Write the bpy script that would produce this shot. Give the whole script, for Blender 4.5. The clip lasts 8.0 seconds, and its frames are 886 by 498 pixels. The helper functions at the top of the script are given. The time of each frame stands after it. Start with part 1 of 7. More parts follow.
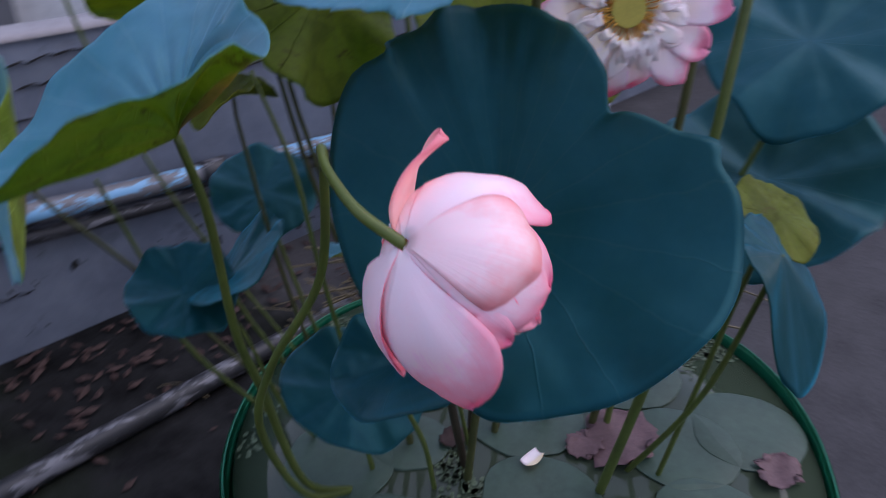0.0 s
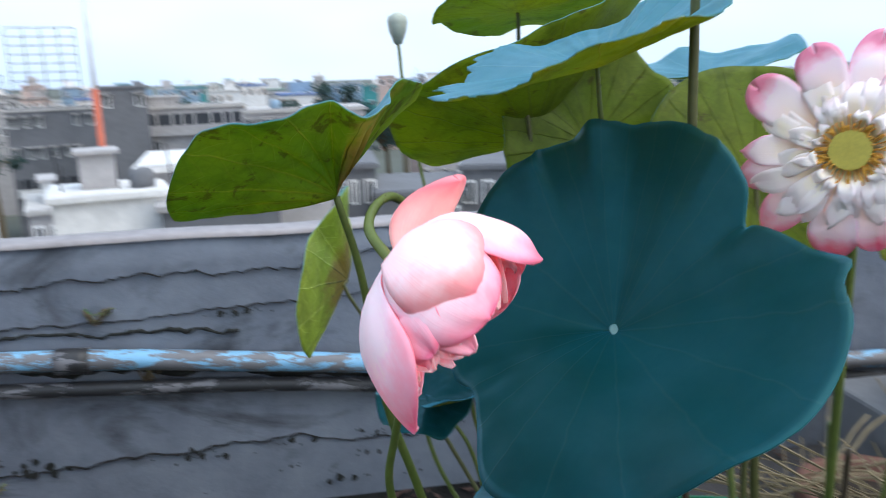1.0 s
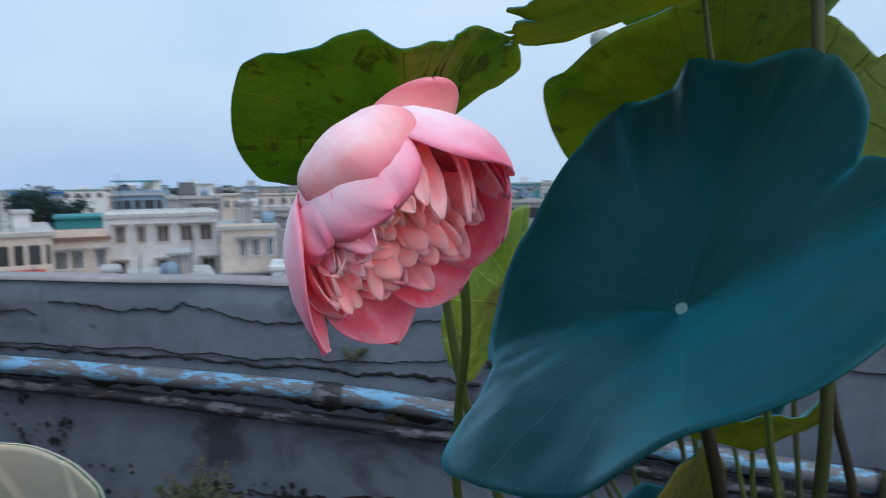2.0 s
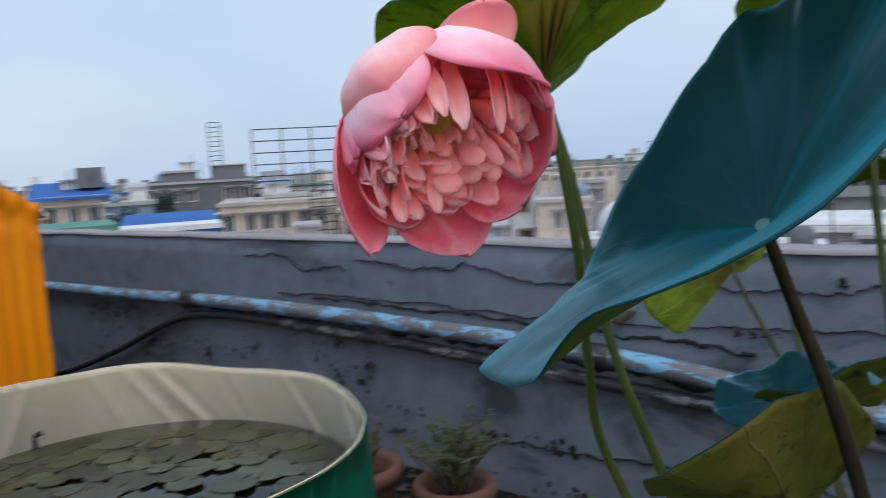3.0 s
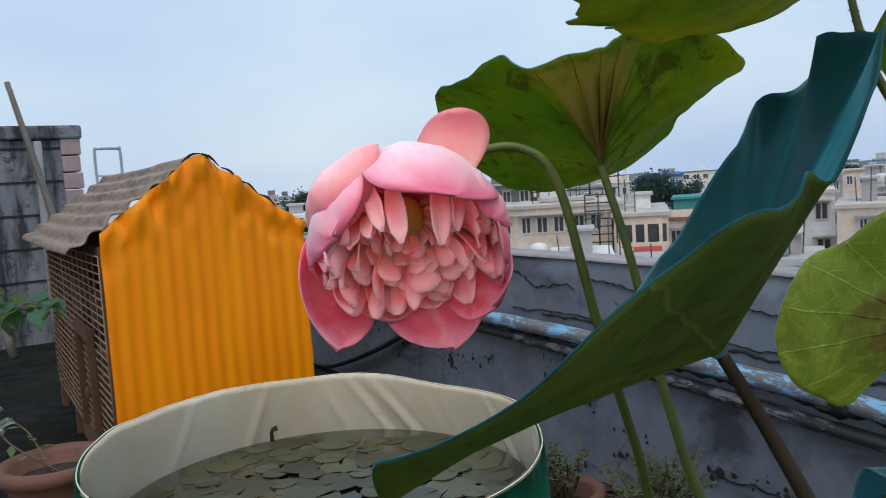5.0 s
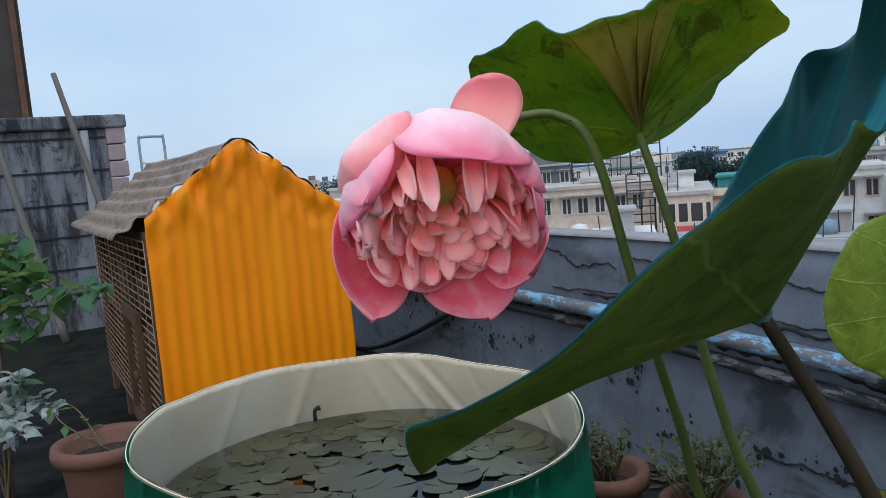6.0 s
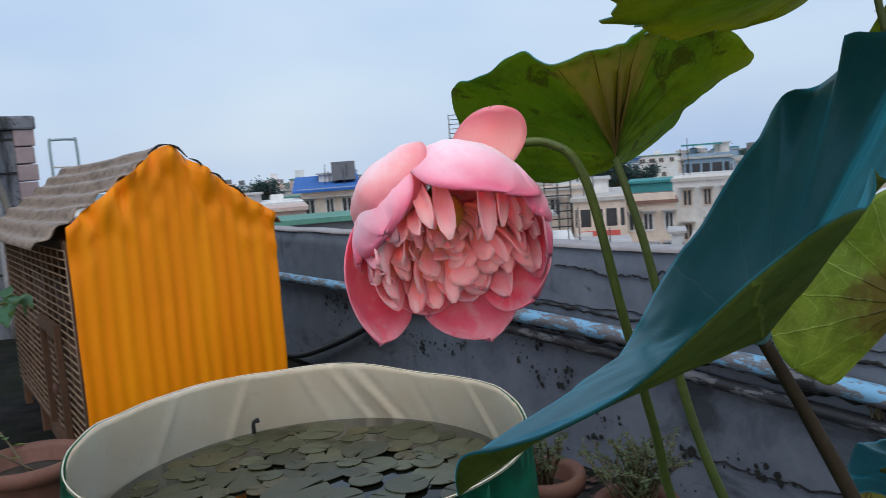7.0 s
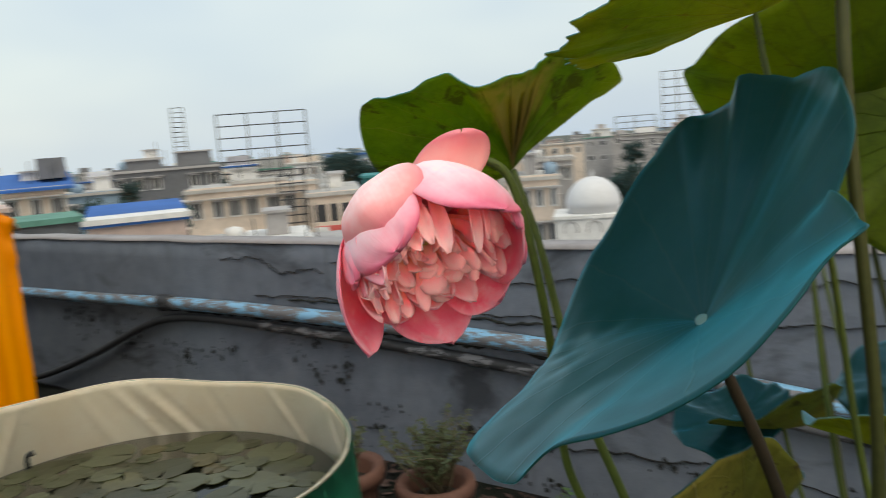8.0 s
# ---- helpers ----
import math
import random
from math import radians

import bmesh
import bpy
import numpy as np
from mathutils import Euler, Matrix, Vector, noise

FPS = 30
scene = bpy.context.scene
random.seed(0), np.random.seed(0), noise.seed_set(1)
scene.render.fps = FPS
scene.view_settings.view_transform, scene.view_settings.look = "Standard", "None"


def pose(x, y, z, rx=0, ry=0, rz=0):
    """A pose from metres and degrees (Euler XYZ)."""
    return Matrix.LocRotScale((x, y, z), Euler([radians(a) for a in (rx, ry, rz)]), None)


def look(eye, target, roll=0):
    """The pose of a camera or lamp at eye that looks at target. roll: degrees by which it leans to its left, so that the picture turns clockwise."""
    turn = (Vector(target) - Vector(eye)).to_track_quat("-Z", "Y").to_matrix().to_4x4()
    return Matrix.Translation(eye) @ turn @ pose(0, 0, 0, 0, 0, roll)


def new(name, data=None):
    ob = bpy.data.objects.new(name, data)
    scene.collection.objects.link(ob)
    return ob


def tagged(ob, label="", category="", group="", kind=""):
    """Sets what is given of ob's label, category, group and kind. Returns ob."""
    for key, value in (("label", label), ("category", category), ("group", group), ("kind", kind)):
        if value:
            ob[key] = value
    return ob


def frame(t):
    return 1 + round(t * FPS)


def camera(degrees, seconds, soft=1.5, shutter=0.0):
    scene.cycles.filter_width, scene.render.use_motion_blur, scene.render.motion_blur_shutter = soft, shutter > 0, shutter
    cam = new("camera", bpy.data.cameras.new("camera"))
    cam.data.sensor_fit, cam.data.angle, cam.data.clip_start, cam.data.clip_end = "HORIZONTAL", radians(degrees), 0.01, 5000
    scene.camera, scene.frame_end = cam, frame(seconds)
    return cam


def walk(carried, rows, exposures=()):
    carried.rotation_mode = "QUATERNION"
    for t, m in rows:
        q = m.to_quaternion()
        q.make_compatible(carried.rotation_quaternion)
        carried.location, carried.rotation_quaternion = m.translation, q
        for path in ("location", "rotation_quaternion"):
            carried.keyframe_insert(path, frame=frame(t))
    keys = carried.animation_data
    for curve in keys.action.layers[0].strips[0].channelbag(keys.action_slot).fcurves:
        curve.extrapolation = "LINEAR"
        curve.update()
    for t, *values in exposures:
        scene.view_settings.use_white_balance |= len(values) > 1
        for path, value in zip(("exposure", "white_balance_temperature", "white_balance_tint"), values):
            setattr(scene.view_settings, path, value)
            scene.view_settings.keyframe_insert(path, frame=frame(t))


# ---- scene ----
cam = camera(59.4, 8.0, 0.7, 0.5)
PATH = [
    (0, (-0.25, 0.296, 0.623), (0.966, 1.502, -0.41), 0.7),
    (0.2, (-0.217, 0.26, 0.613), (0.85, 1.596, -0.423), 1.6),
    (0.5, (-0.177, 0.223, 0.592), (0.755, 1.821, -0.169), -2.3),
    (0.8, (-0.102, 0.118, 0.561), (0.438, 1.961, 0.005), -1.3),
    (1, (-0.043, 0.109, 0.515), (0.258, 2.036, 0.071), -1.7),
    (1.1, (-0.019, 0.116, 0.5), (0.202, 2.061, 0.09), -2.0),
    (1.2, (0.006, 0.128, 0.477), (0.151, 2.089, 0.113), -1.1),
    (2.3, (0.198, 0.183, 0.376), (-0.481, 2.058, 0.221), -1.7),
    (2.5, (0.231, 0.187, 0.36), (-0.548, 2.022, 0.198), -1.6),
    (3, (0.292, 0.213, 0.361), (-0.929, 1.782, 0.141), -3.1),
    (3.5, (0.358, 0.251, 0.404), (-1.103, 1.591, 0.143), -2.5),
    (4, (0.394, 0.289, 0.411), (-1.208, 1.462, 0.167), -3.3),
    (4.5, (0.425, 0.323, 0.412), (-1.23, 1.434, 0.242), -3.1),
    (6, (0.422, 0.341, 0.4), (-1.321, 1.3, 0.193), -4.7),
    (6.5, (0.416, 0.315, 0.406), (-1.28, 1.357, 0.207), -4.6),
    (7, (0.407, 0.29, 0.418), (-1.227, 1.424, 0.207), -4.3),
    (7.5, (0.377, 0.23, 0.427), (-1.101, 1.558, 0.196), -3.8),
    (8, (0.325, 0.161, 0.445), (-0.834, 1.768, 0.169), -4.5),
]
# the phone's own exposure and white balance
TONE = ((0, -0.22, 6200, 28), (0.5, -0.30, 6000, 25), (0.8, 0.52, 6600, 5), (1.0, 0.64, 6700, 7), (1.2, 0.50, 6700, 9), (2.3, -0.26, 6050, 3), (2.5, -0.26, 6050, 2),
        (3.0, -0.16, 6650, 7), (3.5, -0.06, 7100, 7), (4.0, -0.02, 7000, 7), (4.5, -0.10, 6900, 7), (6.0, -0.11, 6450, 5), (6.5, -0.12, 6150, 6), (7.0, -0.16, 6700, 8), (7.5, -0.16, 7100, 7), (8.0, 0.02, 8300, 4))
walk(cam, [(t, look(eye, target, roll)) for t, eye, target, roll in PATH], TONE)

# ---------------------------------------------------------------- light
world = bpy.data.worlds.new("sky")
scene.world = world
world.use_nodes = True
wn, wl = world.node_tree.nodes, world.node_tree.links
wn.clear()
w_out = wn.new("ShaderNodeOutputWorld")
w_bg = wn.new("ShaderNodeBackground")
w_sky = wn.new("ShaderNodeTexSky")
w_sky.sky_type, w_sky.sun_disc = "NISHITA", False
w_sky.sun_elevation, w_sky.sun_rotation = radians(14), radians(126)
w_sky.air_density, w_sky.dust_density, w_sky.ozone_density = 1.2, 3.0, 1.5
w_gain = wn.new("ShaderNodeMix")
w_gain.data_type, w_gain.blend_type = "RGBA", "MULTIPLY"
w_gain.inputs[0].default_value = 1.0
w_gain.inputs[7].default_value = (0.10, 0.10, 0.10, 1)
# thin cloud over the whole sky, a little uneven
w_geo = wn.new("ShaderNodeTexCoord")
w_map = wn.new("ShaderNodeMapping")
w_map.inputs["Scale"].default_value = (1.0, 1.0, 2.6)
w_noise = wn.new("ShaderNodeTexNoise")
w_noise.inputs["Scale"].default_value, w_noise.inputs["Detail"].default_value = 1.7, 3
w_ramp = wn.new("ShaderNodeValToRGB")
w_ramp.color_ramp.elements[0].position, w_ramp.color_ramp.elements[0].color = 0.25, (0.41, 0.57, 0.89, 1)
w_ramp.color_ramp.elements[1].position, w_ramp.color_ramp.elements[1].color = 0.75, (0.68, 0.81, 0.99, 1)
w_mix = wn.new("ShaderNodeMix")
w_mix.data_type = "RGBA"
w_mix.inputs[0].default_value = 0.80
for a, b in ((w_sky.outputs[0], w_gain.inputs[6]), (w_geo.outputs["Generated"], w_map.inputs[0]), (w_map.outputs[0], w_noise.inputs[0]),
             (w_noise.outputs[0], w_ramp.inputs[0]), (w_gain.outputs[2], w_mix.inputs[6]), (w_ramp.outputs[0], w_mix.inputs[7]),
             (w_mix.outputs[2], w_bg.inputs[0]), (w_bg.outputs[0], w_out.inputs[0])):
    wl.new(a, b)
w_bg.inputs[1].default_value = 1.24

sun = new("sun", bpy.data.lights.new("sun", "SUN"))
sun.data.energy, sun.data.angle, sun.data.color = 1.4, radians(50), (1.0, 0.96, 0.92)
sun.matrix_world = look((3.8, -2.4, 8.0), (0, 0, 0))

# ---------------------------------------------------------------- mesh helpers
FLOOR = -0.75
WALL_Y = 2.3


def thing(name, label, category, group="", at=(0, 0, 0)):
    ob = new(name)
    ob.empty_display_size = 0.05
    ob.location = at
    return tagged(ob, label, category, group)


def part(name, bm, material, parent=None, label="", smooth=True):
    """One mesh object from a bmesh, given in world places, under a thing or part."""
    mesh = bpy.data.meshes.new(name)
    bm.normal_update()
    bm.to_mesh(mesh)
    bm.free()
    for m in material if isinstance(material, (list, tuple)) else [material]:
        mesh.materials.append(m)
    for p in mesh.polygons:
        p.use_smooth = smooth
    ob = new(name, mesh)
    if parent is not None:
        base = Vector((0, 0, 0))
        up = parent
        while up is not None:
            base += up.location
            up = up.parent
        mesh.transform(Matrix.Translation(-base))
        ob.parent = parent
    if label:
        ob["label"] = label
    return ob


def solo(name, bm, material, label, category, smooth=True, kind="", group=""):
    return tagged(part(name, bm, material, None, "", smooth), label, category, group, kind)


def box(bm, lo, hi, bevel=0.0, m=None):
    lo, hi = Vector(lo), Vector(hi)
    made = bmesh.ops.create_cube(bm, size=1.0, matrix=Matrix.LocRotScale((lo + hi) / 2, None, hi - lo))
    if bevel:
        edges = list({e for v in made["verts"] for e in v.link_edges})
        made = bmesh.ops.bevel(bm, geom=edges, offset=bevel, segments=2, affect="EDGES", profile=0.5)
    if m is not None:
        verts = made["verts"]
        bmesh.ops.transform(bm, matrix=m, verts=list({v for v in verts}))
    return bm


def fresh():
    return bmesh.new()


def spline(pts, n):
    """n points on a smooth line through pts."""
    pts = [np.array(p, float) for p in pts]
    if len(pts) == 2:
        return [pts[0] + (pts[1] - pts[0]) * i / (n - 1) for i in range(n)]
    ext = [2 * pts[0] - pts[1], *pts, 2 * pts[-1] - pts[-2]]
    out = []
    for i in range(n):
        u = i / (n - 1) * (len(pts) - 1)
        k = min(int(u), len(pts) - 2)
        f = u - k
        a, b, c, d = ext[k:k + 4]
        out.append(0.5 * (2 * b + (c - a) * f + (2 * a - 5 * b + 4 * c - d) * f * f + (3 * b - a - 3 * c + d) * f ** 3))
    return out


def tube(bm, pts, radius, n=24, sides=8, rough=0.0, cap=True):
    """A round rod along a smooth line; radius a number or a list along the line."""
    line = spline(pts, n)
    rad = np.interp(np.linspace(0, 1, n), np.linspace(0, 1, len(radius)), radius) if isinstance(radius, (list, tuple)) else [radius] * n
    rings, side = [], None
    uv = bm.loops.layers.uv.verify()
    for i, p in enumerate(line):
        t = Vector(line[min(i + 1, n - 1)] - line[max(i - 1, 0)]).normalized()
        if side is None:
            side = t.orthogonal().normalized()
        side = (side - t * side.dot(t)).normalized()
        up = t.cross(side)
        ring = []
        for k in range(sides):
            a = 2 * math.pi * k / sides
            r = rad[i] * (1 + rough * noise.noise(Vector(p) * 60 + Vector((k * 0.7, 0, 0))))
            ring.append(bm.verts.new(Vector(p) + side * math.cos(a) * r + up * math.sin(a) * r))
        rings.append(ring)
    for i in range(n - 1):
        for k in range(sides):
            f = bm.faces.new((rings[i][k], rings[i][(k + 1) % sides], rings[i + 1][(k + 1) % sides], rings[i + 1][k]))
            for loop, (u, v) in zip(f.loops, ((k, i), (k + 1, i), (k + 1, i + 1), (k, i + 1))):
                loop[uv].uv = (u / sides, v / (n - 1))
    if cap:
        bm.faces.new(list(reversed(rings[0])))
        bm.faces.new(rings[-1])
    return bm


def lathe(bm, centre, profile, sides=32, wobble=0.0, closed=False):
    """A turned body about the z axis: profile rows of (radius, z)."""
    c = Vector(centre)
    rings = []
    for r, z in profile:
        ring = []
        for k in range(sides):
            a = 2 * math.pi * k / sides
            q = r * (1 + wobble * noise.noise(Vector((math.cos(a) * 1.7, math.sin(a) * 1.7, z * 3))))
            ring.append(bm.verts.new(c + Vector((q * math.cos(a), q * math.sin(a), z))))
        rings.append(ring)
    pairs = list(zip(rings, rings[1:])) + ([(rings[-1], rings[0])] if closed else [])
    for a, b in pairs:
        for k in range(sides):
            bm.faces.new((a[k], a[(k + 1) % sides], b[(k + 1) % sides], b[k]))
    if not closed:
        for ring, turn in ((rings[0], True), (rings[-1], False)):
            if profile[0 if turn else -1][0] > 1e-4:
                bm.faces.new(list(reversed(ring)) if turn else ring)
    bmesh.ops.recalc_face_normals(bm, faces=bm.faces)
    return bm


def sheet(bm, grid, thick, wrap=False, mats=(0, 1)):
    """A thin solid skin from a grid of places (rows x columns): an upper side, a lower side, and its edges. UV is (column, row)."""
    grid = np.array(grid, float)
    n, m = grid.shape[:2]
    uv = bm.loops.layers.uv.verify()
    du = np.roll(grid, -1, 1) - np.roll(grid, 1, 1) if wrap else np.gradient(grid, axis=1)
    dv = np.gradient(grid, axis=0)
    nor = np.cross(du, dv)
    length = np.linalg.norm(nor, axis=2, keepdims=True)
    nor = nor / np.maximum(length, 1e-12)
    if wrap:
        nor[0] = nor[1].mean(0) / max(np.linalg.norm(nor[1].mean(0)), 1e-9)
    top = [[bm.verts.new(grid[i, k] + nor[i, k] * thick / 2) for k in range(m)] for i in range(n)]
    low = [[bm.verts.new(grid[i, k] - nor[i, k] * thick / 2) for k in range(m)] for i in range(n)]
    cols = m if wrap else m - 1

    def quad(vs, uvs, mat):
        f = bm.faces.new(vs)
        f.material_index = mat
        for loop, c in zip(f.loops, uvs):
            loop[uv].uv = c
    for i in range(n - 1):
        for k in range(cols):
            q = (k + 1) % m
            c = ((k / cols, i / (n - 1)), ((k + 1) / cols, i / (n - 1)), ((k + 1) / cols, (i + 1) / (n - 1)), (k / cols, (i + 1) / (n - 1)))
            quad((top[i][k], top[i][q], top[i + 1][q], top[i + 1][k]), c, mats[0])
            quad((low[i + 1][k], low[i + 1][q], low[i][q], low[i][k]), (c[3], c[2], c[1], c[0]), mats[1])
    for k in range(cols):
        q = (k + 1) % m
        for i, flip in ((n - 1, False),) if wrap else ((n - 1, False), (0, True)):
            vs = (top[i][k], top[i][q], low[i][q], low[i][k])
            quad(tuple(reversed(vs)) if flip else vs, ((k / cols, i / (n - 1)),) * 4, mats[0 if wrap else 1])
    if not wrap:
        for i in range(n - 1):
            for k, flip in ((0, False), (m - 1, True)):
                vs = (top[i][k], top[i + 1][k], low[i + 1][k], low[i][k])
                quad(tuple(reversed(vs)) if flip else vs, ((k / cols, i / (n - 1)),) * 4, mats[1])
    return bm


# ---------------------------------------------------------------- material helpers
def mat(name, rough=0.6, metal=0.0):
    m = bpy.data.materials.new(name)
    m.use_nodes = True
    n = m.node_tree.nodes
    b = n["Principled BSDF"]
    b.inputs["Roughness"].default_value = rough
    b.inputs["Metallic"].default_value = metal
    return m, n, m.node_tree.links, b


def coords(n, l, scale, kind="Object", stretch=(1, 1, 1)):
    c = n.new("ShaderNodeTexCoord")
    m = n.new("ShaderNodeMapping")
    m.inputs["Scale"].default_value = [scale * s for s in stretch]
    l.new(c.outputs[kind], m.inputs[0])
    return m.outputs[0]


def noise_tex(n, l, vec, scale=1.0, detail=5, rough=0.6, distort=0.0):
    t = n.new("ShaderNodeTexNoise")
    t.inputs["Scale"].default_value, t.inputs["Detail"].default_value = scale, detail
    t.inputs["Roughness"].default_value, t.inputs["Distortion"].default_value = rough, distort
    l.new(vec, t.inputs["Vector"])
    return t.outputs["Fac"]


def ramp(n, l, fac, stops):
    r = n.new("ShaderNodeValToRGB")
    e = r.color_ramp.elements
    while len(e) < len(stops):
        e.new(0.5)
    for k, (p, c) in enumerate(stops):
        e[k].position = p
        e[k].color = (*c, 1) if isinstance(c, tuple) else (c, c, c, 1)
    l.new(fac, r.inputs[0])
    return r.outputs[0]


def mix(n, l, fac, a, b, mode="MIX"):
    x = n.new("ShaderNodeMix")
    x.data_type, x.blend_type = "RGBA", mode
    for s, v in ((0, fac), (6, a), (7, b)):
        if isinstance(v, (int, float)):
            x.inputs[s].default_value = v
        elif isinstance(v, tuple):
            x.inputs[s].default_value = (*v, 1)
        else:
            l.new(v, x.inputs[s])
    return x.outputs[2]


def math_node(n, l, op, a, b=None, c=None):
    x = n.new("ShaderNodeMath")
    x.operation = op
    for s, v in enumerate((a, b, c)):
        if v is None:
            continue
        if isinstance(v, (int, float)):
            x.inputs[s].default_value = v
        else:
            l.new(v, x.inputs[s])
    return x.outputs[0]


def bump(n, l, b, height, strength, distance):
    x = n.new("ShaderNodeBump")
    x.inputs["Strength"].default_value, x.inputs["Distance"].default_value = strength, distance
    l.new(height, x.inputs["Height"])
    l.new(x.outputs[0], b.inputs["Normal"])


def plain(name, colour, rough=0.6, metal=0.0, scale=20, vary=0.25, bump_mm=0.5, dark=None):
    """A painted or natural surface: its colour with blotches at two scales, and a fine relief."""
    m, n, l, b = mat(name, rough, metal)
    v = coords(n, l, scale)
    big, fine = noise_tex(n, l, v, 0.25, 4), noise_tex(n, l, v, 3.0, 6)
    lo = dark or tuple(c * (1 - vary) for c in colour)
    hi = tuple(min(1, c * (1 + vary * 0.6)) for c in colour)
    col = ramp(n, l, big, [(0.3, lo), (0.7, hi)])
    col = mix(n, l, 0.5, col, ramp(n, l, fine, [(0.3, tuple(c * (1 - vary * 0.7) for c in colour)), (0.7, hi)]))
    l.new(col, b.inputs["Base Color"])
    if bump_mm:
        bump(n, l, b, fine, 0.5, bump_mm / 1000)
    return m


def leafy(name, colour, other, glow, rough, veins=0.0, vein_colour=(0.2, 0.25, 0.08), blotch=None, fold=0.45, heart=None, bloom=0.0):
    """One side of a leaf: colour, a second colour in patches, light through it, radial veins by UV."""
    m, n, l, b = mat(name, rough)
    v = coords(n, l, 1.0)
    big = noise_tex(n, l, v, 9.0, 4, 0.55)
    fine = noise_tex(n, l, v, 160.0, 4, 0.6)
    col = mix(n, l, ramp(n, l, big, [(0.35, 0.0), (0.68, 1.0)]), colour, other)
    col = mix(n, l, math_node(n, l, "MULTIPLY", fine, 0.25), col, tuple(c * 0.55 for c in colour))
    c = n.new("ShaderNodeTexCoord")
    s = n.new("ShaderNodeSeparateXYZ")
    l.new(c.outputs["UV"], s.inputs[0])
    wob = math_node(n, l, "MULTIPLY_ADD", noise_tex(n, l, v, 30.0, 2), 0.012, s.outputs[0])
    line = math_node(n, l, "ABSOLUTE", math_node(n, l, "SUBTRACT", math_node(n, l, "FRACT", math_node(n, l, "MULTIPLY", wob, 21.0)), 0.5))
    wide = math_node(n, l, "DIVIDE", 0.028, math_node(n, l, "MAXIMUM", s.outputs[1], 0.12))
    vein = math_node(n, l, "SUBTRACT", 1.0, math_node(n, l, "MINIMUM", math_node(n, l, "DIVIDE", line, wide), 1.0))
    if veins:
        col = mix(n, l, math_node(n, l, "MULTIPLY", vein, veins), col, vein_colour)
    if veins > 0.3:
        # fine net between the main veins
        cell = n.new("ShaderNodeTexVoronoi")
        cell.feature = "DISTANCE_TO_EDGE"
        cell.inputs["Scale"].default_value = 85.0
        l.new(v, cell.inputs["Vector"])
        net = ramp(n, l, cell.outputs["Distance"], [(0.0, 1.0), (0.09, 0.0)])
        col = mix(n, l, math_node(n, l, "MULTIPLY", net, 0.16), col, tuple(x * 0.45 for x in colour))
        # side veins that fork off the main ones
        fork = math_node(n, l, "FRACT", math_node(n, l, "SUBTRACT", math_node(n, l, "MULTIPLY_ADD", noise_tex(n, l, v, 18.0, 2), 0.9, math_node(n, l, "MULTIPLY", s.outputs[1], 6.0)), math_node(n, l, "MULTIPLY", math_node(n, l, "SUBTRACT", 0.5, line), 1.7)))
        fork = ramp(n, l, math_node(n, l, "ABSOLUTE", math_node(n, l, "SUBTRACT", fork, 0.5)), [(0.02, 1.0), (0.06, 0.0)])
        col = mix(n, l, math_node(n, l, "MULTIPLY", fork, veins * 0.28), col, vein_colour)
        relief = math_node(n, l, "MAXIMUM", vein, math_node(n, l, "MULTIPLY", fork, 0.18))
        mottle = noise_tex(n, l, v, 22.0, 6, 0.7, 0.5)
        col = mix(n, l, ramp(n, l, mottle, [(0.46, 0.0), (0.66, 0.6)]), col, tuple(x * 0.40 for x in colour))
    if blotch:
        spots = noise_tex(n, l, v, 38.0, 5, 0.7, 0.6)
        col = mix(n, l, ramp(n, l, spots, [(blotch[0], 0.0), (blotch[0] + 0.06, 0.85)]), col, blotch[1])
    flesh = col
    if heart:
        # a dried fan running out from the stalk between two directions
        (u0, u1), brown, far = heart
        ragged = math_node(n, l, "MULTIPLY_ADD", noise_tex(n, l, v, 40.0, 4), 0.10, math_node(n, l, "ADD", s.outputs[0], -0.05))
        inside = math_node(n, l, "MULTIPLY", ramp(n, l, math_node(n, l, "ADD", ragged, -u0), [(0.0, 0.0), (0.03, 1.0)]), ramp(n, l, math_node(n, l, "SUBTRACT", u1, ragged), [(0.0, 0.0), (0.03, 1.0)]))
        reach = math_node(n, l, "ADD", s.outputs[1], math_node(n, l, "MULTIPLY_ADD", noise_tex(n, l, v, 55.0, 4), 0.7, -0.35))
        fade = ramp(n, l, reach, [(far, 0.92), (far + 0.26, 0.0)])
        dried = math_node(n, l, "MULTIPLY", inside, fade)
        col = mix(n, l, dried, col, mix(n, l, vein, brown, tuple(c * 0.25 for c in brown)))
    l.new(col, b.inputs["Base Color"])
    b.inputs["Sheen Weight"].default_value = bloom
    b.inputs["Sheen Roughness"].default_value = 0.4
    b.inputs["Sheen Tint"].default_value = (0.03, 0.45, 0.66, 1)
    h = math_node(n, l, "MULTIPLY_ADD", relief if veins > 0.3 else vein, 1.0 if veins else -0.35, math_node(n, l, "MULTIPLY", fine, 0.3))
    bump(n, l, b, h, fold, 0.0012)
    b.inputs["Specular IOR Level"].default_value = 0.40 if veins < 0.3 else 0.2
    b.inputs["Specular Tint"].default_value = (0.20, 0.78, 0.95, 1) if veins < 0.3 else (1, 1, 1, 1)
    t = n.new("ShaderNodeBsdfTranslucent")
    lit = mix(n, l, 1.0, mix(n, l, 1.0, flesh, tuple(1 / c for c in colour), "MULTIPLY"), glow, "MULTIPLY")
    if heart:
        lit = mix(n, l, dried, lit, mix(n, l, vein, tuple(x * 2.2 for x in brown), tuple(x * 0.15 for x in brown)))
    l.new(lit, t.inputs[0])
    x = n.new("ShaderNodeAddShader")
    l.new(b.outputs[0], x.inputs[0])
    l.new(t.outputs[0], x.inputs[1])
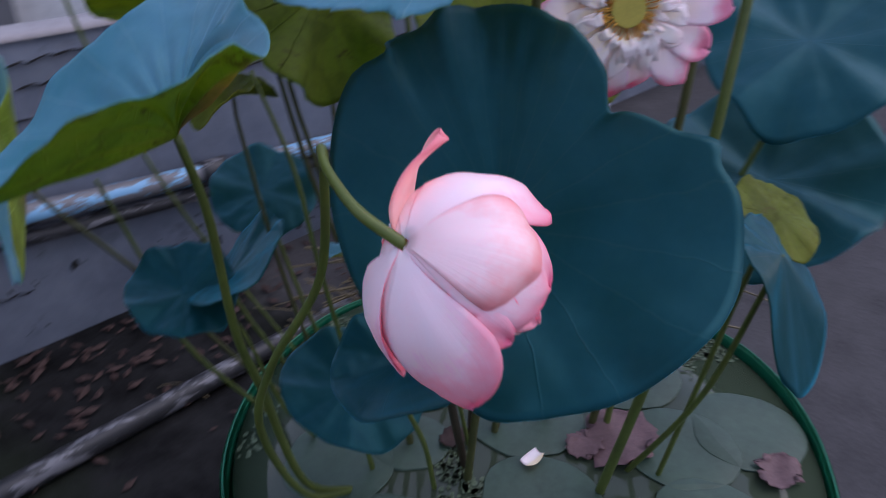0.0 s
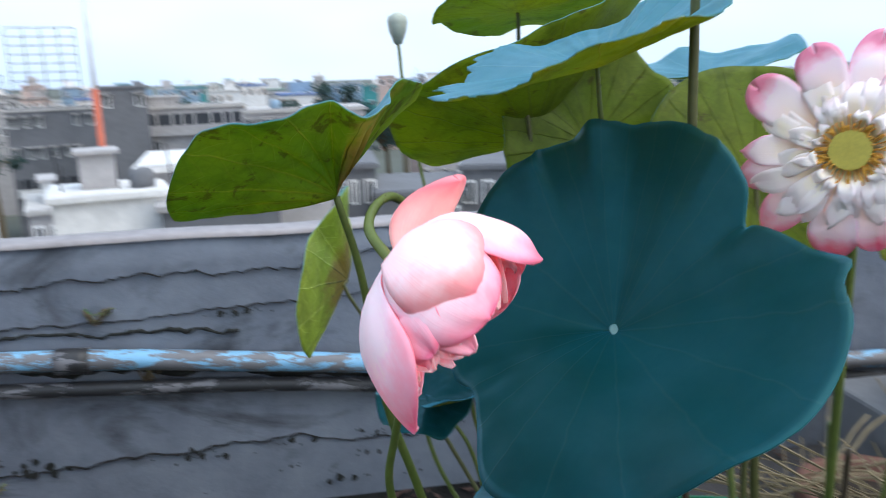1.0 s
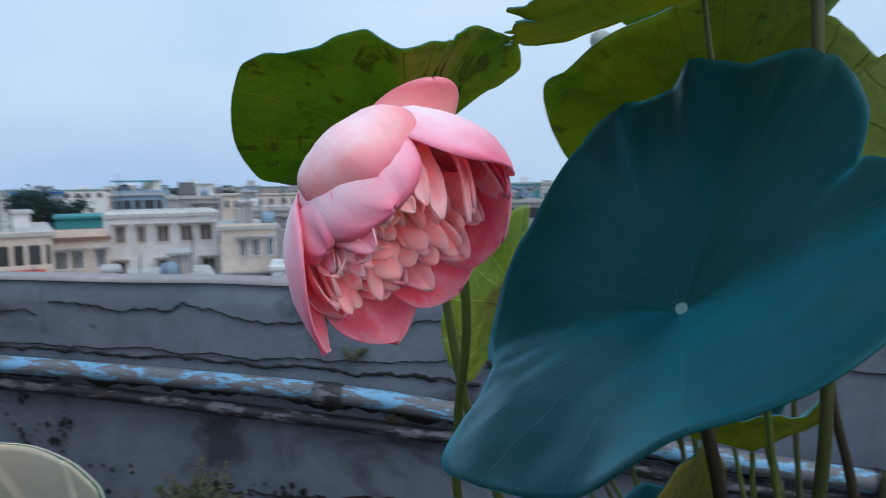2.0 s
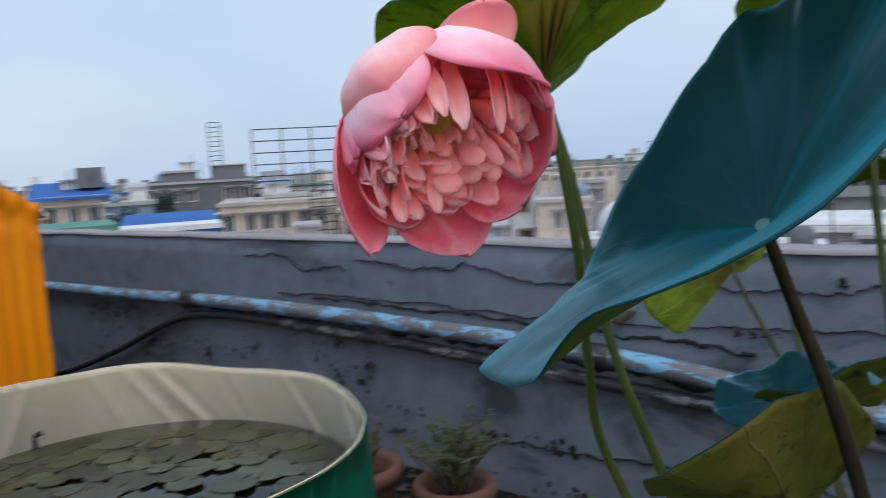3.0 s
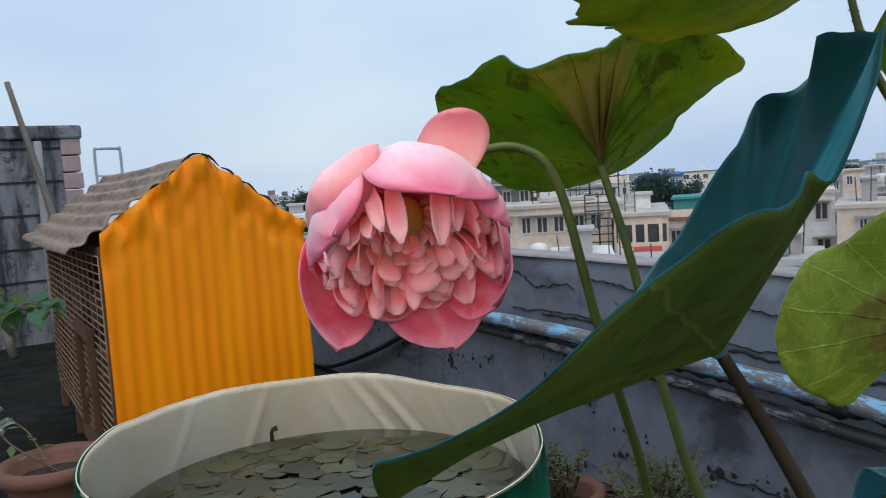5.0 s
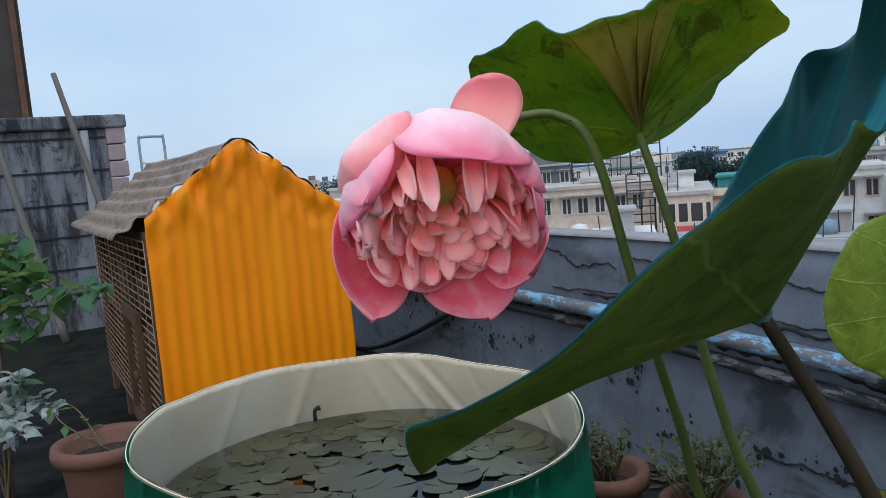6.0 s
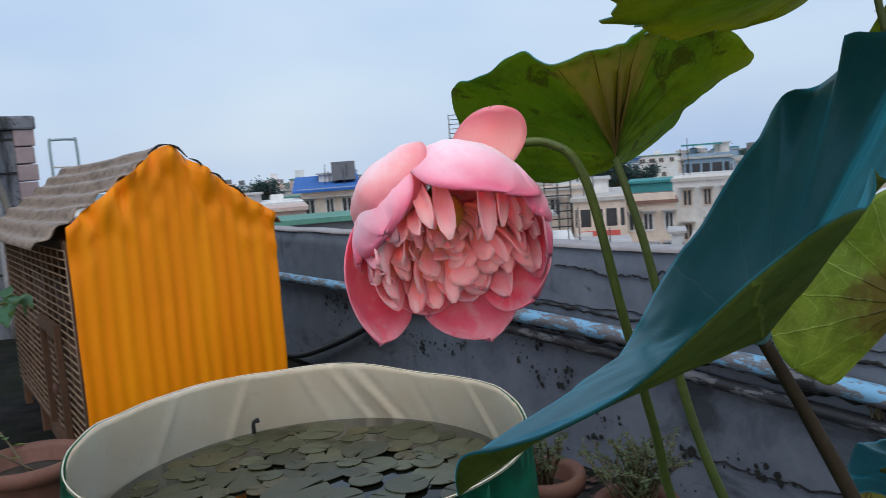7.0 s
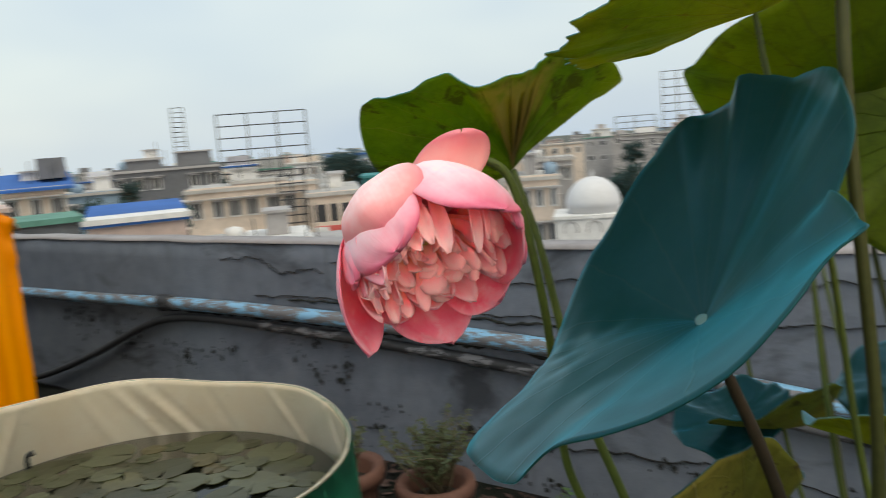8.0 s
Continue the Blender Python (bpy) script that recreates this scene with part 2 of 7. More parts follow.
    l.new(x.outputs[0], n["Material Output"].inputs[0])
    return m


def petal_mat(name, base, middle, tip, glow=0.4, mottle=0.0):
    """A petal: colour runs from its base to its tip, with fine lengthwise veins."""
    m, n, l, b = mat(name, 0.55)
    c = n.new("ShaderNodeTexCoord")
    s = n.new("ShaderNodeSeparateXYZ")
    l.new(c.outputs["UV"], s.inputs[0])
    v = coords(n, l, 1.0)
    soft = noise_tex(n, l, v, 45.0, 3)
    along = math_node(n, l, "ADD", s.outputs[1], math_node(n, l, "MULTIPLY_ADD", soft, 0.44, -0.22))
    edge = math_node(n, l, "ABSOLUTE", math_node(n, l, "MULTIPLY_ADD", s.outputs[0], 2.0, -1.0))
    along = math_node(n, l, "MULTIPLY_ADD", math_node(n, l, "POWER", edge, 3.0), 0.22, along)
    col = ramp(n, l, along, [(0.28, base), (0.56, middle), (0.86, tip)])
    streak = noise_tex(n, l, coords(n, l, 1.0, "UV", (34, 2.0, 1)), 1.0, 3)
    col = mix(n, l, math_node(n, l, "MULTIPLY", ramp(n, l, streak, [(0.30, 0.0), (0.75, 1.0)]), 0.16), col, tuple(x * y for x, y in zip(middle, (0.92, 0.66, 0.72))))
    if mottle:
        # pale and deeper patches
        pale = noise_tex(n, l, v, 70.0, 4, 0.6, 0.4)
        col = mix(n, l, math_node(n, l, "MULTIPLY", ramp(n, l, pale, [(0.52, 0.0), (0.66, 1.0)]), mottle), col, tuple(0.55 * x + 0.42 for x in middle))
        col = mix(n, l, math_node(n, l, "MULTIPLY", ramp(n, l, pale, [(0.34, 1.0), (0.46, 0.0)]), mottle), col, (middle[0] * 0.86, middle[1] * 0.62, middle[2] * 0.70))
    l.new(col, b.inputs["Base Color"])
    bump(n, l, b, streak, 0.3, 0.0007)
    b.inputs["Specular IOR Level"].default_value = 0.3
    b.inputs["Sheen Weight"].default_value = 0.15
    t = n.new("ShaderNodeBsdfTranslucent")
    l.new(mix(n, l, 1.0, col, (glow, glow * 0.82, glow * 0.86), "MULTIPLY"), t.inputs[0])
    x = n.new("ShaderNodeAddShader")
    l.new(b.outputs[0], x.inputs[0])
    l.new(t.outputs[0], x.inputs[1])
    l.new(x.outputs[0], n["Material Output"].inputs[0])
    return m


# ---------------------------------------------------------------- materials
LEAF_TOP = leafy("lotus_leaf_top", (0.001, 0.029, 0.034), (0.002, 0.042, 0.060), (0.05, 0.09, 0.012), 0.38, 0.03, (0.02, 0.12, 0.13), None, 0.12, None, 0.65)
LEAF_PALE = leafy("lotus_leaf_pale_top", (0.035, 0.145, 0.205), (0.075, 0.205, 0.30), (0.17, 0.26, 0.036), 0.5, 0.12, (0.2, 0.33, 0.36), None, 0.3, None, 0.2)
LEAF_UNDER = leafy("lotus_leaf_underside", (0.055, 0.080, 0.018), (0.075, 0.096, 0.022), (0.24, 0.26, 0.10), 0.65, 0.6, (0.10, 0.14, 0.03), (0.60, (0.030, 0.040, 0.009)), 1.0)
LEAF_SPOT = leafy("lotus_leaf_spotted_underside", (0.055, 0.105, 0.010), (0.085, 0.130, 0.013), (0.15, 0.22, 0.010), 0.6, 0.5, (0.10, 0.11, 0.025), (0.565, (0.030, 0.034, 0.007)), 1.0, ((0.015, 0.225), (0.175, 0.112, 0.038), 0.80))
LEAF_YELLOW = leafy("lotus_leaf_yellow_underside", (0.10, 0.135, 0.014), (0.15, 0.15, 0.018), (0.20, 0.22, 0.012), 0.6, 0.5, (0.10, 0.09, 0.025), (0.64, (0.09, 0.060, 0.016)), 0.9)
LEAF_DRY = leafy("lotus_leaf_drying", (0.20, 0.16, 0.03), (0.16, 0.19, 0.03), (0.10, 0.11, 0.012), 0.7, 0.4, (0.25, 0.21, 0.08), (0.56, (0.06, 0.038, 0.013)), 0.9)
LEAF_LIGHT = leafy("lotus_leaf_light_underside", (0.19, 0.25, 0.035), (0.26, 0.31, 0.065), (0.28, 0.32, 0.035), 0.55, 0.5, (0.50, 0.58, 0.22), (0.70, (0.12, 0.10, 0.03)), 1.0, ((-0.2, 1.2), (0.115, 0.072, 0.022), 0.34))
UMBILICUS = plain("leaf_centre", (0.06, 0.17, 0.18), 0.5, 0, 60, 0.2, 0.2)
STALK = plain("green_stalk", (0.105, 0.140, 0.024), 0.5, 0, 45, 0.35, 0.4, (0.055, 0.080, 0.016))
STALK_DARK = plain("brown_stalk", (0.045, 0.030, 0.016), 0.55, 0, 50, 0.45, 0.5)
STALK_OLIVE = plain("olive_stalk", (0.080, 0.085, 0.022), 0.55, 0, 45, 0.4, 0.4)
PETAL_OUT = petal_mat("petal_outside", (0.95, 0.88, 0.92), (0.91, 0.50, 0.60), (0.80, 0.18, 0.30), 0.34)
PETAL_ROSE = petal_mat("rosy_petal_outside", (0.95, 0.82, 0.83), (0.88, 0.40, 0.41), (0.82, 0.24, 0.30), 0.34)
PETAL_IN = petal_mat("petal_inside", (0.82, 0.32, 0.33), (0.78, 0.16, 0.25), (0.86, 0.42, 0.50), 0.46, 0.5)
PETAL_SOFT = petal_mat("inner_petal_face", (0.82, 0.38, 0.36), (0.84, 0.38, 0.43), (0.93, 0.68, 0.70), 0.46, 0.5)
PETAL_BACK = petal_mat("petal_salmon", (0.90, 0.62, 0.56), (0.88, 0.46, 0.43), (0.80, 0.26, 0.30), 0.40)
PETALOID = petal_mat("petaloid", (0.72, 0.40, 0.24), (0.90, 0.48, 0.50), (0.94, 0.76, 0.75), 0.55, 0.40)
PETAL_WHITE = petal_mat("white_petal", (0.90, 0.84, 0.70), (0.91, 0.86, 0.88), (0.80, 0.28, 0.42), 0.35)
PETAL_SNOW = petal_mat("white_inner_petal", (0.90, 0.82, 0.60), (0.92, 0.90, 0.88), (0.92, 0.86, 0.86), 0.35)
LEAF_OLIVE = leafy("lotus_leaf_olive_underside", (0.080, 0.110, 0.011), (0.105, 0.125, 0.014), (0.20, 0.26, 0.012), 0.6, 0.6, (0.05, 0.06, 0.014), (0.60, (0.045, 0.040, 0.010)), 1.0)
YELLOW = plain("flower_heart", (0.62, 0.50, 0.08), 0.6, 0, 120, 0.3, 0.4)
ORANGE_STAMEN = plain("stamens", (0.82, 0.42, 0.06), 0.6, 0, 200, 0.3, 0.3)


def wall_mat():
    m, n, l, b = mat("parapet_paint", 0.75)
    v = coords(n, l, 1.0)
    big = noise_tex(n, l, v, 1.6, 5, 0.6)
    mid = noise_tex(n, l, v, 9.0, 6, 0.65)
    fine = noise_tex(n, l, v, 90.0, 5, 0.6)
    col = ramp(n, l, big, [(0.3, (0.110, 0.130, 0.172)), (0.7, (0.186, 0.214, 0.270))])
    col = mix(n, l, 0.35, col, ramp(n, l, mid, [(0.3, (0.088, 0.104, 0.132)), (0.7, (0.278, 0.312, 0.352))]))
    # black mould in ragged patches, and rain streaks
    drip = noise_tex(n, l, coords(n, l, 1.0, "Object", (5.0, 1.0, 0.9)), 1.0, 6, 0.7)
    col = mix(n, l, ramp(n, l, drip, [(0.60, 0.0), (0.72, 0.55)]), col, (0.03, 0.032, 0.035))
    spots = noise_tex(n, l, v, 6.5, 8, 0.72, 0.4)
    col = mix(n, l, ramp(n, l, spots, [(0.63, 0.0), (0.72, 0.8)]), col, (0.022, 0.024, 0.026))
    # broad damp stains
    damp = noise_tex(n, l, coords(n, l, 1.0, "Object", (1.3, 1.0, 2.6)), 1.6, 7, 0.62, 0.6)
    col = mix(n, l, ramp(n, l, damp, [(0.55, 0.0), (0.68, 0.80)]), col, (0.026, 0.030, 0.037))
    l.new(col, b.inputs["Base Color"])
    bump(n, l, b, math_node(n, l, "ADD", mid, math_node(n, l, "MULTIPLY", fine, 0.5)), 0.7, 0.004)
    return m


def floor_mat():
    m, n, l, b = mat("roof_concrete", 0.8)
    v = coords(n, l, 1.0)
    big, mid, fine = noise_tex(n, l, v, 1.2, 5), noise_tex(n, l, v, 7.0, 6, 0.7), noise_tex(n, l, v, 60.0, 5)
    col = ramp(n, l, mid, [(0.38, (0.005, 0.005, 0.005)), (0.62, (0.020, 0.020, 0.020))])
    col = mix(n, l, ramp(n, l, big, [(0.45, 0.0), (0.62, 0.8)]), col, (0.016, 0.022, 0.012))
    # the floor turns paler towards +x, broken up by noise
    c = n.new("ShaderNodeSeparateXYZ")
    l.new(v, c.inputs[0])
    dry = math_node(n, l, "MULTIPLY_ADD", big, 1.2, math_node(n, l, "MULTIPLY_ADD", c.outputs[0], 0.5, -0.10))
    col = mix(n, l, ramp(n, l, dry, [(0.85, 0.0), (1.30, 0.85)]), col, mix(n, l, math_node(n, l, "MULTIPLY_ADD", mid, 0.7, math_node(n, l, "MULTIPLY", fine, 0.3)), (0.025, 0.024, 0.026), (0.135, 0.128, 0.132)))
    l.new(col, b.inputs["Base Color"])
    l.new(ramp(n, l, big, [(0.30, 0.55), (0.5, 0.92)]), b.inputs["Roughness"])
    b.inputs["Specular IOR Level"].default_value = 0.12
    bump(n, l, b, math_node(n, l, "ADD", mid, fine), 0.8, 0.006)
    return m


def peel_mat(name, paint, under, amount):
    m, n, l, b = mat(name, 0.5)
    v = coords(n, l, 1.0, "Object", (3.0, 9.0, 9.0))
    chips = noise_tex(n, l, v, 3.2, 7, 0.7, 0.3)
    fine = noise_tex(n, l, coords(n, l, 70.0), 1.0, 5)
    col = mix(n, l, ramp(n, l, chips, [(amount, 0.0), (amount + 0.03, 1.0)]), paint, mix(n, l, fine, tuple(c * 0.6 for c in under), under))
    l.new(col, b.inputs["Base Color"])
    bump(n, l, b, math_node(n, l, "ADD", chips, math_node(n, l, "MULTIPLY", fine, 0.3)), 0.5, 0.002)
    return m


def orange_mat():
    m, n, l, b = mat("orange_paint", 0.5)
    b.inputs["Specular IOR Level"].default_value = 0.22
    v = coords(n, l, 1.0)
    streak = noise_tex(n, l, coords(n, l, 1.0, "Object", (9.0, 15.0, 0.9)), 1.0, 5, 0.6)
    big, fine = noise_tex(n, l, v, 3.0, 4), noise_tex(n, l, v, 70.0, 5)
    col = ramp(n, l, streak, [(0.28, (0.90, 0.235, 0.002)), (0.72, (0.96, 0.315, 0.003))])
    col = mix(n, l, ramp(n, l, big, [(0.52, 0.0), (0.8, 0.35)]), col, (0.55, 0.14, 0.004))
    col = mix(n, l, ramp(n, l, noise_tex(n, l, v, 26.0, 6, 0.7), [(0.70, 0.0), (0.74, 0.6)]), col, (0.18, 0.09, 0.02))
    l.new(col, b.inputs["Base Color"])
    bump(n, l, b, math_node(n, l, "ADD", fine, streak), 0.35, 0.003)
    return m


def brick_cage_mat():
    return plain("old_wood", (0.13, 0.066, 0.038), 0.8, 0, 25, 0.4, 1.0)


WALL = wall_mat()
ROOF_FLOOR = floor_mat()
COPING = plain("worn_coping", (0.33, 0.305, 0.31), 0.8, 0, 9, 0.35, 2.0)
CRACK = plain("crack_dark", (0.012, 0.012, 0.013), 0.9, 0, 40, 0.3, 0)
# mould spots, and the painted shade between the wall pipes
MOULD_SHADE = plain("black_mould_shade", (0.018, 0.020, 0.018), 0.9, 0, 30, 0.5, 2.0)
BLUE_PIPE = peel_mat("peeling_blue_pipe", (0.20, 0.44, 0.66), (0.20, 0.20, 0.215), 0.46)
GREY_PIPE = peel_mat("dirty_grey_pipe", (0.17, 0.17, 0.185), (0.035, 0.036, 0.04), 0.44)
BLACK_HOSE = plain("black_hose", (0.035, 0.036, 0.04), 0.5, 0, 30, 0.4, 0.5)
ORANGE = orange_mat()
ROOF_SHEET = peel_mat("weathered_roof_sheet", (0.29, 0.215, 0.165), (0.20, 0.15, 0.115), 0.52)
TAR = plain("black_edge", (0.02, 0.02, 0.02), 0.8, 0, 40, 0.4, 1.0)
WOOD = brick_cage_mat()
WIRE = plain("rusty_wire", (0.36, 0.25, 0.17), 0.6, 0.3, 60, 0.4, 0.2)
TUB_GREEN = plain("green_tarpaulin", (0.006, 0.225, 0.122), 0.38, 0, 10, 0.3, 1.2)


def liner_mat():
    m, n, l, b = mat("white_tarpaulin", 0.5)
    v = coords(n, l, 1.0)
    big, fine = noise_tex(n, l, v, 5.0, 5, 0.6), noise_tex(n, l, v, 45.0, 6, 0.65)
    col = ramp(n, l, big, [(0.3, (0.90, 0.76, 0.58)), (0.7, (0.97, 0.89, 0.75))])
    c = n.new("ShaderNodeSeparateXYZ")
    l.new(v, c.inputs[0])
    damp = math_node(n, l, "MULTIPLY_ADD", big, 0.09, c.outputs[2])
    col = mix(n, l, ramp(n, l, math_node(n, l, "ADD", damp, 1.0), [(0.825, 0.85), (0.875, 0.0)]), col, (0.30, 0.23, 0.13))
    col = mix(n, l, ramp(n, l, noise_tex(n, l, v, 11.0, 7, 0.75, 0.5), [(0.58, 0.0), (0.75, 0.45)]), col, (0.52, 0.42, 0.26))
    l.new(col, b.inputs["Base Color"])
    bump(n, l, b, math_node(n, l, "ADD", big, math_node(n, l, "MULTIPLY", fine, 0.2)), 0.5, 0.004)
    return m


TUB_WHITE = liner_mat()
TERRACOTTA = plain("terracotta", (0.16, 0.070, 0.048), 0.75, 0, 22, 0.4, 1.0)
SOIL = plain("soil", (0.035, 0.024, 0.016), 0.95, 0, 60, 0.6, 6.0)


def pad_mat():
    """A floating pad: grey-olive, each one a little different, brown towards some, faint veins of relief."""
    m, n, l, b = mat("lily_pad", 0.32)
    b.inputs["Specular IOR Level"].default_value = 0.35
    v = coords(n, l, 1.0)
    info = n.new("ShaderNodeObjectInfo")
    big, fine = noise_tex(n, l, v, 11.0, 4), noise_tex(n, l, v, 90.0, 5)
    col = ramp(n, l, info.outputs["Random"], [(0.0, (0.024, 0.024, 0.008)), (0.35, (0.050, 0.055, 0.022)), (0.75, (0.092, 0.098, 0.050)), (1.0, (0.085, 0.060, 0.018))])
    col = mix(n, l, ramp(n, l, big, [(0.35, 0.0), (0.70, 0.5)]), col, (0.045, 0.038, 0.018))
    col = mix(n, l, math_node(n, l, "MULTIPLY", fine, 0.3), col, (0.030, 0.032, 0.018))
    l.new(col, b.inputs["Base Color"])
    bump(n, l, b, fine, 0.4, 0.0006)
    return m


LILY = pad_mat()
DUCKWEED = plain("duckweed", (0.10, 0.145, 0.08), 0.6, 0, 160, 0.5, 1.5)
DEAD_LEAF = plain("dead_leaf", (0.055, 0.028, 0.022), 0.8, 0, 60, 0.4, 1.0)
BUSH_DRY = leafy("dry_bush_leaf", (0.070, 0.080, 0.034), (0.10, 0.10, 0.045), (0.05, 0.055, 0.015), 0.65, 0, (0.1, 0.1, 0.1), None, 0.3)
BUSH_LEAF = leafy("bush_leaf", (0.050, 0.105, 0.030), (0.085, 0.145, 0.045), (0.10, 0.15, 0.03), 0.55, 0, (0.1, 0.1, 0.1), None, 0.3)
TWIG = plain("twig", (0.12, 0.09, 0.05), 0.8, 0, 60, 0.4, 0.5)
CONCRETE = plain("old_concrete", (0.22, 0.22, 0.225), 0.85, 0, 2.5, 0.5, 4.0, (0.05, 0.052, 0.055))
QUOIN = plain("pink_render", (0.40, 0.31, 0.32), 0.8, 0, 6, 0.3, 2.0)
WHITE_PLASTIC = plain("white_plastic", (0.62, 0.63, 0.66), 0.45, 0, 20, 0.15, 0.3)
BAMBOO = plain("grey_bamboo", (0.16, 0.145, 0.13), 0.7, 0, 20, 0.35, 0.8)


def water_mat(name, tint):
    m, n, l, b = mat(name, 0.04)
    v = coords(n, l, 1.0)
    b.inputs["Base Color"].default_value = (*tint, 1)
    b.inputs["Specular IOR Level"].default_value = 0.38
    bump(n, l, b, noise_tex(n, l, v, 14.0, 3), 0.12, 0.004)
    return m


WATER = water_mat("still_water", (0.006, 0.007, 0.005))
MUD_WATER = water_mat("muddy_water", (0.050, 0.068, 0.044))

# ---------------------------------------------------------------- rooftop
bm = fresh()
box(bm, (-14, -6, FLOOR - 0.3), (9, WALL_Y + 0.15, FLOOR))
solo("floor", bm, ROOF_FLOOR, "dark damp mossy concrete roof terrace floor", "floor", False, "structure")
bm = fresh()
box(bm, (-14, -6, -15), (9, WALL_Y + 0.15, FLOOR - 0.304))
solo("wall_below", bm, CONCRETE, "grey rendered body of the building under the terrace", "building", False, "structure")

bm = fresh()
# wall with a slightly uneven face: a grid of cells, closed behind
nx, nz = 180, 10
TOP_Z = 0.10
face = [[bm.verts.new((-14 + 23 * i / nx, WALL_Y + 0.006 * noise.noise(Vector((i * 0.35, k * 0.6, 0))), FLOOR - 0.004 + (TOP_Z - 0.004 - FLOOR) * k / nz)) for i in range(nx + 1)] for k in range(nz + 1)]
back = [[bm.verts.new((v.co.x, WALL_Y + 0.085, v.co.z)) for v in row] for row in (face[0], face[-1])]
for k in range(nz):
    for i in range(nx):
        bm.faces.new((face[k][i], face[k][i + 1], face[k + 1][i + 1], face[k + 1][i]))
for i in range(nx):
    bm.faces.new((face[-1][i], face[-1][i + 1], back[1][i + 1], back[1][i]))
    bm.faces.new((back[0][i], back[1][i], back[1][i + 1], back[0][i + 1]))
bmesh.ops.recalc_face_normals(bm, faces=bm.faces)
wall_back = solo("wall_parapet", bm, WALL, "blue-grey painted parapet wall with cracks and black mould", "wall", True, "structure")

bm = fresh()
rows = []
for i in range(241):
    x = -14 + 23 * i / 240
    j = 0.006 * noise.noise(Vector((x * 3, 0, 0)))
    q = 0.008 * noise.noise(Vector((x * 4, 5, 0)))
    rows.append([bm.verts.new(p) for p in ((x, WALL_Y - 0.010 + q, TOP_Z - 0.013 + j), (x, WALL_Y - 0.009 + q, TOP_Z - 0.004 + j), (x, WALL_Y + 0.005 + q, TOP_Z + j),
                                           (x, WALL_Y + 0.085, TOP_Z + 0.003 + j), (x, WALL_Y + 0.10, TOP_Z - 0.03), (x, WALL_Y + 0.095, TOP_Z - 0.04))])
for a, b in zip(rows, rows[1:]):
    for k in range(5):
        bm.faces.new((a[k], b[k], b[k + 1], a[k + 1]))
bmesh.ops.recalc_face_normals(bm, faces=bm.faces)
part("coping", bm, COPING, wall_back, "worn pale cement coping")


def crack(name, pts, width, material, seed):
    """A ragged dark line on the wall, as a thin raised strip."""
    rnd = random.Random(seed)
    line = spline([(x, 0, z) for x, z in pts], 26 * (len(pts) - 1))
    b = fresh()
    prev = None
    dz = 0.0
    for p in line:
        dz = dz * 0.75 + rnd.uniform(-0.007, 0.007)
        w = width * rnd.uniform(0.15, 0.95)
        y = WALL_Y - 0.0085
        pair = (b.verts.new((p[0], y, p[2] + dz - w / 2)), b.verts.new((p[0], y, p[2] + dz + w / 2)), b.verts.new((p[0], y + 0.02, p[2] + dz)))
        if prev:
            b.faces.new((prev[0], pair[0], pair[1], prev[1]))
            b.faces.new((prev[1], pair[1], pair[2], prev[2]))
            b.faces.new((prev[2], pair[2], pair[0], prev[0]))
        prev = pair
    return part(name, b, material, wall_back)


crack("crack", [(-1.75, 0.02), (-1.35, -0.005), (-1.22, 0.015), (-0.95, -0.02), (-0.6, -0.012), (-0.2, -0.015), (0.1, 0.02), (0.5, 0.03)], 0.0036, CRACK, 1)
crack("crack", [(-2.4, 0.01), (-2.2, 0.02), (-2.05, -0.02), (-1.8, -0.015)], 0.0026, CRACK, 2)
crack("crack", [(-2.2, -0.13), (-1.5, -0.135), (-0.9, -0.14), (-0.4, -0.125), (0.1, -0.105), (0.8, -0.10), (1.6, -0.13)], 0.0038, CRACK, 3)
crack("crack", [(0.3, -0.03), (0.8, -0.02), (1.3, -0.05), (2.0, -0.04)], 0.0024, CRACK, 5)
crack("crack", [(-1.2, -0.56), (-0.8, -0.565), (-0.3, -0.53), (0.2, -0.56)], 0.004, CRACK, 7)


# shade in the gap between the two pipes, painted as a ragged black strip
crack("shade_grime_band", [(-2.9, -0.225), (-2.2, -0.222), (-1.5, -0.236), (-0.9, -0.262), (-0.2, -0.316), (0.6, -0.398), (1.6, -0.47)], 0.034, MOULD_SHADE, 9)
# ragged black streak just above the blue pipe
crack("shade_grime_band", [(-2.0, -0.145), (-1.3, -0.152), (-0.7, -0.165), (-0.3, -0.19)], 0.016, MOULD_SHADE, 10)


def mould_patch(x, z, w, h, seed):
    rnd = random.Random(seed)
    b = fresh()
    cores = [(x + rnd.gauss(0, w / 2.2), z + rnd.gauss(0, h / 2.2)) for _ in range(5)]
    for _ in range(int(40 * w * h / 0.04) + 12):
        cx, cz = rnd.choice(cores)
        px, pz = cx + rnd.gauss(0, w / 9), cz + rnd.gauss(0, h / 5)
        pz = max(pz, FLOOR + 0.02)
        r = 0.0025 + 0.010 * rnd.random() ** 3
        ring = [b.verts.new((px + r * math.cos(a) * rnd.uniform(0.6, 1.4), WALL_Y - 0.0085, pz + r * math.sin(a) * rnd.uniform(0.6, 1.8))) for a in np.linspace(0, 2 * math.pi, 7)[:-1]]
        tip = b.verts.new((px, WALL_Y - 0.0105, pz))
        for k in range(6):
            b.faces.new((ring[k], ring[(k + 1) % 6], tip))
    return part("mould", b, MOULD_SHADE, wall_back, "black mould growing in ragged spots")


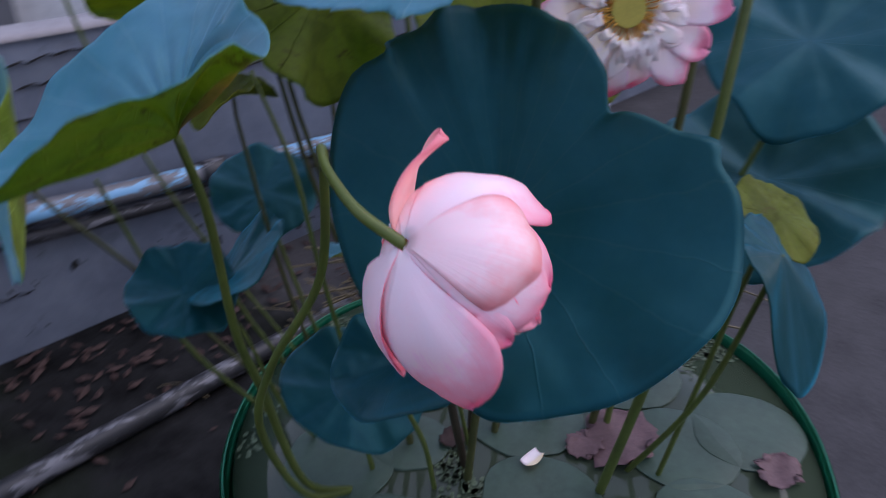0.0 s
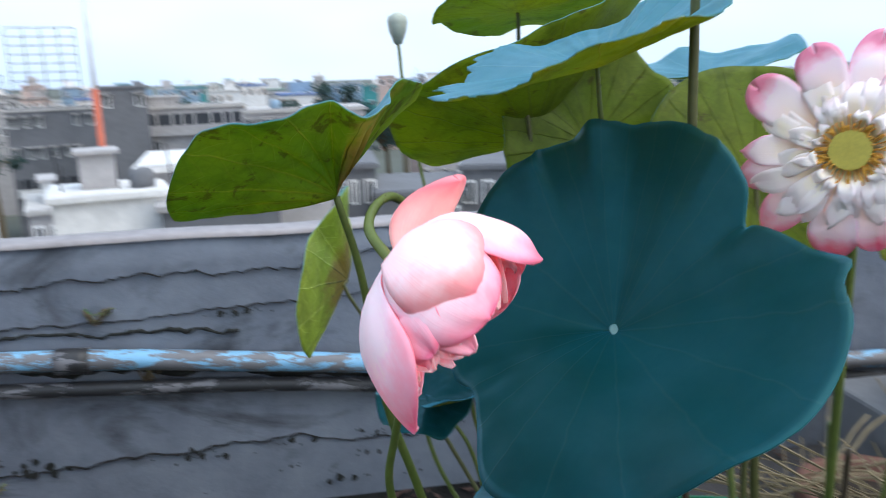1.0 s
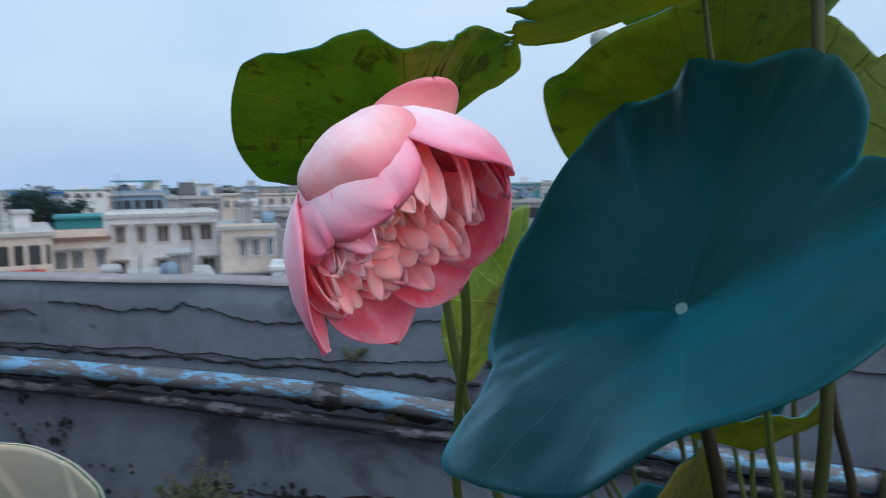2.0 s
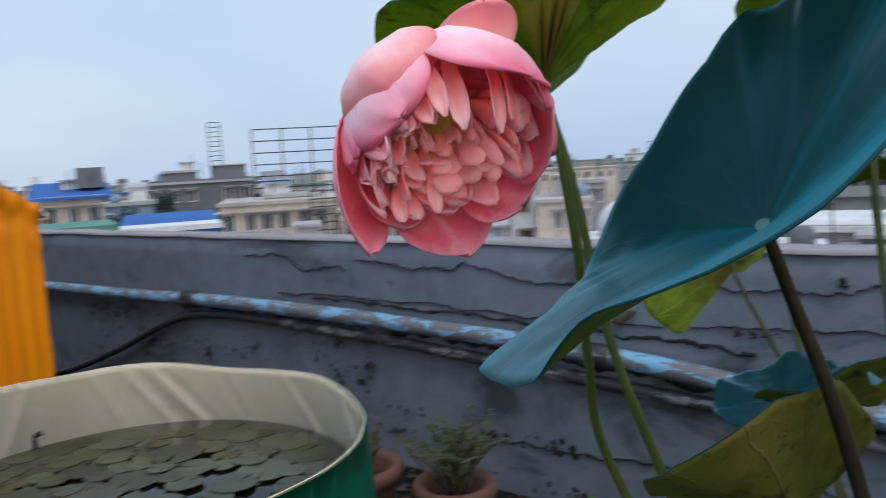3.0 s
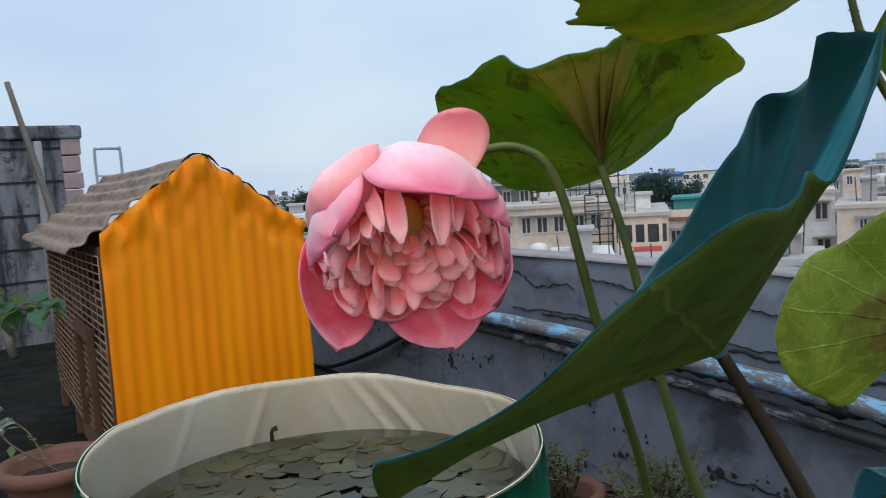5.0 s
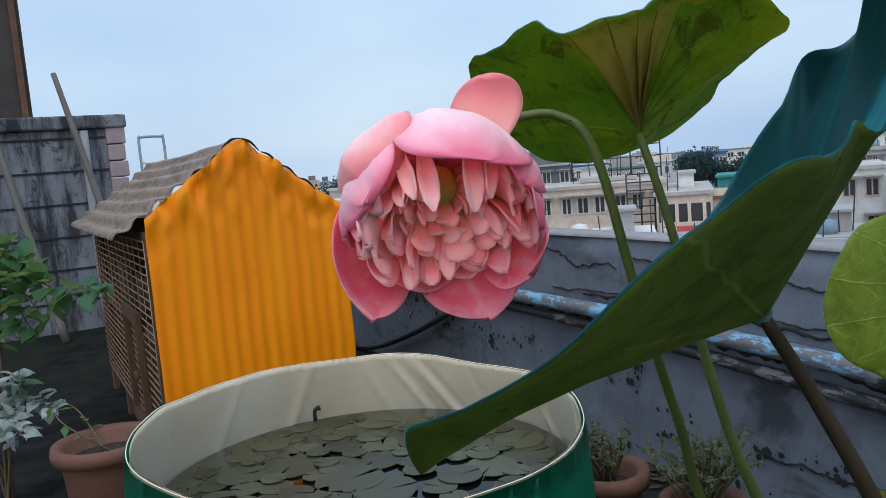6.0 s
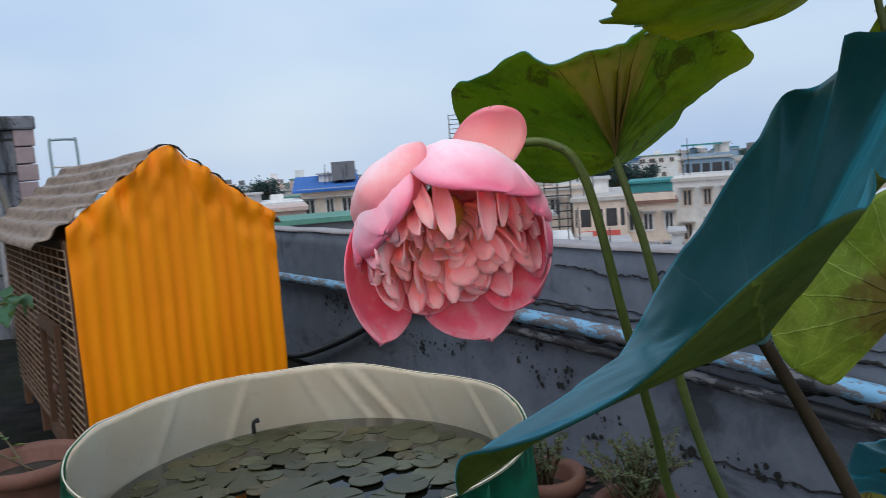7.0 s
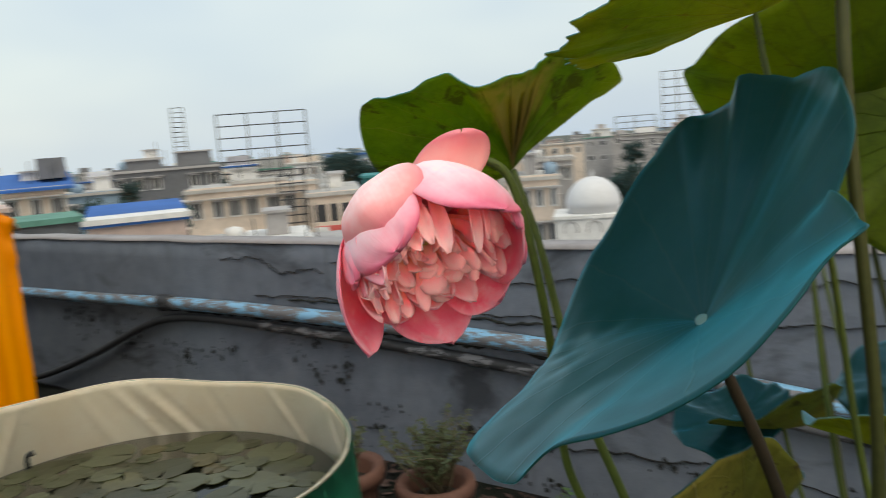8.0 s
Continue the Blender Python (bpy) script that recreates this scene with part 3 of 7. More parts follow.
for k, (x, z, w, h) in enumerate(((-2.6, -0.42, 0.5, 0.16), (-2.0, -0.40, 0.28, 0.12), (-1.72, -0.36, 0.05, 0.2), (-1.2, -0.55, 0.5, 0.08), (-0.6, -0.56, 0.5, 0.05), (-0.1, -0.57, 0.4, 0.05),
                                  (-3.4, -0.35, 0.5, 0.25), (-0.45, -0.135, 0.3, 0.02), (0.6, -0.14, 0.4, 0.025), (-0.1, 0.01, 0.06, 0.012), (0.9, -0.62, 0.6, 0.1), (-1.0, -0.70, 1.2, 0.03), (0.3, -0.70, 1.2, 0.03))):
    mould_patch(x, z, w, h, 50 + k)

# pipes on the wall
pipe = thing("water_pipe", "old water pipe with peeling light blue paint fixed along the parapet", "pipe")
bm = fresh()
tube(bm, [(-9, WALL_Y - 0.05, -0.215), (-4.0, WALL_Y - 0.05, -0.205), (-2.3, WALL_Y - 0.05, -0.185), (-0.9, WALL_Y - 0.05, -0.215), (-0.2, WALL_Y - 0.05, -0.275), (0.6, WALL_Y - 0.05, -0.36), (1.8, WALL_Y - 0.05, -0.44), (5, WALL_Y - 0.05, -0.5)], 0.029, 90, 14, 0.02)
part("pipe_run", bm, BLUE_PIPE, pipe)
for x, z in ((-0.74, -0.225), (-2.75, -0.187), (0.75, -0.372)):
    bm = fresh()
    tube(bm, [(x - 0.045, WALL_Y - 0.05, z + 0.001), (x + 0.045, WALL_Y - 0.05, z - 0.003)], 0.036, 4, 14)
    part("coupling", bm, GREY_PIPE, pipe, "grey pipe coupling")
pipe2 = thing("drain_pipe", "thin dirty grey pipe drooping into a black hose", "pipe")
bm = fresh()
tube(bm, [(-2.15, WALL_Y - 0.035, -0.252), (-1.6, WALL_Y - 0.035, -0.268), (-0.9, WALL_Y - 0.035, -0.305), (-0.2, WALL_Y - 0.035, -0.35), (0.6, WALL_Y - 0.035, -0.43), (2.5, WALL_Y - 0.035, -0.55)], 0.021, 60, 12, 0.03)
part("pipe_run", bm, GREY_PIPE, pipe2)
bm = fresh()
tube(bm, [(-4.6, WALL_Y - 0.06, FLOOR + 0.022), (-4.1, WALL_Y - 0.05, -0.70), (-3.5, WALL_Y - 0.04, -0.52), (-2.95, WALL_Y - 0.035, -0.31), (-2.62, WALL_Y - 0.035, -0.252), (-2.1, WALL_Y - 0.035, -0.252)], 0.018, 48, 10)
part("hose", bm, BLACK_HOSE, pipe2)
floor_pipe = thing("floor_pipe", "grey plastic pipe lying on the dark roof floor", "pipe")
bm = fresh()
tube(bm, [(-1.3, 1.76, FLOOR + 0.028), (0.2, 1.81, FLOOR + 0.028), (1.6, 1.86, FLOOR + 0.028)], 0.028, 20, 12)
part("pipe_run", bm, GREY_PIPE, floor_pipe)


def leaf_litter():
    rnd = random.Random(8)
    b = fresh()
    for _ in range(700):
        x, y = rnd.uniform(-2.2, 2.2), WALL_Y - abs(rnd.gauss(0, 0.3)) - 0.03
        r, a, t = rnd.uniform(0.008, 0.03), rnd.uniform(0, 6.3), rnd.uniform(-0.4, 0.4)
        c = Vector((x, y, FLOOR + 0.006 + rnd.uniform(0, 0.012)))
        d, e = Vector((math.cos(a), math.sin(a), t * 0.4)) * r, Vector((-math.sin(a), math.cos(a), t * 0.3)) * r * 0.45
        vs = [b.verts.new(c + p) for p in (-d, -d * 0.2 + e, d, -d * 0.2 - e)]
        b.faces.new(vs)
        top = b.verts.new(c + Vector((0, 0, r * 0.25)))
        for k in range(4):
            b.faces.new((vs[k], vs[(k + 1) % 4], top))
    return solo("leaf_litter", b, [DEAD_LEAF], "dry brown fallen leaves scattered along the parapet foot", "leaf litter", False, "stuff")


leaf_litter()

# ---------------------------------------------------------------- orange hen coop
coop = thing("hen_coop", "hen coop with orange painted corrugated gable and wire mesh side", "coop", "", (-2.6, 1.15, FLOOR))
CX, CYL, CYR, CYP = -2.6, 0.765, 1.545, 1.14
Z_EAVE_L, Z_EAVE_R, Z_PEAK, Z_BOT = 0.285, 0.262, 0.568, -0.62
X_REAR = -4.55


def gable():
    b = fresh()
    cols, rws = 120, 26
    top_, low_ = [], []
    for i in range(cols + 1):
        y = CYL + (CYR - CYL) * i / cols
        z1 = Z_EAVE_L + (Z_PEAK - Z_EAVE_L) * (y - CYL) / (CYP - CYL) if y < CYP else Z_EAVE_R + (Z_PEAK - Z_EAVE_R) * (CYR - y) / (CYR - CYP)
        z1 = min(z1 + 0.018, Z_PEAK + 0.004) + 0.004 * noise.noise(Vector((y * 30, 0, 0)))
        a, c = [], []
        for k in range(rws + 1):
            s = k / rws
            z = Z_BOT + (z1 - Z_BOT) * s
            crush = max(0, s - 0.76) * 0.26 * noise.noise(Vector((y * 16, z * 18, 3)))
            lean = 0.012 * (z - 0.0) + 0.006 * noise.noise(Vector((y * 2.5, z * 2.5, 0)))
            yy = y + 0.008 * noise.noise(Vector((z * 4, 9, 0))) * (1 if y > CYP else 0.4)
            x = CX + (0.0030 + 0.0022 * noise.noise(Vector((y * 6, z * 2, 7)))) * math.sin(2 * math.pi * (y - CYL + 0.006 * noise.noise(Vector((z * 3, y * 4, 2)))) / 0.054) + crush + lean
            a.append(b.verts.new((x, yy, z)))
            c.append(b.verts.new((x - 0.003, yy, z)))
        top_.append(a)
        low_.append(c)
    for g, turn in ((top_, False), (low_, True)):
        for i in range(cols):
            for k in range(rws):
                q = (g[i][k], g[i + 1][k], g[i + 1][k + 1], g[i][k + 1])
                b.faces.new(tuple(reversed(q)) if turn else q)
    for i in range(cols):
        b.faces.new((top_[i][-1], top_[i + 1][-1], low_[i + 1][-1], low_[i][-1]))
        b.faces.new((top_[i][0], low_[i][0], low_[i + 1][0], top_[i + 1][0]))
    for i in (0, cols):
        for k in range(rws):
            b.faces.new((top_[i][k], top_[i][k + 1], low_[i][k + 1], low_[i][k]))
    bmesh.ops.recalc_face_normals(b, faces=b.faces)
    return part("gable_sheet", b, ORANGE, coop, "orange painted corrugated metal gable")


gable()


def roof_slope(y0, z0, y1, z1, name):
    """A corrugated roof sheet: waves run along the slope's width, ridges lie along x."""
    b = fresh()
    n, m = 70, 24
    grid = []
    slope = Vector((0, y1 - y0, z1 - z0))
    up = Vector((0, -(z1 - z0), y1 - y0)).normalized()
    if up.z < 0:
        up.negate()
    for i in range(n + 1):
        s = i / n
        w = 0.009 * math.sin(2 * math.pi * s * slope.length / 0.092)
        row = []
        for k in range(m + 1):
            x = CX - 0.014 + (X_REAR - 0.12 - CX) * k / m
            sag = -0.012 * math.sin(math.pi * k / m) + 0.006 * noise.noise(Vector((x * 3, s * 4, 1)))
            row.append(Vector((x, y0, z0)) + slope * s + up * (w + sag + 0.009))
        grid.append(row)
    sheet(b, grid, 0.006, False, (0, 1))
    bmesh.ops.recalc_face_normals(b, faces=b.faces)
    return part(name, b, [ROOF_SHEET, ROOF_SHEET], coop, "weathered grey-brown corrugated roof sheet")


roof_slope(CYL - 0.11, Z_EAVE_L - 0.055, CYP, Z_PEAK - 0.004, "roof_sheet")
roof_slope(CYR + 0.03, Z_EAVE_R - 0.03, CYP, Z_PEAK - 0.004, "roof_sheet")
# black tarred edge in scallops along the gable top
for (ya, za, yb, zb, count) in ((CYP - 0.07, Z_PEAK - 0.028, CYP + 0.01, Z_PEAK + 0.006, 1), (CYR - 0.12, Z_EAVE_R + 0.09, CYP, Z_PEAK + 0.008, 4)):
    for k in range(count):
        s0, s1 = k / count, (k + 0.92) / count
        p0, p1 = Vector((0, ya + (yb - ya) * s0, za + (zb - za) * s0)), Vector((0, ya + (yb - ya) * s1, za + (zb - za) * s1))
        mid = (p0 + p1) / 2 + Vector((0, 0, 0.008))
        bm = fresh()
        tube(bm, [(CX + 0.03, p0.y, p0.z + 0.005), (CX + 0.032, mid.y, mid.z + 0.008), (CX + 0.03, p1.y, p1.z + 0.005)], [0.002, 0.0055, 0.002], 9, 6)
        part("roof_edge", bm, TAR, coop)

# timber frame, mesh side, door and legs
for x in (CX - 0.03, -3.25, -3.9, X_REAR):
    for y in (CYL + 0.012, CYR - 0.02):
        bm = fresh()
        box(bm, (x - 0.018, y - 0.018, FLOOR), (x + 0.018, y + 0.018, 0.25), 0.003)
        part("post", bm, WOOD, coop, "", False)
for z in (-0.60, -0.16, 0.235):
    for y in (CYL + 0.008, CYR - 0.02):
        bm = fresh()
        box(bm, (X_REAR, y - 0.016, z - 0.018), (CX - 0.05, y + 0.014, z + 0.018), 0.003)
        part("rail", bm, WOOD, coop, "", False)
bm = fresh()
for k in range(26):
    z = -0.58 + 0.8 * k / 25
    tube(bm, [(X_REAR, CYL - 0.012, z), ((X_REAR + CX) / 2, CYL - 0.014, z + 0.003 * math.sin(k)), (CX - 0.01, CYL - 0.012, z)], 0.0032, 4, 4)
for k in range(14):
    x = X_REAR + (CX - X_REAR) * k / 13
    tube(bm, [(x, CYL - 0.012, -0.58), (x, CYL - 0.012, 0.22)], 0.0020, 3, 4)
tagged(part("wire_mesh", bm, WIRE, coop, "rusty welded wire mesh"), kind="stuff")
door = part("door", box(box(box(box(fresh(), (-3.30, CYL - 0.04, -0.60), (-3.26, CYL - 0.018, -0.08)), (-2.92, CYL - 0.04, -0.60), (-2.88, CYL - 0.018, -0.08)),
                            (-3.26, CYL - 0.04, -0.60), (-2.92, CYL - 0.018, -0.55)), (-3.26, CYL - 0.04, -0.13), (-2.92, CYL - 0.018, -0.08)), WOOD, coop, "small wooden framed coop door", False)
bm = fresh()
box(bm, (-2.99, CYL - 0.055, -0.36), (-2.93, CYL - 0.04, -0.33), 0.003)
part("latch", bm, TERRACOTTA, door, "rusty latch")
for k in range(17):
    x = X_REAR + 0.03 + (CX - 0.10 - X_REAR) * k / 17
    bm = fresh()
    box(bm, (x, CYL + 0.055, -0.58), (x + 0.094 + 0.006 * math.sin(k * 5), CYL + 0.067, 0.05 + 0.02 * math.sin(k * 3)), 0.002)
    part("inner_board", bm, WOOD, coop, "", False)
bm = fresh()
box(bm, (X_REAR, CYL + 0.03, -0.62), (CX - 0.05, CYR - 0.03, -0.60))
part("base_board", bm, WOOD, coop, "", False)
bm = fresh()
box(bm, (X_REAR - 0.02, CYL + 0.0, -0.62), (X_REAR - 0.002, CYR, 0.25))
part("back_board", bm, WOOD, coop, "", False)
bm = fresh()
box(bm, (X_REAR, CYR + 0.002, -0.62), (CX - 0.04, CYR + 0.012, 0.24))
part("side_board", bm, WOOD, coop, "", False)


# ---------------------------------------------------------------- tubs
def tub(name, label, c, radius, rim, water_z, liner, seed, bulge=0.03, folds=()):
    """A round tarpaulin tub with a soft rim, its liner and folds."""
    t = thing(name, label, "tub", "", (c[0], c[1], FLOOR))
    sides = 96

    def rim_at(a):
        return rim - 0.018 * math.cos(a) * (seed == 3.0) - 0.010 * math.sin(a) * (seed == 3.0) + 0.014 * noise.noise(Vector((math.cos(a) * 1.4, math.sin(a) * 1.4, seed))) + 0.004 * noise.noise(Vector((math.cos(a) * 4, math.sin(a) * 4, seed + 4)))

    def rad_at(a, z):
        return radius * (1 + 0.02 * noise.noise(Vector((math.cos(a) * 1.6, math.sin(a) * 1.6, z * 2 + seed)))) + bulge * math.sin(math.pi * (z - FLOOR) / (rim - FLOOR)) * 0.6

    def crease(a, z):
        """Soft slanting folds of the lining, in or out."""
        out = 0.0
        for a0, a1, w, h in folds:
            s = min(max((rim_at(a) - 0.006 - z) / 0.125, 0.0), 1.3)
            d = (a - radians(a0 + (a1 - a0) * s)) * radius
            out += h * math.exp(-(d / w) ** 2) * min(1.0, 0.25 + s * 2)
        return out

    def shell(b, inner, lo, hi_off, sides=sides):
        grid = []
        for i in range(13):
            row = []
            for k in range(sides):
                a = 2 * math.pi * k / sides
                top = rim_at(a) + hi_off
                z = lo + (top - lo) * i / 12
                r = rad_at(a, z) - inner - (crease(a, z) if inner else 0.0)
                row.append((c[0] + r * math.cos(a), c[1] + r * math.sin(a), z))
            grid.append(row)
        g = [[b.verts.new(p) for p in row] for row in grid]
        for i in range(12):
            for k in range(sides):
                q = (k + 1) % sides
                b.faces.new((g[i][k], g[i][q], g[i + 1][q], g[i + 1][k]))
        return g

    b = fresh()
    shell(b, 0.0, FLOOR, 0.0)
    bmesh.ops.solidify(b, geom=b.faces[:], thickness=0.004)
    bmesh.ops.recalc_face_normals(b, faces=b.faces)
    part("outer_wall", b, TUB_GREEN, t, "green tarpaulin outer wall")
    b = fresh()
    shell(b, 0.010, water_z - 0.05, 0.002, 420 if folds else sides)
    bmesh.ops.solidify(b, geom=b.faces[:], thickness=0.003)
    bmesh.ops.recalc_face_normals(b, faces=b.faces)
    part("liner", b, liner, t, "dirty white inner lining")
    b = fresh()
    pts = [(c[0] + (rad_at(a, rim_at(a)) - 0.004) * math.cos(a), c[1] + (rad_at(a, rim_at(a)) - 0.004) * math.sin(a), rim_at(a) + 0.002) for a in np.linspace(0, 2 * math.pi, 97)]
    tube(b, pts, 0.0011, 193, 6, 0, False)
    part("rim_hem", b, liner, t, "folded hem of the rim")
    return t, rim_at, rad_at


TC, TR = (-1.050, 0.928), 0.459
pond, pond_rim, pond_rad = tub("lily_tub", "round green tarpaulin tub with dirty white lining and lily pads", TC, TR, -0.093, -0.222, TUB_WHITE, 3.0, 0.03,
                                 ((158, 150, 0.010, 0.004), (149, 137, 0.007, 0.008), (146.5, 134.5, 0.006, -0.007), (142, 127, 0.009, 0.010), (138.5, 123.5, 0.007, -0.006), (98, 86, 0.008, 0.006), (96, 84, 0.006, -0.004), (174, 180, 0.010, 0.008), (70, 59, 0.008, 0.008), (67, 56, 0.006, -0.005), (198, 206, 0.010, 0.007), (120, 112, 0.010, -0.003)))
bm = fresh()
lathe(bm, (TC[0], TC[1], 0), [(0.0001, -0.225), (0.2, -0.225), (0.437, -0.225), (0.434, -0.25), (0.0001, -0.25)], 64)
solo("water", bm, WATER, "still dark water in the lily tub", "water", True, "structure")
bm = fresh()
a = radians(175)
tube(bm, [(TC[0] + 0.422 * math.cos(a), TC[1] + 0.422 * math.sin(a), -0.222), (TC[0] + 0.418 * math.cos(a), TC[1] + 0.418 * math.sin(a), -0.194), (TC[0] + 0.414 * math.cos(a), TC[1] + 0.414 * math.sin(a) + 0.014, -0.188)], [0.006, 0.005, 0.007], 8, 6)
part("valve", bm, TAR, pond, "small black overflow stub")


def lily_pad(c, r, turn, seed):
    b = fresh()
    n = 26
    rnd = random.Random(seed)
    ctr = b.verts.new((c[0], c[1], c[2] + 0.001))
    low = b.verts.new((c[0], c[1], c[2] - 0.002))
    gap = 0.05 + 0.10 * rnd.random()
    ring, under = [], []
    for k in range(n + 1):
        a = turn + gap + (2 * math.pi - 2 * gap) * k / n
        q = r * (1 + 0.05 * math.sin(3 * a + seed) + rnd.uniform(-0.02, 0.02))
        z = c[2] + 0.001 + 0.0012 * max(0, math.sin(2 * a + seed))
        ring.append(b.verts.new((c[0] + q * math.cos(a), c[1] + q * math.sin(a), z)))
        under.append(b.verts.new((c[0] + q * math.cos(a), c[1] + q * math.sin(a), z - 0.002)))
    for k in range(n):
        b.faces.new((ctr, ring[k], ring[k + 1]))
        b.faces.new((low, under[k + 1], under[k]))
        b.faces.new((ring[k], under[k], under[k + 1], ring[k + 1]))
    return solo("lily_pad", b, LILY, "olive green notched lily pad floating on dark water", "lily pad", False, "", "lily pads in the tub")


rnd = random.Random(21)
placed = []
tries = 0
while len(placed) < 105 and tries < 9000:
    tries += 1
    r = rnd.choice((0.028, 0.036, 0.046, 0.056, 0.064, 0.072))
    a, q = rnd.uniform(0, 6.28), 0.414 * math.sqrt(rnd.uniform(0, 1))
    if q + r > 0.418:
        continue
    x, y = TC[0] + q * math.cos(a), TC[1] + q * math.sin(a)
    if x + 1.7 * (y - 0.7) > -0.60 and rnd.random() < 0.4:
        continue
    if any((x - u) ** 2 + (y - w) ** 2 < (0.70 * (r + s)) ** 2 for u, w, s in placed):
        continue
    placed.append((x, y, r))
for k, (x, y, r) in enumerate(placed):
    lily_pad((x, y, -0.222 + 0.0012 * (k % 5)), r, rnd.uniform(0, 6.28), k)

LC, LR, LW = (0.43, 0.80), 0.43, -0.195
tub("lotus_tub", "round green tarpaulin tub in which the lotus grows", LC, LR, -0.184, LW, TUB_GREEN, 7.0)
bm = fresh()
lathe(bm, (LC[0], LC[1], 0), [(0.0001, LW), (0.25, LW), (0.415, LW), (0.415, LW - 0.03), (0.0001, LW - 0.03)], 64)
solo("water", bm, MUD_WATER, "muddy water in the lotus tub", "water", True, "structure")


def duckweed():
    rnd = random.Random(5)
    b = fresh()
    for _ in range(15000):
        a, q = rnd.uniform(0, 6.28), 0.41 * math.sqrt(rnd.random())
        x, y = LC[0] + q * math.cos(a), LC[1] + q * math.sin(a)
        if noise.noise(Vector((x * 9, y * 9, 2))) < 0.10 + 0.25 * rnd.random():
            continue
        r = rnd.uniform(0.0025, 0.006)
        z = LW + 0.002
        ring = [b.verts.new((x + r * math.cos(t), y + r * 0.8 * math.sin(t), z)) for t in (0, 1.26, 2.5, 3.77, 5.0)]
        b.faces.new(ring)
    return solo("duckweed", b, DUCKWEED, "pale green duckweed floating on the muddy water", "duckweed", False, "stuff")


duckweed()
ROTTEN = plain("rotting_leaf", (0.17, 0.095, 0.10), 0.6, 0, 60, 0.5, 1.5, (0.09, 0.05, 0.05))
for k, (x, y, r, t) in enumerate(((0.345, 0.86, 0.022, 0.4), (0.515, 0.69, 0.062, 1.2), (0.47, 0.72, 0.030, 2.0), (0.60, 0.80, 0.03, 2.9), (0.62, 0.50, 0.035, 0.7))):
    bm = fresh()
    g = [[(x + (u * math.sqrt(1 - v * v / 2) * math.cos(t) - v * math.sqrt(1 - u * u / 2) * math.sin(t)) * r * (1 + 0.35 * noise.noise(Vector((u * 2, v * 2, k)))), y + (u * math.sqrt(1 - v * v / 2) * math.sin(t) + v * math.sqrt(1 - u * u / 2) * math.cos(t)) * r * (0.8 + 0.4 * noise.noise(Vector((u * 3, v * 3, k + 7)))), LW + 0.007 + 0.25 * r * (u * u * 0.5 + 0.3 * math.sin(4 * v + k))) for u in np.linspace(-1, 1, 13)] for v in np.linspace(-1, 1, 11)]
    sheet(bm, g, 0.0015, False, (0, 0))
    solo("dead_leaf", bm, ROTTEN if r > 0.028 else DEAD_LEAF, "curled reddish dead leaf floating in the lotus tub", "leaf", True, "", "dead leaves in the tub")
FLOAT_LEAF = plain("floating_leaf", (0.055, 0.100, 0.070), 0.45, 0, 25, 0.4, 0.8, (0.035, 0.055, 0.035))
for k, (x, y, r) in enumerate(((0.20, 0.94, 0.075), (0.30, 0.90, 0.055), (0.35, 0.70, 0.080), (0.46, 0.82, 0.085), (0.57, 0.62, 0.080), (0.65, 0.77, 0.085), (0.31, 0.56, 0.070), (0.67, 0.57, 0.080), (0.48, 0.52, 0.075), (0.40, 1.00, 0.080), (0.55, 0.95, 0.085), (0.17, 0.80, 0.065))):
    bm = fresh()
    lathe(bm, (x, y, 0), [(0.0001, LW + 0.002), (r * 0.5, LW + 0.0025), (r, LW + 0.0035), (r * 1.02, LW + 0.003), (r, LW - 0.001), (0.0001, LW - 0.001)], 30, 0.10)
    solo("floating_leaf", bm, FLOAT_LEAF, "round murky green leaf floating on the muddy water", "leaf", True, "", "floating leaves in the lotus tub")
bm = fresh()
g = [[(0.392 + 0.016 * u, 0.753 + 0.011 * v * (1 - 0.3 * u * u), LW + 0.006 + 0.004 * (u * u + v * v)) for u in np.linspace(-1, 1, 7)] for v in np.linspace(-1, 1, 7)]
sheet(bm, g, 0.001, False, (0, 0))
solo("fallen_petal", bm, PETAL_SNOW, "small white fallen petal floating in the lotus tub", "petal", True)


# ---------------------------------------------------------------- pots and bushes
def pot(label, c, r, h, rim=0.022):
    t = thing("flower_pot", label, "pot", "", (c[0], c[1], FLOOR))
    z1 = FLOOR + h
    b = fresh()
    lathe(b, (c[0], c[1], 0), [(0.0001, FLOOR), (r * 0.68, FLOOR), (r * 0.92, z1 - 0.05), (r * 0.93, z1 - 0.045), (r + 0.012, z1 - 0.042), (r + 0.016, z1 - 0.02), (r + 0.012, z1), (r - 0.006, z1), (r - rim, z1 - 0.012), (r - rim - 0.004, z1 - 0.07), (0.0001, z1 - 0.07)], 40, 0.01)
    part("body", b, TERRACOTTA, t)
    b = fresh()
    lathe(b, (c[0], c[1], 0), [(0.0001, z1 - 0.045), (r * 0.4, z1 - 0.04), (r - rim - 0.003, z1 - 0.05), (r - rim - 0.003, z1 - 0.06), (0.0001, z1 - 0.06)], 24, 0.03)
    part("soil", b, SOIL, t, "dark dry soil")
    return t


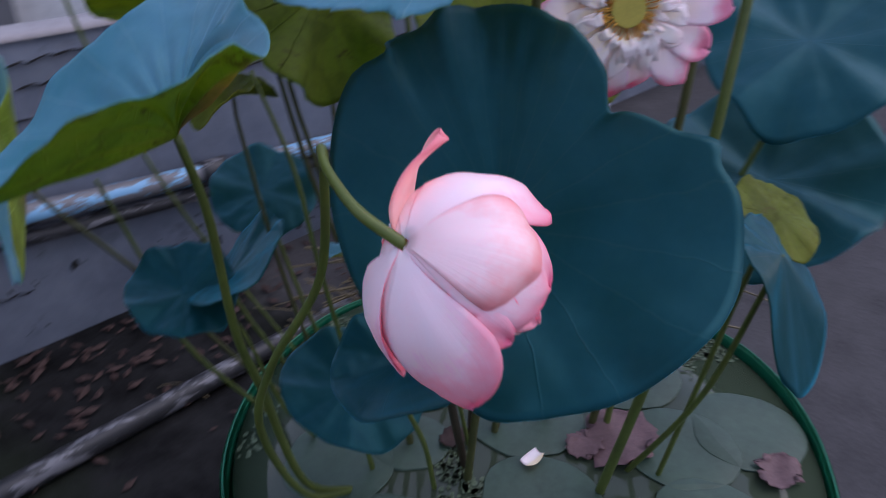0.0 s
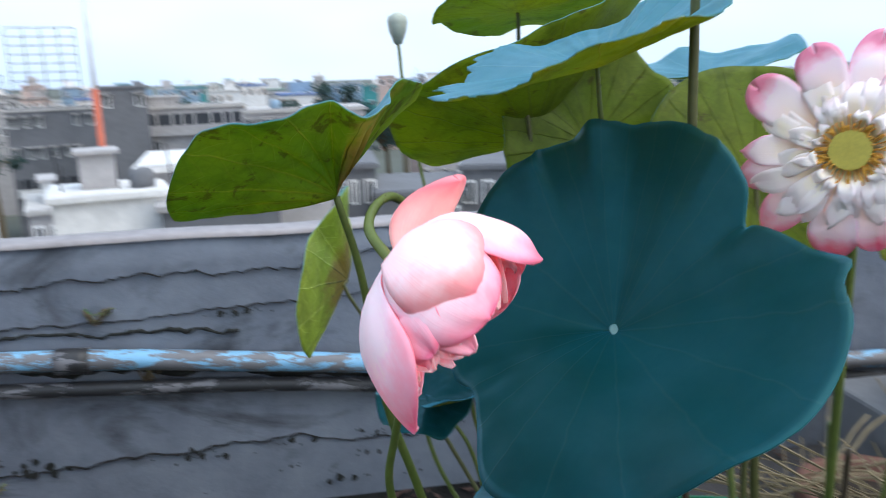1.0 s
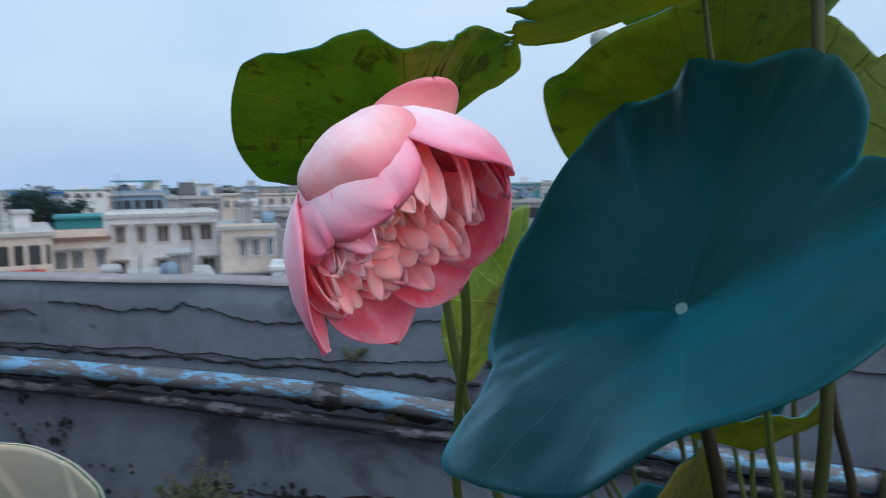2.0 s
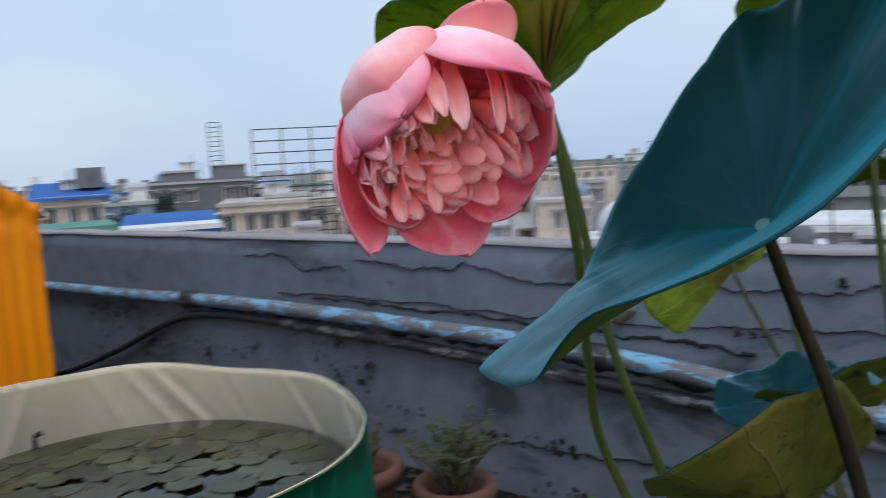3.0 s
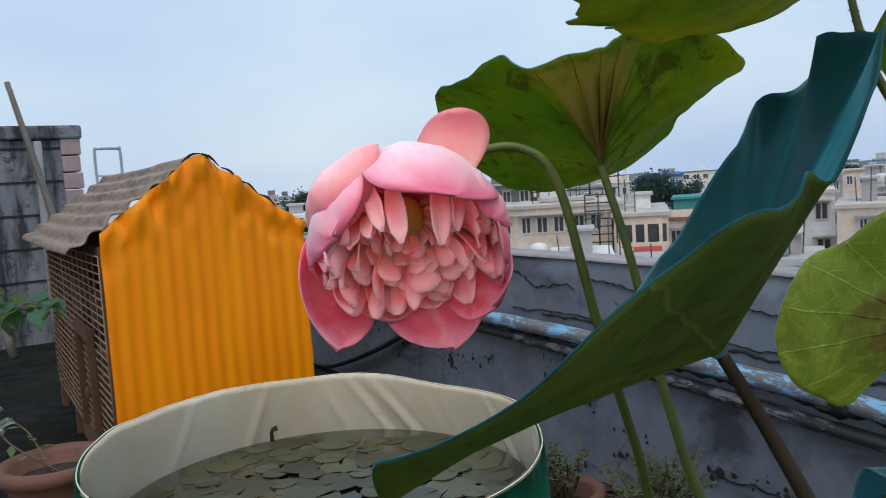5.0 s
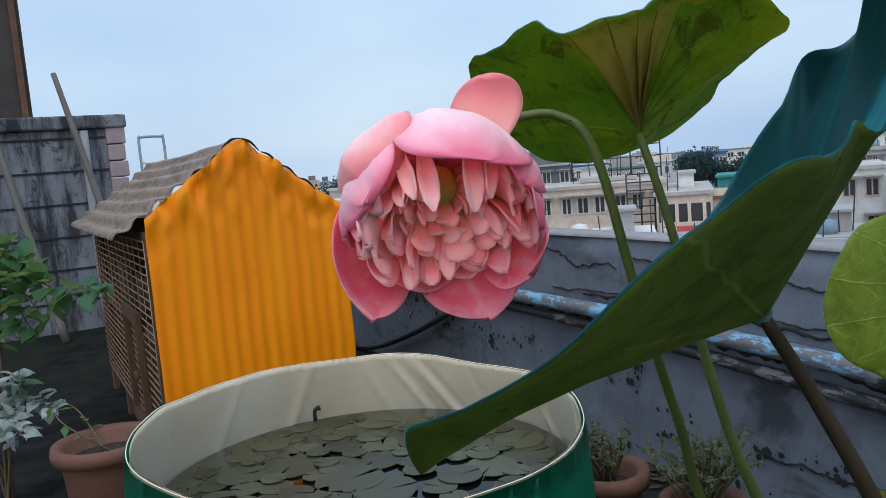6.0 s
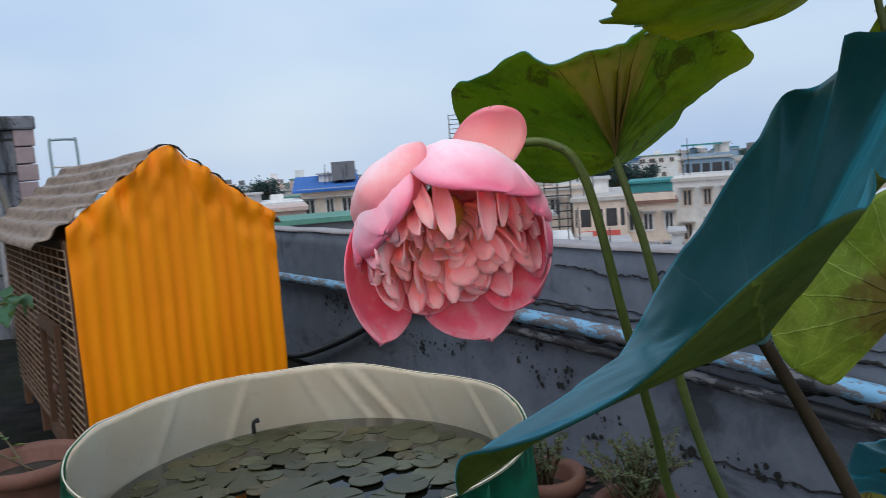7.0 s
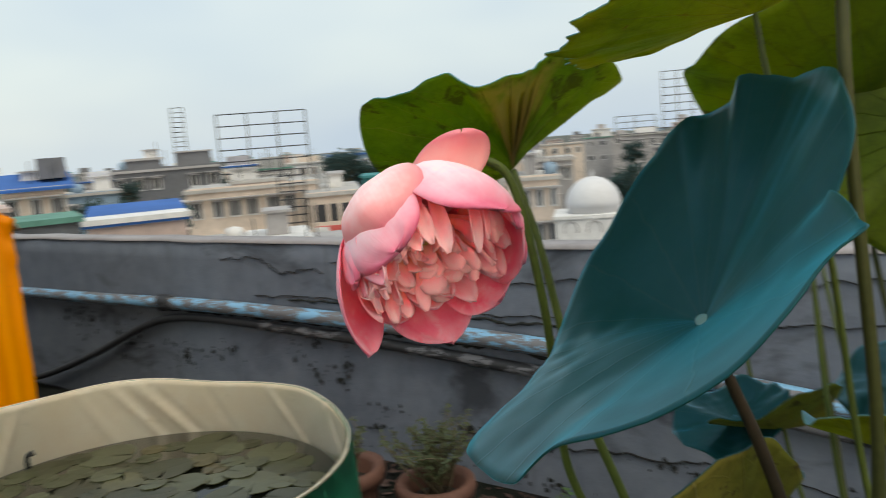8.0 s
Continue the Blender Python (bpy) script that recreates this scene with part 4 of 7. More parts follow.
def bush(name, label, c, height, spread, stems, leaves, size, seed, lean=(0, 0), green=None):
    rnd = random.Random(seed)
    t = thing(name, label, "plant", "", c)
    b, f = fresh(), fresh()
    for _ in range(stems):
        a, s = rnd.uniform(0, 6.28), spread * math.sqrt(rnd.random())
        tip = Vector((c[0] + s * math.cos(a) + lean[0], c[1] + s * math.sin(a) + lean[1], c[2] + height * rnd.uniform(0.55, 1.0)))
        root = Vector((c[0] + rnd.gauss(0, 0.012), c[1] + rnd.gauss(0, 0.012), c[2]))
        mid = root.lerp(tip, 0.5) + Vector((rnd.gauss(0, 0.02), rnd.gauss(0, 0.02), 0.03))
        tube(b, [root, mid, tip], [0.0035, 0.0025, 0.0012], 9, 5)
        line = spline([root, mid, tip], 30)
        for _ in range(leaves):
            p = Vector(line[rnd.randint(7, 29)])
            d = Vector((rnd.gauss(0, 1), rnd.gauss(0, 1), rnd.gauss(0.25, 0.6))).normalized()
            side = d.cross(Vector((rnd.gauss(0, 0.4), rnd.gauss(0, 0.4), 1))).normalized()
            ln, w = size * rnd.uniform(0.6, 1.3), size * rnd.uniform(0.18, 0.30)
            droop = Vector((0, 0, -ln * 0.18))
            q = [f.verts.new(v) for v in (p, p + d * ln * 0.45 + side * w, p + d * ln + droop, p + d * ln * 0.45 - side * w)]
            f.faces.new((q[0], q[1], q[2]))
            f.faces.new((q[0], q[2], q[3]))
    tagged(part("branching", b, TWIG, t), kind="stuff")
    tagged(part("foliage", f, green or BUSH_LEAF, t, "small pale green leaves", False), kind="stuff")
    return t


pot("terracotta flower pot of dry soil beside the coop", (-2.0, 0.505), 0.135, 0.45)
pot("terracotta flower pot near the parapet", (-1.13, 1.63), 0.10, 0.33)
pot("small terracotta flower pot near the parapet", (-0.90, 1.74), 0.095, 0.29)
bush("potted_shrub", "thin wilting brown-green shrub with small leaves in a pot", (-1.13, 1.63, FLOOR + 0.285), 0.17, 0.13, 22, 22, 0.018, 3, (0, 0), BUSH_DRY)
bush("potted_shrub", "bushy drying olive shrub in a small pot", (-0.90, 1.74, FLOOR + 0.245), 0.22, 0.16, 44, 40, 0.016, 4, (0, 0), BUSH_DRY)
bush("potted_shrub", "low green shrub by the parapet", (-0.62, 1.95, FLOOR), 0.20, 0.16, 26, 26, 0.018, 5)


def vine(label, root, runs, leaf, size, gap, seed, group=""):
    """A climbing plant: bent stems, each a part, with broad pointed leaves set along them."""
    rnd = random.Random(seed)
    t = thing("garden_vine", label, "plant", group, root)
    f = fresh()
    for run in runs:
        b = fresh()
        tube(b, [root, *run], [0.006, 0.004, 0.002], 30, 6, 0.1)
        part("stem", b, TWIG, t)
        line = [Vector(p) for p in spline([root, *run], 120)]
        for k in range(30, 120, gap):
            for _ in range(2):
                p = line[k]
                d = Vector((rnd.gauss(0.3, 0.7), rnd.gauss(0, 0.8), rnd.gauss(0.0, 0.5))).normalized()
                side = d.cross(Vector((rnd.gauss(0, 0.3), rnd.gauss(0, 0.3), 1))).normalized()
                up = side.cross(d)
                ln = size * rnd.uniform(0.55, 1.25)
                foot = p + d * ln * 0.35
                rows_ = [(0.0, 0.10), (0.12, 0.42), (0.35, 0.46), (0.62, 0.32), (0.85, 0.13), (1.0, 0.01)]
                prev = None
                for along, w in rows_:
                    c = foot + d * ln * along - up * ln * 0.35 * along * along
                    ring = [f.verts.new(c + side * ln * w * q + up * ln * 0.16 * abs(q)) for q in (-1, 0, 1)]
                    if prev:
                        for q in range(2):
                            f.faces.new((prev[q], prev[q + 1], ring[q + 1], ring[q]))
                    prev = ring
                q = [f.verts.new(v) for v in (p, p + up * 0.0012, foot + up * 0.0012, foot)]
                f.faces.new(q)
    tagged(part("foliage", f, leaf, t, "broad pointed leaves"), kind="stuff")
    return t


VINE_LEAF = leafy("vine_leaf", (0.036, 0.078, 0.030), (0.062, 0.118, 0.048), (0.09, 0.14, 0.04), 0.5, 0, (0.1, 0.1, 0.1), None, 0.3)
PALE_LEAF = leafy("variegated_leaf", (0.06, 0.10, 0.055), (0.42, 0.46, 0.46), (0.08, 0.11, 0.07), 0.5, 0, (0.1, 0.1, 0.1), None, 0.3)
vine("leafy green vine climbing beside the hen coop", (-2.95, 0.22, FLOOR),
     (((-2.95, 0.24, -0.3), (-2.92, 0.26, 0.05), (-2.85, 0.36, 0.17), (-2.75, 0.42, 0.10), (-2.65, 0.50, 0.06), (-2.58, 0.62, 0.08)),
      ((-2.98, 0.20, -0.25), (-2.95, 0.24, 0.10), (-2.9, 0.30, 0.22), (-2.8, 0.33, 0.12), (-2.75, 0.40, -0.02)),
      ((-3.0, 0.15, -0.3), (-2.98, 0.18, 0.0), (-2.92, 0.24, 0.12), (-2.85, 0.32, 0.02), (-2.8, 0.38, -0.12))), VINE_LEAF, 0.072, 3, 61)
vine("sprawling shrub with white variegated leaves beside the coop", (-2.95, 0.20, FLOOR),
     (((-2.88, 0.24, -0.5), (-2.80, 0.28, -0.36), (-2.70, 0.34, -0.30), (-2.62, 0.40, -0.34)),
      ((-2.90, 0.22, -0.45), (-2.84, 0.25, -0.32), (-2.75, 0.28, -0.22), (-2.66, 0.30, -0.24)),
      ((-2.92, 0.18, -0.5), (-2.86, 0.20, -0.40), (-2.72, 0.25, -0.36), (-2.60, 0.28, -0.40))), PALE_LEAF, 0.048, 3, 62)
bush("potted_shrub", "bare leaning cutting with a few pale leaves in a pot", (-2.0, 0.505, FLOOR + 0.40), 0.20, 0.05, 2, 4, 0.04, 9, (-0.24, -0.1))
bush("weed_tuft", "small green weed growing on the parapet pipe", (-0.555, 2.262, -0.300), 0.045, 0.05, 9, 9, 0.014, 15)
bush("weed_tuft", "small green weed growing in the parapet crack", (-0.68, 2.278, -0.135), 0.03, 0.05, 7, 8, 0.012, 16)


# ---------------------------------------------------------------- lotus plants
def periodic(rows, column, a):
    """Smooth value at angle a (degrees) through rows of (angle, ...)."""
    rows = sorted(rows)
    n = len(rows)
    for k in range(n):
        a0, a1 = rows[k][0], rows[(k + 1) % n][0] + (360 if k == n - 1 else 0)
        for q in (a, a + 360):
            if a0 <= q <= a1:
                f = (q - a0) / (a1 - a0)
                p = [rows[(k + j) % n][column] for j in (-1, 0, 1, 2)]
                return 0.5 * (2 * p[1] + (p[2] - p[0]) * f + (2 * p[0] - 5 * p[1] + 4 * p[2] - p[3]) * f * f + (3 * p[1] - p[0] - 3 * p[2] + p[3]) * f ** 3)
    return rows[0][column]


def leaf_blade(join, rim, upper, under, parent, power=1.15, wave=0.0, ragged=0.0, seed=0.0, holes=(), rings=18, cols=84, axes=None, pleat=0.0, calm=0, pouch=None):
    """A round lotus leaf about its joint with the stalk. rim: rows of (angle, radius, height) of its edge; calm: columns over which its bumps even out inwards."""
    rim = [(q[0] % 360, q[1], q[2], q[3] if len(q) > 3 else power) for q in rim]
    grid = []
    edge = np.array([[periodic(rim, q, -360.0 * k / cols % 360) for q in (1, 2, 3)] for k in range(cols)])
    even = edge if not calm else sum(np.roll(edge, j, 0) * (1 + math.cos(math.pi * j / (calm + 1))) for j in range(-calm, calm + 1)) / (2 * (calm + 1))
    for i in range(rings):
        s = max(i / (rings - 1), 0.004)
        row = []
        for k in range(cols):
            a = -360.0 * k / cols % 360
            c, d = math.cos(radians(a)), math.sin(radians(a))
            rr, hh, pw = edge[k] * s ** 4 + even[k] * (1 - s ** 4)
            rr *= 1 + ragged * s * (noise.noise(Vector((c * 6, d * 6, seed))) + 0.6 * noise.noise(Vector((c * 19, d * 19, seed + 3))) + 0.3 * noise.noise(Vector((c * 60, d * 60, seed + 5))))
            fold = pleat if not pouch else pleat * (0.35 + 1.6 * math.exp(-(((a - pouch[0] + 180) % 360 - 180) / pouch[1]) ** 2))
            z = hh * s ** pw + fold * math.sin(radians(a * 22)) * math.sin(math.pi * min(1, s * 1.3)) + wave * s * s * (math.sin(radians(a * 5) + seed) + 0.6 * math.sin(radians(a * 9) + seed * 2))
            z += 0.0022 * s * noise.noise(Vector((c * s * 7, d * s * 7, seed + 8)))
            p = Vector((rr * s * c, rr * s * d, z))
            row.append(tuple(Vector(join) + (axes @ p if axes else p)))
        grid.append(row)
    b = fresh()
    sheet(b, grid, 0.0011, True, (0, 1))
    if holes:
        gone = []
        for f in b.faces:
            m = f.calc_center_median()
            if any((m - Vector(h)).length < r for h, r in holes):
                gone.append(f)
        bmesh.ops.delete(b, geom=gone, context="FACES")
    return part("blade", b, [upper, under], parent)


def prickles(pts, r, parent, seed):
    """Tiny dark thorns scattered over a stalk."""
    rnd = random.Random(seed)
    line = [Vector(p) for p in spline(pts, 90)]
    b = fresh()
    for _ in range(110):
        k = rnd.randint(1, 88)
        run = (line[k + 1] - line[k - 1]).normalized()
        out = run.orthogonal().normalized()
        out.rotate(Matrix.Rotation(rnd.uniform(0, 6.28), 3, run))
        c, h, w = line[k].lerp(line[k + 1], rnd.random()) + out * r * 0.85, rnd.uniform(0.0004, 0.0009), 0.0005
        side = run.cross(out)
        tip = b.verts.new(c + out * h)
        ring = [b.verts.new(c + run * w), b.verts.new(c + side * w), b.verts.new(c - run * w), b.verts.new(c - side * w)]
        for q in range(4):
            b.faces.new((ring[q], ring[(q + 1) % 4], tip))
    tagged(part("prickle_cover", b, STALK_DARK, parent, "tiny dark prickles", False), kind="stuff")


def lotus_leaf(label, join, rim, stalk, upper=None, under=None, stalk_mat=None, thick=0.0042, centre=False, **more):
    t = thing("lotus_leaf", label, "lotus leaf", "leaves of the lotus", tuple(stalk[-1]) if stalk else tuple(join))
    leaf_blade(join, rim, upper or LEAF_TOP, under or LEAF_UNDER, t, **more)
    if stalk:
        b = fresh()
        tube(b, [join, *stalk], [thick * 0.75, thick, thick * 1.25], 40, 9, 0.05)
        part("stalk", b, stalk_mat or STALK, t, "prickly lotus stalk")
        prickles([join, *stalk], thick, t, int(abs(join[0]) * 1000))
    if centre:
        b = fresh()
        j = Vector(join)
        n = Vector(centre)
        n.normalize()
        m = Matrix.Translation(j + n * 0.0030) @ n.to_track_quat("Z", "Y").to_matrix().to_4x4()
        bmesh.ops.create_uvsphere(b, u_segments=14, v_segments=8, radius=1, matrix=m @ Matrix.Diagonal((0.0054, 0.0054, 0.0008, 1)))
        part("leaf_centre", b, UMBILICUS, t, "round blue-grey leaf centre")
    return t


# the large blue-green leaf beside the flower
UMB = (0.173, 0.651, 0.316)
lotus_leaf("large tilted blue-green lotus leaf on a brown stalk", UMB,
           [(2, 0.081, 0.142), (33, 0.079, 0.156), (65, 0.084, 0.153), (86, 0.079, 0.156), (92, 0.090, 0.141), (105, 0.105, 0.134), (114, 0.099, 0.129), (121, 0.125, 0.107), (142, 0.135, 0.038), (168, 0.125, -0.031, 1.6), (184, 0.113, -0.034, 1.7), (201, 0.126, -0.051, 1.6),
            (219, 0.157, -0.065, 1.5), (237, 0.162, -0.062, 1.4), (254, 0.174, -0.046, 1.2), (267, 0.190, -0.013), (280, 0.191, 0.004), (290, 0.185, 0.024), (299, 0.176, 0.050), (306, 0.161, 0.067), (312, 0.160, 0.077), (318, 0.135, 0.079, 1.05), (328, 0.098, 0.090, 1.05), (337, 0.091, 0.087), (345, 0.093, 0.116)],
           [(0.182, 0.678, 0.268), (0.197, 0.705, 0.205), (0.23, 0.76, 0.05), (0.33, 0.82, LW - 0.02)], LEAF_TOP, LEAF_UNDER, STALK_DARK, 0.0046,
           (0.10, -0.5, 0.45), power=1.0, wave=0.0012, seed=1.0, rings=26, cols=180, calm=16)

# the folded leaf behind the flower
JOIN2 = (-0.030, 0.770, 0.414)
lotus_leaf("green lotus leaf with spotted underside and brown folded centre", JOIN2,
           [(283, 0.089, 0.070), (269, 0.091, 0.082), (250, 0.104, 0.075), (230, 0.126, 0.069), (219, 0.133, 0.053), (199, 0.136, 0.017), (175, 0.136, -0.012), (145, 0.124, -0.018), (122, 0.112, 0.002), (106, 0.116, 0.024), (96, 0.104, 0.040), (78, 0.106, 0.056), (57, 0.114, 0.068), (25, 0.090, 0.090), (0, 0.068, 0.094), (-29, 0.054, 0.090), (-52, 0.070, 0.080)],
           [(-0.012, 0.78, 0.34), (0.005, 0.80, 0.215), (0.03, 0.815, 0.125), (0.10, 0.87, -0.1), (0.20, 0.90, LW - 0.02)], LEAF_PALE, LEAF_SPOT, STALK, 0.0042,
           power=0.72, wave=0.002, pouch=(315, 32), pleat=0.0062, seed=2.0, holes=(((-0.044, 0.730, 0.468), 0.0055),), rings=26, cols=160)

# the ragged leaf above
lotus_leaf("pale blue lotus leaf with ragged yellowing edge", (0.188, 0.737, 0.515),
           [(217, 0.130, -0.010), (195, 0.122, -0.026), (172, 0.134, -0.020), (149, 0.130, -0.008), (110, 0.125, 0.018), (60, 0.12, 0.045), (15, 0.125, 0.070), (-25, 0.125, 0.066), (-65, 0.115, 0.040), (-110, 0.125, 0.012)],
           [(0.197, 0.745, 0.46), (0.225, 0.77, 0.36), (0.26, 0.80, 0.1), (0.36, 0.84, LW - 0.02)], LEAF_PALE, LEAF_YELLOW, STALK, 0.0025,
           power=1.1, wave=0.005, ragged=0.14, seed=4.0, cols=220)

# leaves further back
lotus_leaf("broad olive green lotus leaf held above the tub", (0.225, 1.06, 0.425),
           [(200, 0.182, 0.078), (185, 0.184, 0.052), (172, 0.180, 0.022), (158, 0.172, -0.010), (135, 0.165, -0.030), (110, 0.16, -0.030), (85, 0.15, 0.01), (60, 0.15, 0.08), (20, 0.17, 0.20), (-20, 0.17, 0.22), (-60, 0.15, 0.19), (-100, 0.15, 0.13), (-140, 0.17, 0.095)],
           [(0.235, 1.06, 0.36), (0.27, 1.03, 0.15), (0.36, 0.95, LW - 0.02)], LEAF_PALE, LEAF_OLIVE, STALK_OLIVE, 0.0032, power=0.95, wave=0.006, seed=5.0)
FACING = Matrix(((-1.0, 0.0, 0.0), (0.0, 0.30, 0.954), (0.0, 0.954, -0.30)))
lotus_leaf("olive lotus leaf with brown spots on a thick upright stalk", (0.425, 0.885, 0.385),
           [(0, 0.130, -0.02), (40, 0.140, -0.01), (80, 0.135, 0.0), (120, 0.13, -0.02), (160, 0.12, -0.03), (200, 0.11, -0.02), (240, 0.10, 0.0), (280, 0.10, 0.0), (320, 0.12, -0.02)],
           [(0.425, 0.875, 0.32), (0.43, 0.865, 0.1), (0.45, 0.86, LW - 0.02)], LEAF_PALE, LEAF_OLIVE, STALK_OLIVE, 0.0048, power=1.1, wave=0.004, seed=6.0, axes=FACING)
lotus_leaf("blue-green lotus leaf high over the tub", (0.50, 1.14, 0.50),
           [(185, 0.12, 0.0), (140, 0.12, 0.012), (90, 0.12, 0.03), (40, 0.13, 0.04), (0, 0.13, 0.045), (-40, 0.12, 0.03), (-90, 0.10, 0.0), (-140, 0.11, -0.004)],
           [(0.50, 1.13, 0.42), (0.50, 1.08, 0.15), (0.50, 0.98, LW - 0.02)], LEAF_PALE, LEAF_UNDER, STALK, 0.0042, power=1.2, wave=0.006, seed=7.0)
lotus_leaf("dark green lotus leaf at the top of the plant", (0.195, 1.02, 0.580),
           [(185, 0.10, 0.0), (140, 0.10, -0.012), (90, 0.11, -0.018), (40, 0.11, -0.006), (0, 0.11, 0.014), (-40, 0.10, 0.026), (-90, 0.09, 0.026), (-140, 0.10, 0.016)],
           [(0.20, 1.02, 0.51), (0.23, 1.01, 0.3), (0.30, 0.97, 0.0), (0.34, 0.92, LW - 0.02)], LEAF_PALE, LEAF_OLIVE, STALK_OLIVE, 0.003, power=1.3, wave=0.004, seed=8.0)
# the light green leaf that hangs on edge, seen from below
HANG = Matrix(((-0.254, 0.124, -0.959), (-0.967, -0.033, 0.252), (0.0, 0.992, 0.129)))
lotus_leaf("light green lotus leaf with brown centre fold hanging on edge", (-0.013, 1.228, 0.220),
           [(0, 0.180, 0.026), (28, 0.168, 0.028), (45, 0.136, 0.022), (60, 0.146, 0.008), (90, 0.140, 0.010), (120, 0.130, 0.030), (150, 0.106, 0.020), (180, 0.086, 0.014), (210, 0.050, 0.016), (240, 0.026, 0.022), (262, 0.024, 0.030), (280, 0.038, 0.036), (294, 0.072, 0.036), (306, 0.120, 0.034), (325, 0.138, 0.022), (342, 0.166, 0.020)],
           [(-0.01, 1.195, 0.200), (0.08, 1.15, 0.06), (0.18, 1.08, -0.12), (0.26, 1.0, LW - 0.02)], LEAF_PALE, LEAF_LIGHT, STALK_OLIVE, 0.003, power=1.3, wave=0.003, seed=10.0, axes=HANG, rings=24)
# low leaves on the far side of the tub
lotus_leaf("low dark blue-green lotus leaf near the water", (0.080, 1.055, 0.095),
           [(185, 0.070, 0.0), (140, 0.07, 0.012), (90, 0.065, 0.03), (45, 0.06, 0.035), (0, 0.06, 0.02), (-45, 0.06, -0.01), (-90, 0.065, -0.02), (-135, 0.07, -0.015)],
           [(0.13, 1.04, 0.03), (0.17, 1.02, -0.12), (0.22, 1.0, LW - 0.02)], LEAF_TOP, LEAF_DRY, STALK, 0.003, power=1.2, wave=0.005, seed=12.0)
lotus_leaf("low folded lotus leaf, teal above and olive brown below", (0.135, 1.05, 0.095),
           [(185, 0.06, 0.005), (150, 0.06, -0.01), (110, 0.06, -0.02), (70, 0.06, -0.01), (30, 0.06, 0.04), (-10, 0.065, 0.07), (-50, 0.075, 0.070), (-90, 0.085, 0.052), (-120, 0.10, 0.030), (-150, 0.08, 0.010)],
           [(0.15, 1.05, 0.03), (0.21, 1.0, -0.12), (0.26, 0.96, LW - 0.02)], LEAF_TOP, LEAF_DRY, STALK, 0.003, power=1.1, wave=0.005, seed=13.0)
lotus_leaf("drooping lotus leaf with yellow brown patched underside under the large leaf", (0.165, 0.765, 0.110),
           [(238, 0.125, 0.044), (250, 0.135, 0.060), (262, 0.128, 0.080), (276, 0.085, 0.108), (300, 0.052, 0.105), (345, 0.045, 0.075), (30, 0.045, 0.05), (90, 0.06, 0.030), (140, 0.07, 0.01), (180, 0.085, 0.0), (215, 0.105, 0.018)],
           [(0.170, 0.78, 0.06), (0.23, 0.80, -0.08), (0.27, 0.82, LW - 0.02)], LEAF_TOP, LEAF_DRY, STALK, 0.003, power=1.2, wave=0.004, seed=24.0)
lotus_leaf("bright yellow green lotus leaf beside the thick stalk", (0.245, 0.90, 0.150),
           [(185, 0.06, 0.02), (140, 0.06, 0.0), (90, 0.06, -0.01), (40, 0.06, 0.01), (0, 0.06, 0.04), (-45, 0.065, 0.06), (-90, 0.07, 0.05), (-135, 0.065, 0.035)],
           [(0.25, 0.905, 0.08), (0.28, 0.92, LW - 0.02)], LEAF_PALE, LEAF_YELLOW, STALK, 0.003, power=1.1, wave=0.004, seed=23.0)
lotus_leaf("low blue lotus leaf over the water", (0.20, 0.90, -0.03),
           [(185, 0.085, 0.0), (120, 0.09, 0.02), (60, 0.085, 0.03), (0, 0.085, 0.01), (-60, 0.09, -0.03), (-120, 0.09, -0.025)],
           [(0.205, 0.90, -0.08), (0.23, 0.90, LW - 0.02)], LEAF_TOP, LEAF_UNDER, STALK, 0.003, power=1.2, wave=0.004, seed=14.0)
lotus_leaf("small blue-green lotus leaf standing over the tub rim", (0.245, 1.13, 0.145),
           [(185, 0.07, -0.02), (120, 0.07, 0.02), (60, 0.07, 0.035), (0, 0.07, 0.02), (-60, 0.07, -0.02), (-120, 0.07, -0.035)],
           [(0.25, 1.13, 0.1), (0.29, 1.10, -0.1), (0.32, 1.05, LW - 0.02)], LEAF_TOP, LEAF_UNDER, STALK, 0.003, power=1.2, wave=0.004, seed=15.0)
lotus_leaf("small curled olive lotus leaf among the stalks", (0.165, 1.035, 0.325),
           [(185, 0.055, -0.020), (130, 0.040, 0.010), (80, 0.035, 0.016), (30, 0.050, 0.006), (0, 0.055, -0.012), (-45, 0.040, 0.012), (-90, 0.034, 0.018), (-135, 0.042, 0.006)],
           [(0.17, 1.035, 0.27), (0.20, 1.02, 0.05), (0.25, 0.98, LW - 0.02)], LEAF_YELLOW, LEAF_OLIVE, STALK_OLIVE, 0.0026, power=1.4, wave=0.003, seed=25.0)
# right hand side of the tub
lotus_leaf("hanging blue lotus leaf at the near side of the tub", (0.435, 0.515, 0.235),
           [(200, 0.05, -0.03), (160, 0.05, 0.015), (110, 0.045, 0.02), (60, 0.05, 0.02), (10, 0.06, -0.02), (-40, 0.065, -0.08), (-90, 0.06, -0.14), (-130, 0.06, -0.11)],
           [(0.44, 0.525, 0.18), (0.46, 0.57, 0.0), (0.48, 0.66, LW - 0.02)], LEAF_TOP, LEAF_UNDER, STALK, 0.0034, power=1.1, wave=0.004, seed=17.0)
lotus_leaf("dark blue-green lotus leaf spread over the tub", (0.735, 0.655, 0.165),
           [(185, 0.14, -0.07), (140, 0.15, -0.02), (90, 0.15, 0.04), (40, 0.14, 0.09), (0, 0.14, 0.10), (-45, 0.15, 0.05), (-90, 0.15, -0.01), (-135, 0.14, -0.06)],
           [(0.735, 0.66, 0.11), (0.70, 0.71, 0.0), (0.66, 0.76, LW - 0.02)], LEAF_TOP, LEAF_UNDER, STALK, 0.004, power=1.3, wave=0.010, seed=18.0)
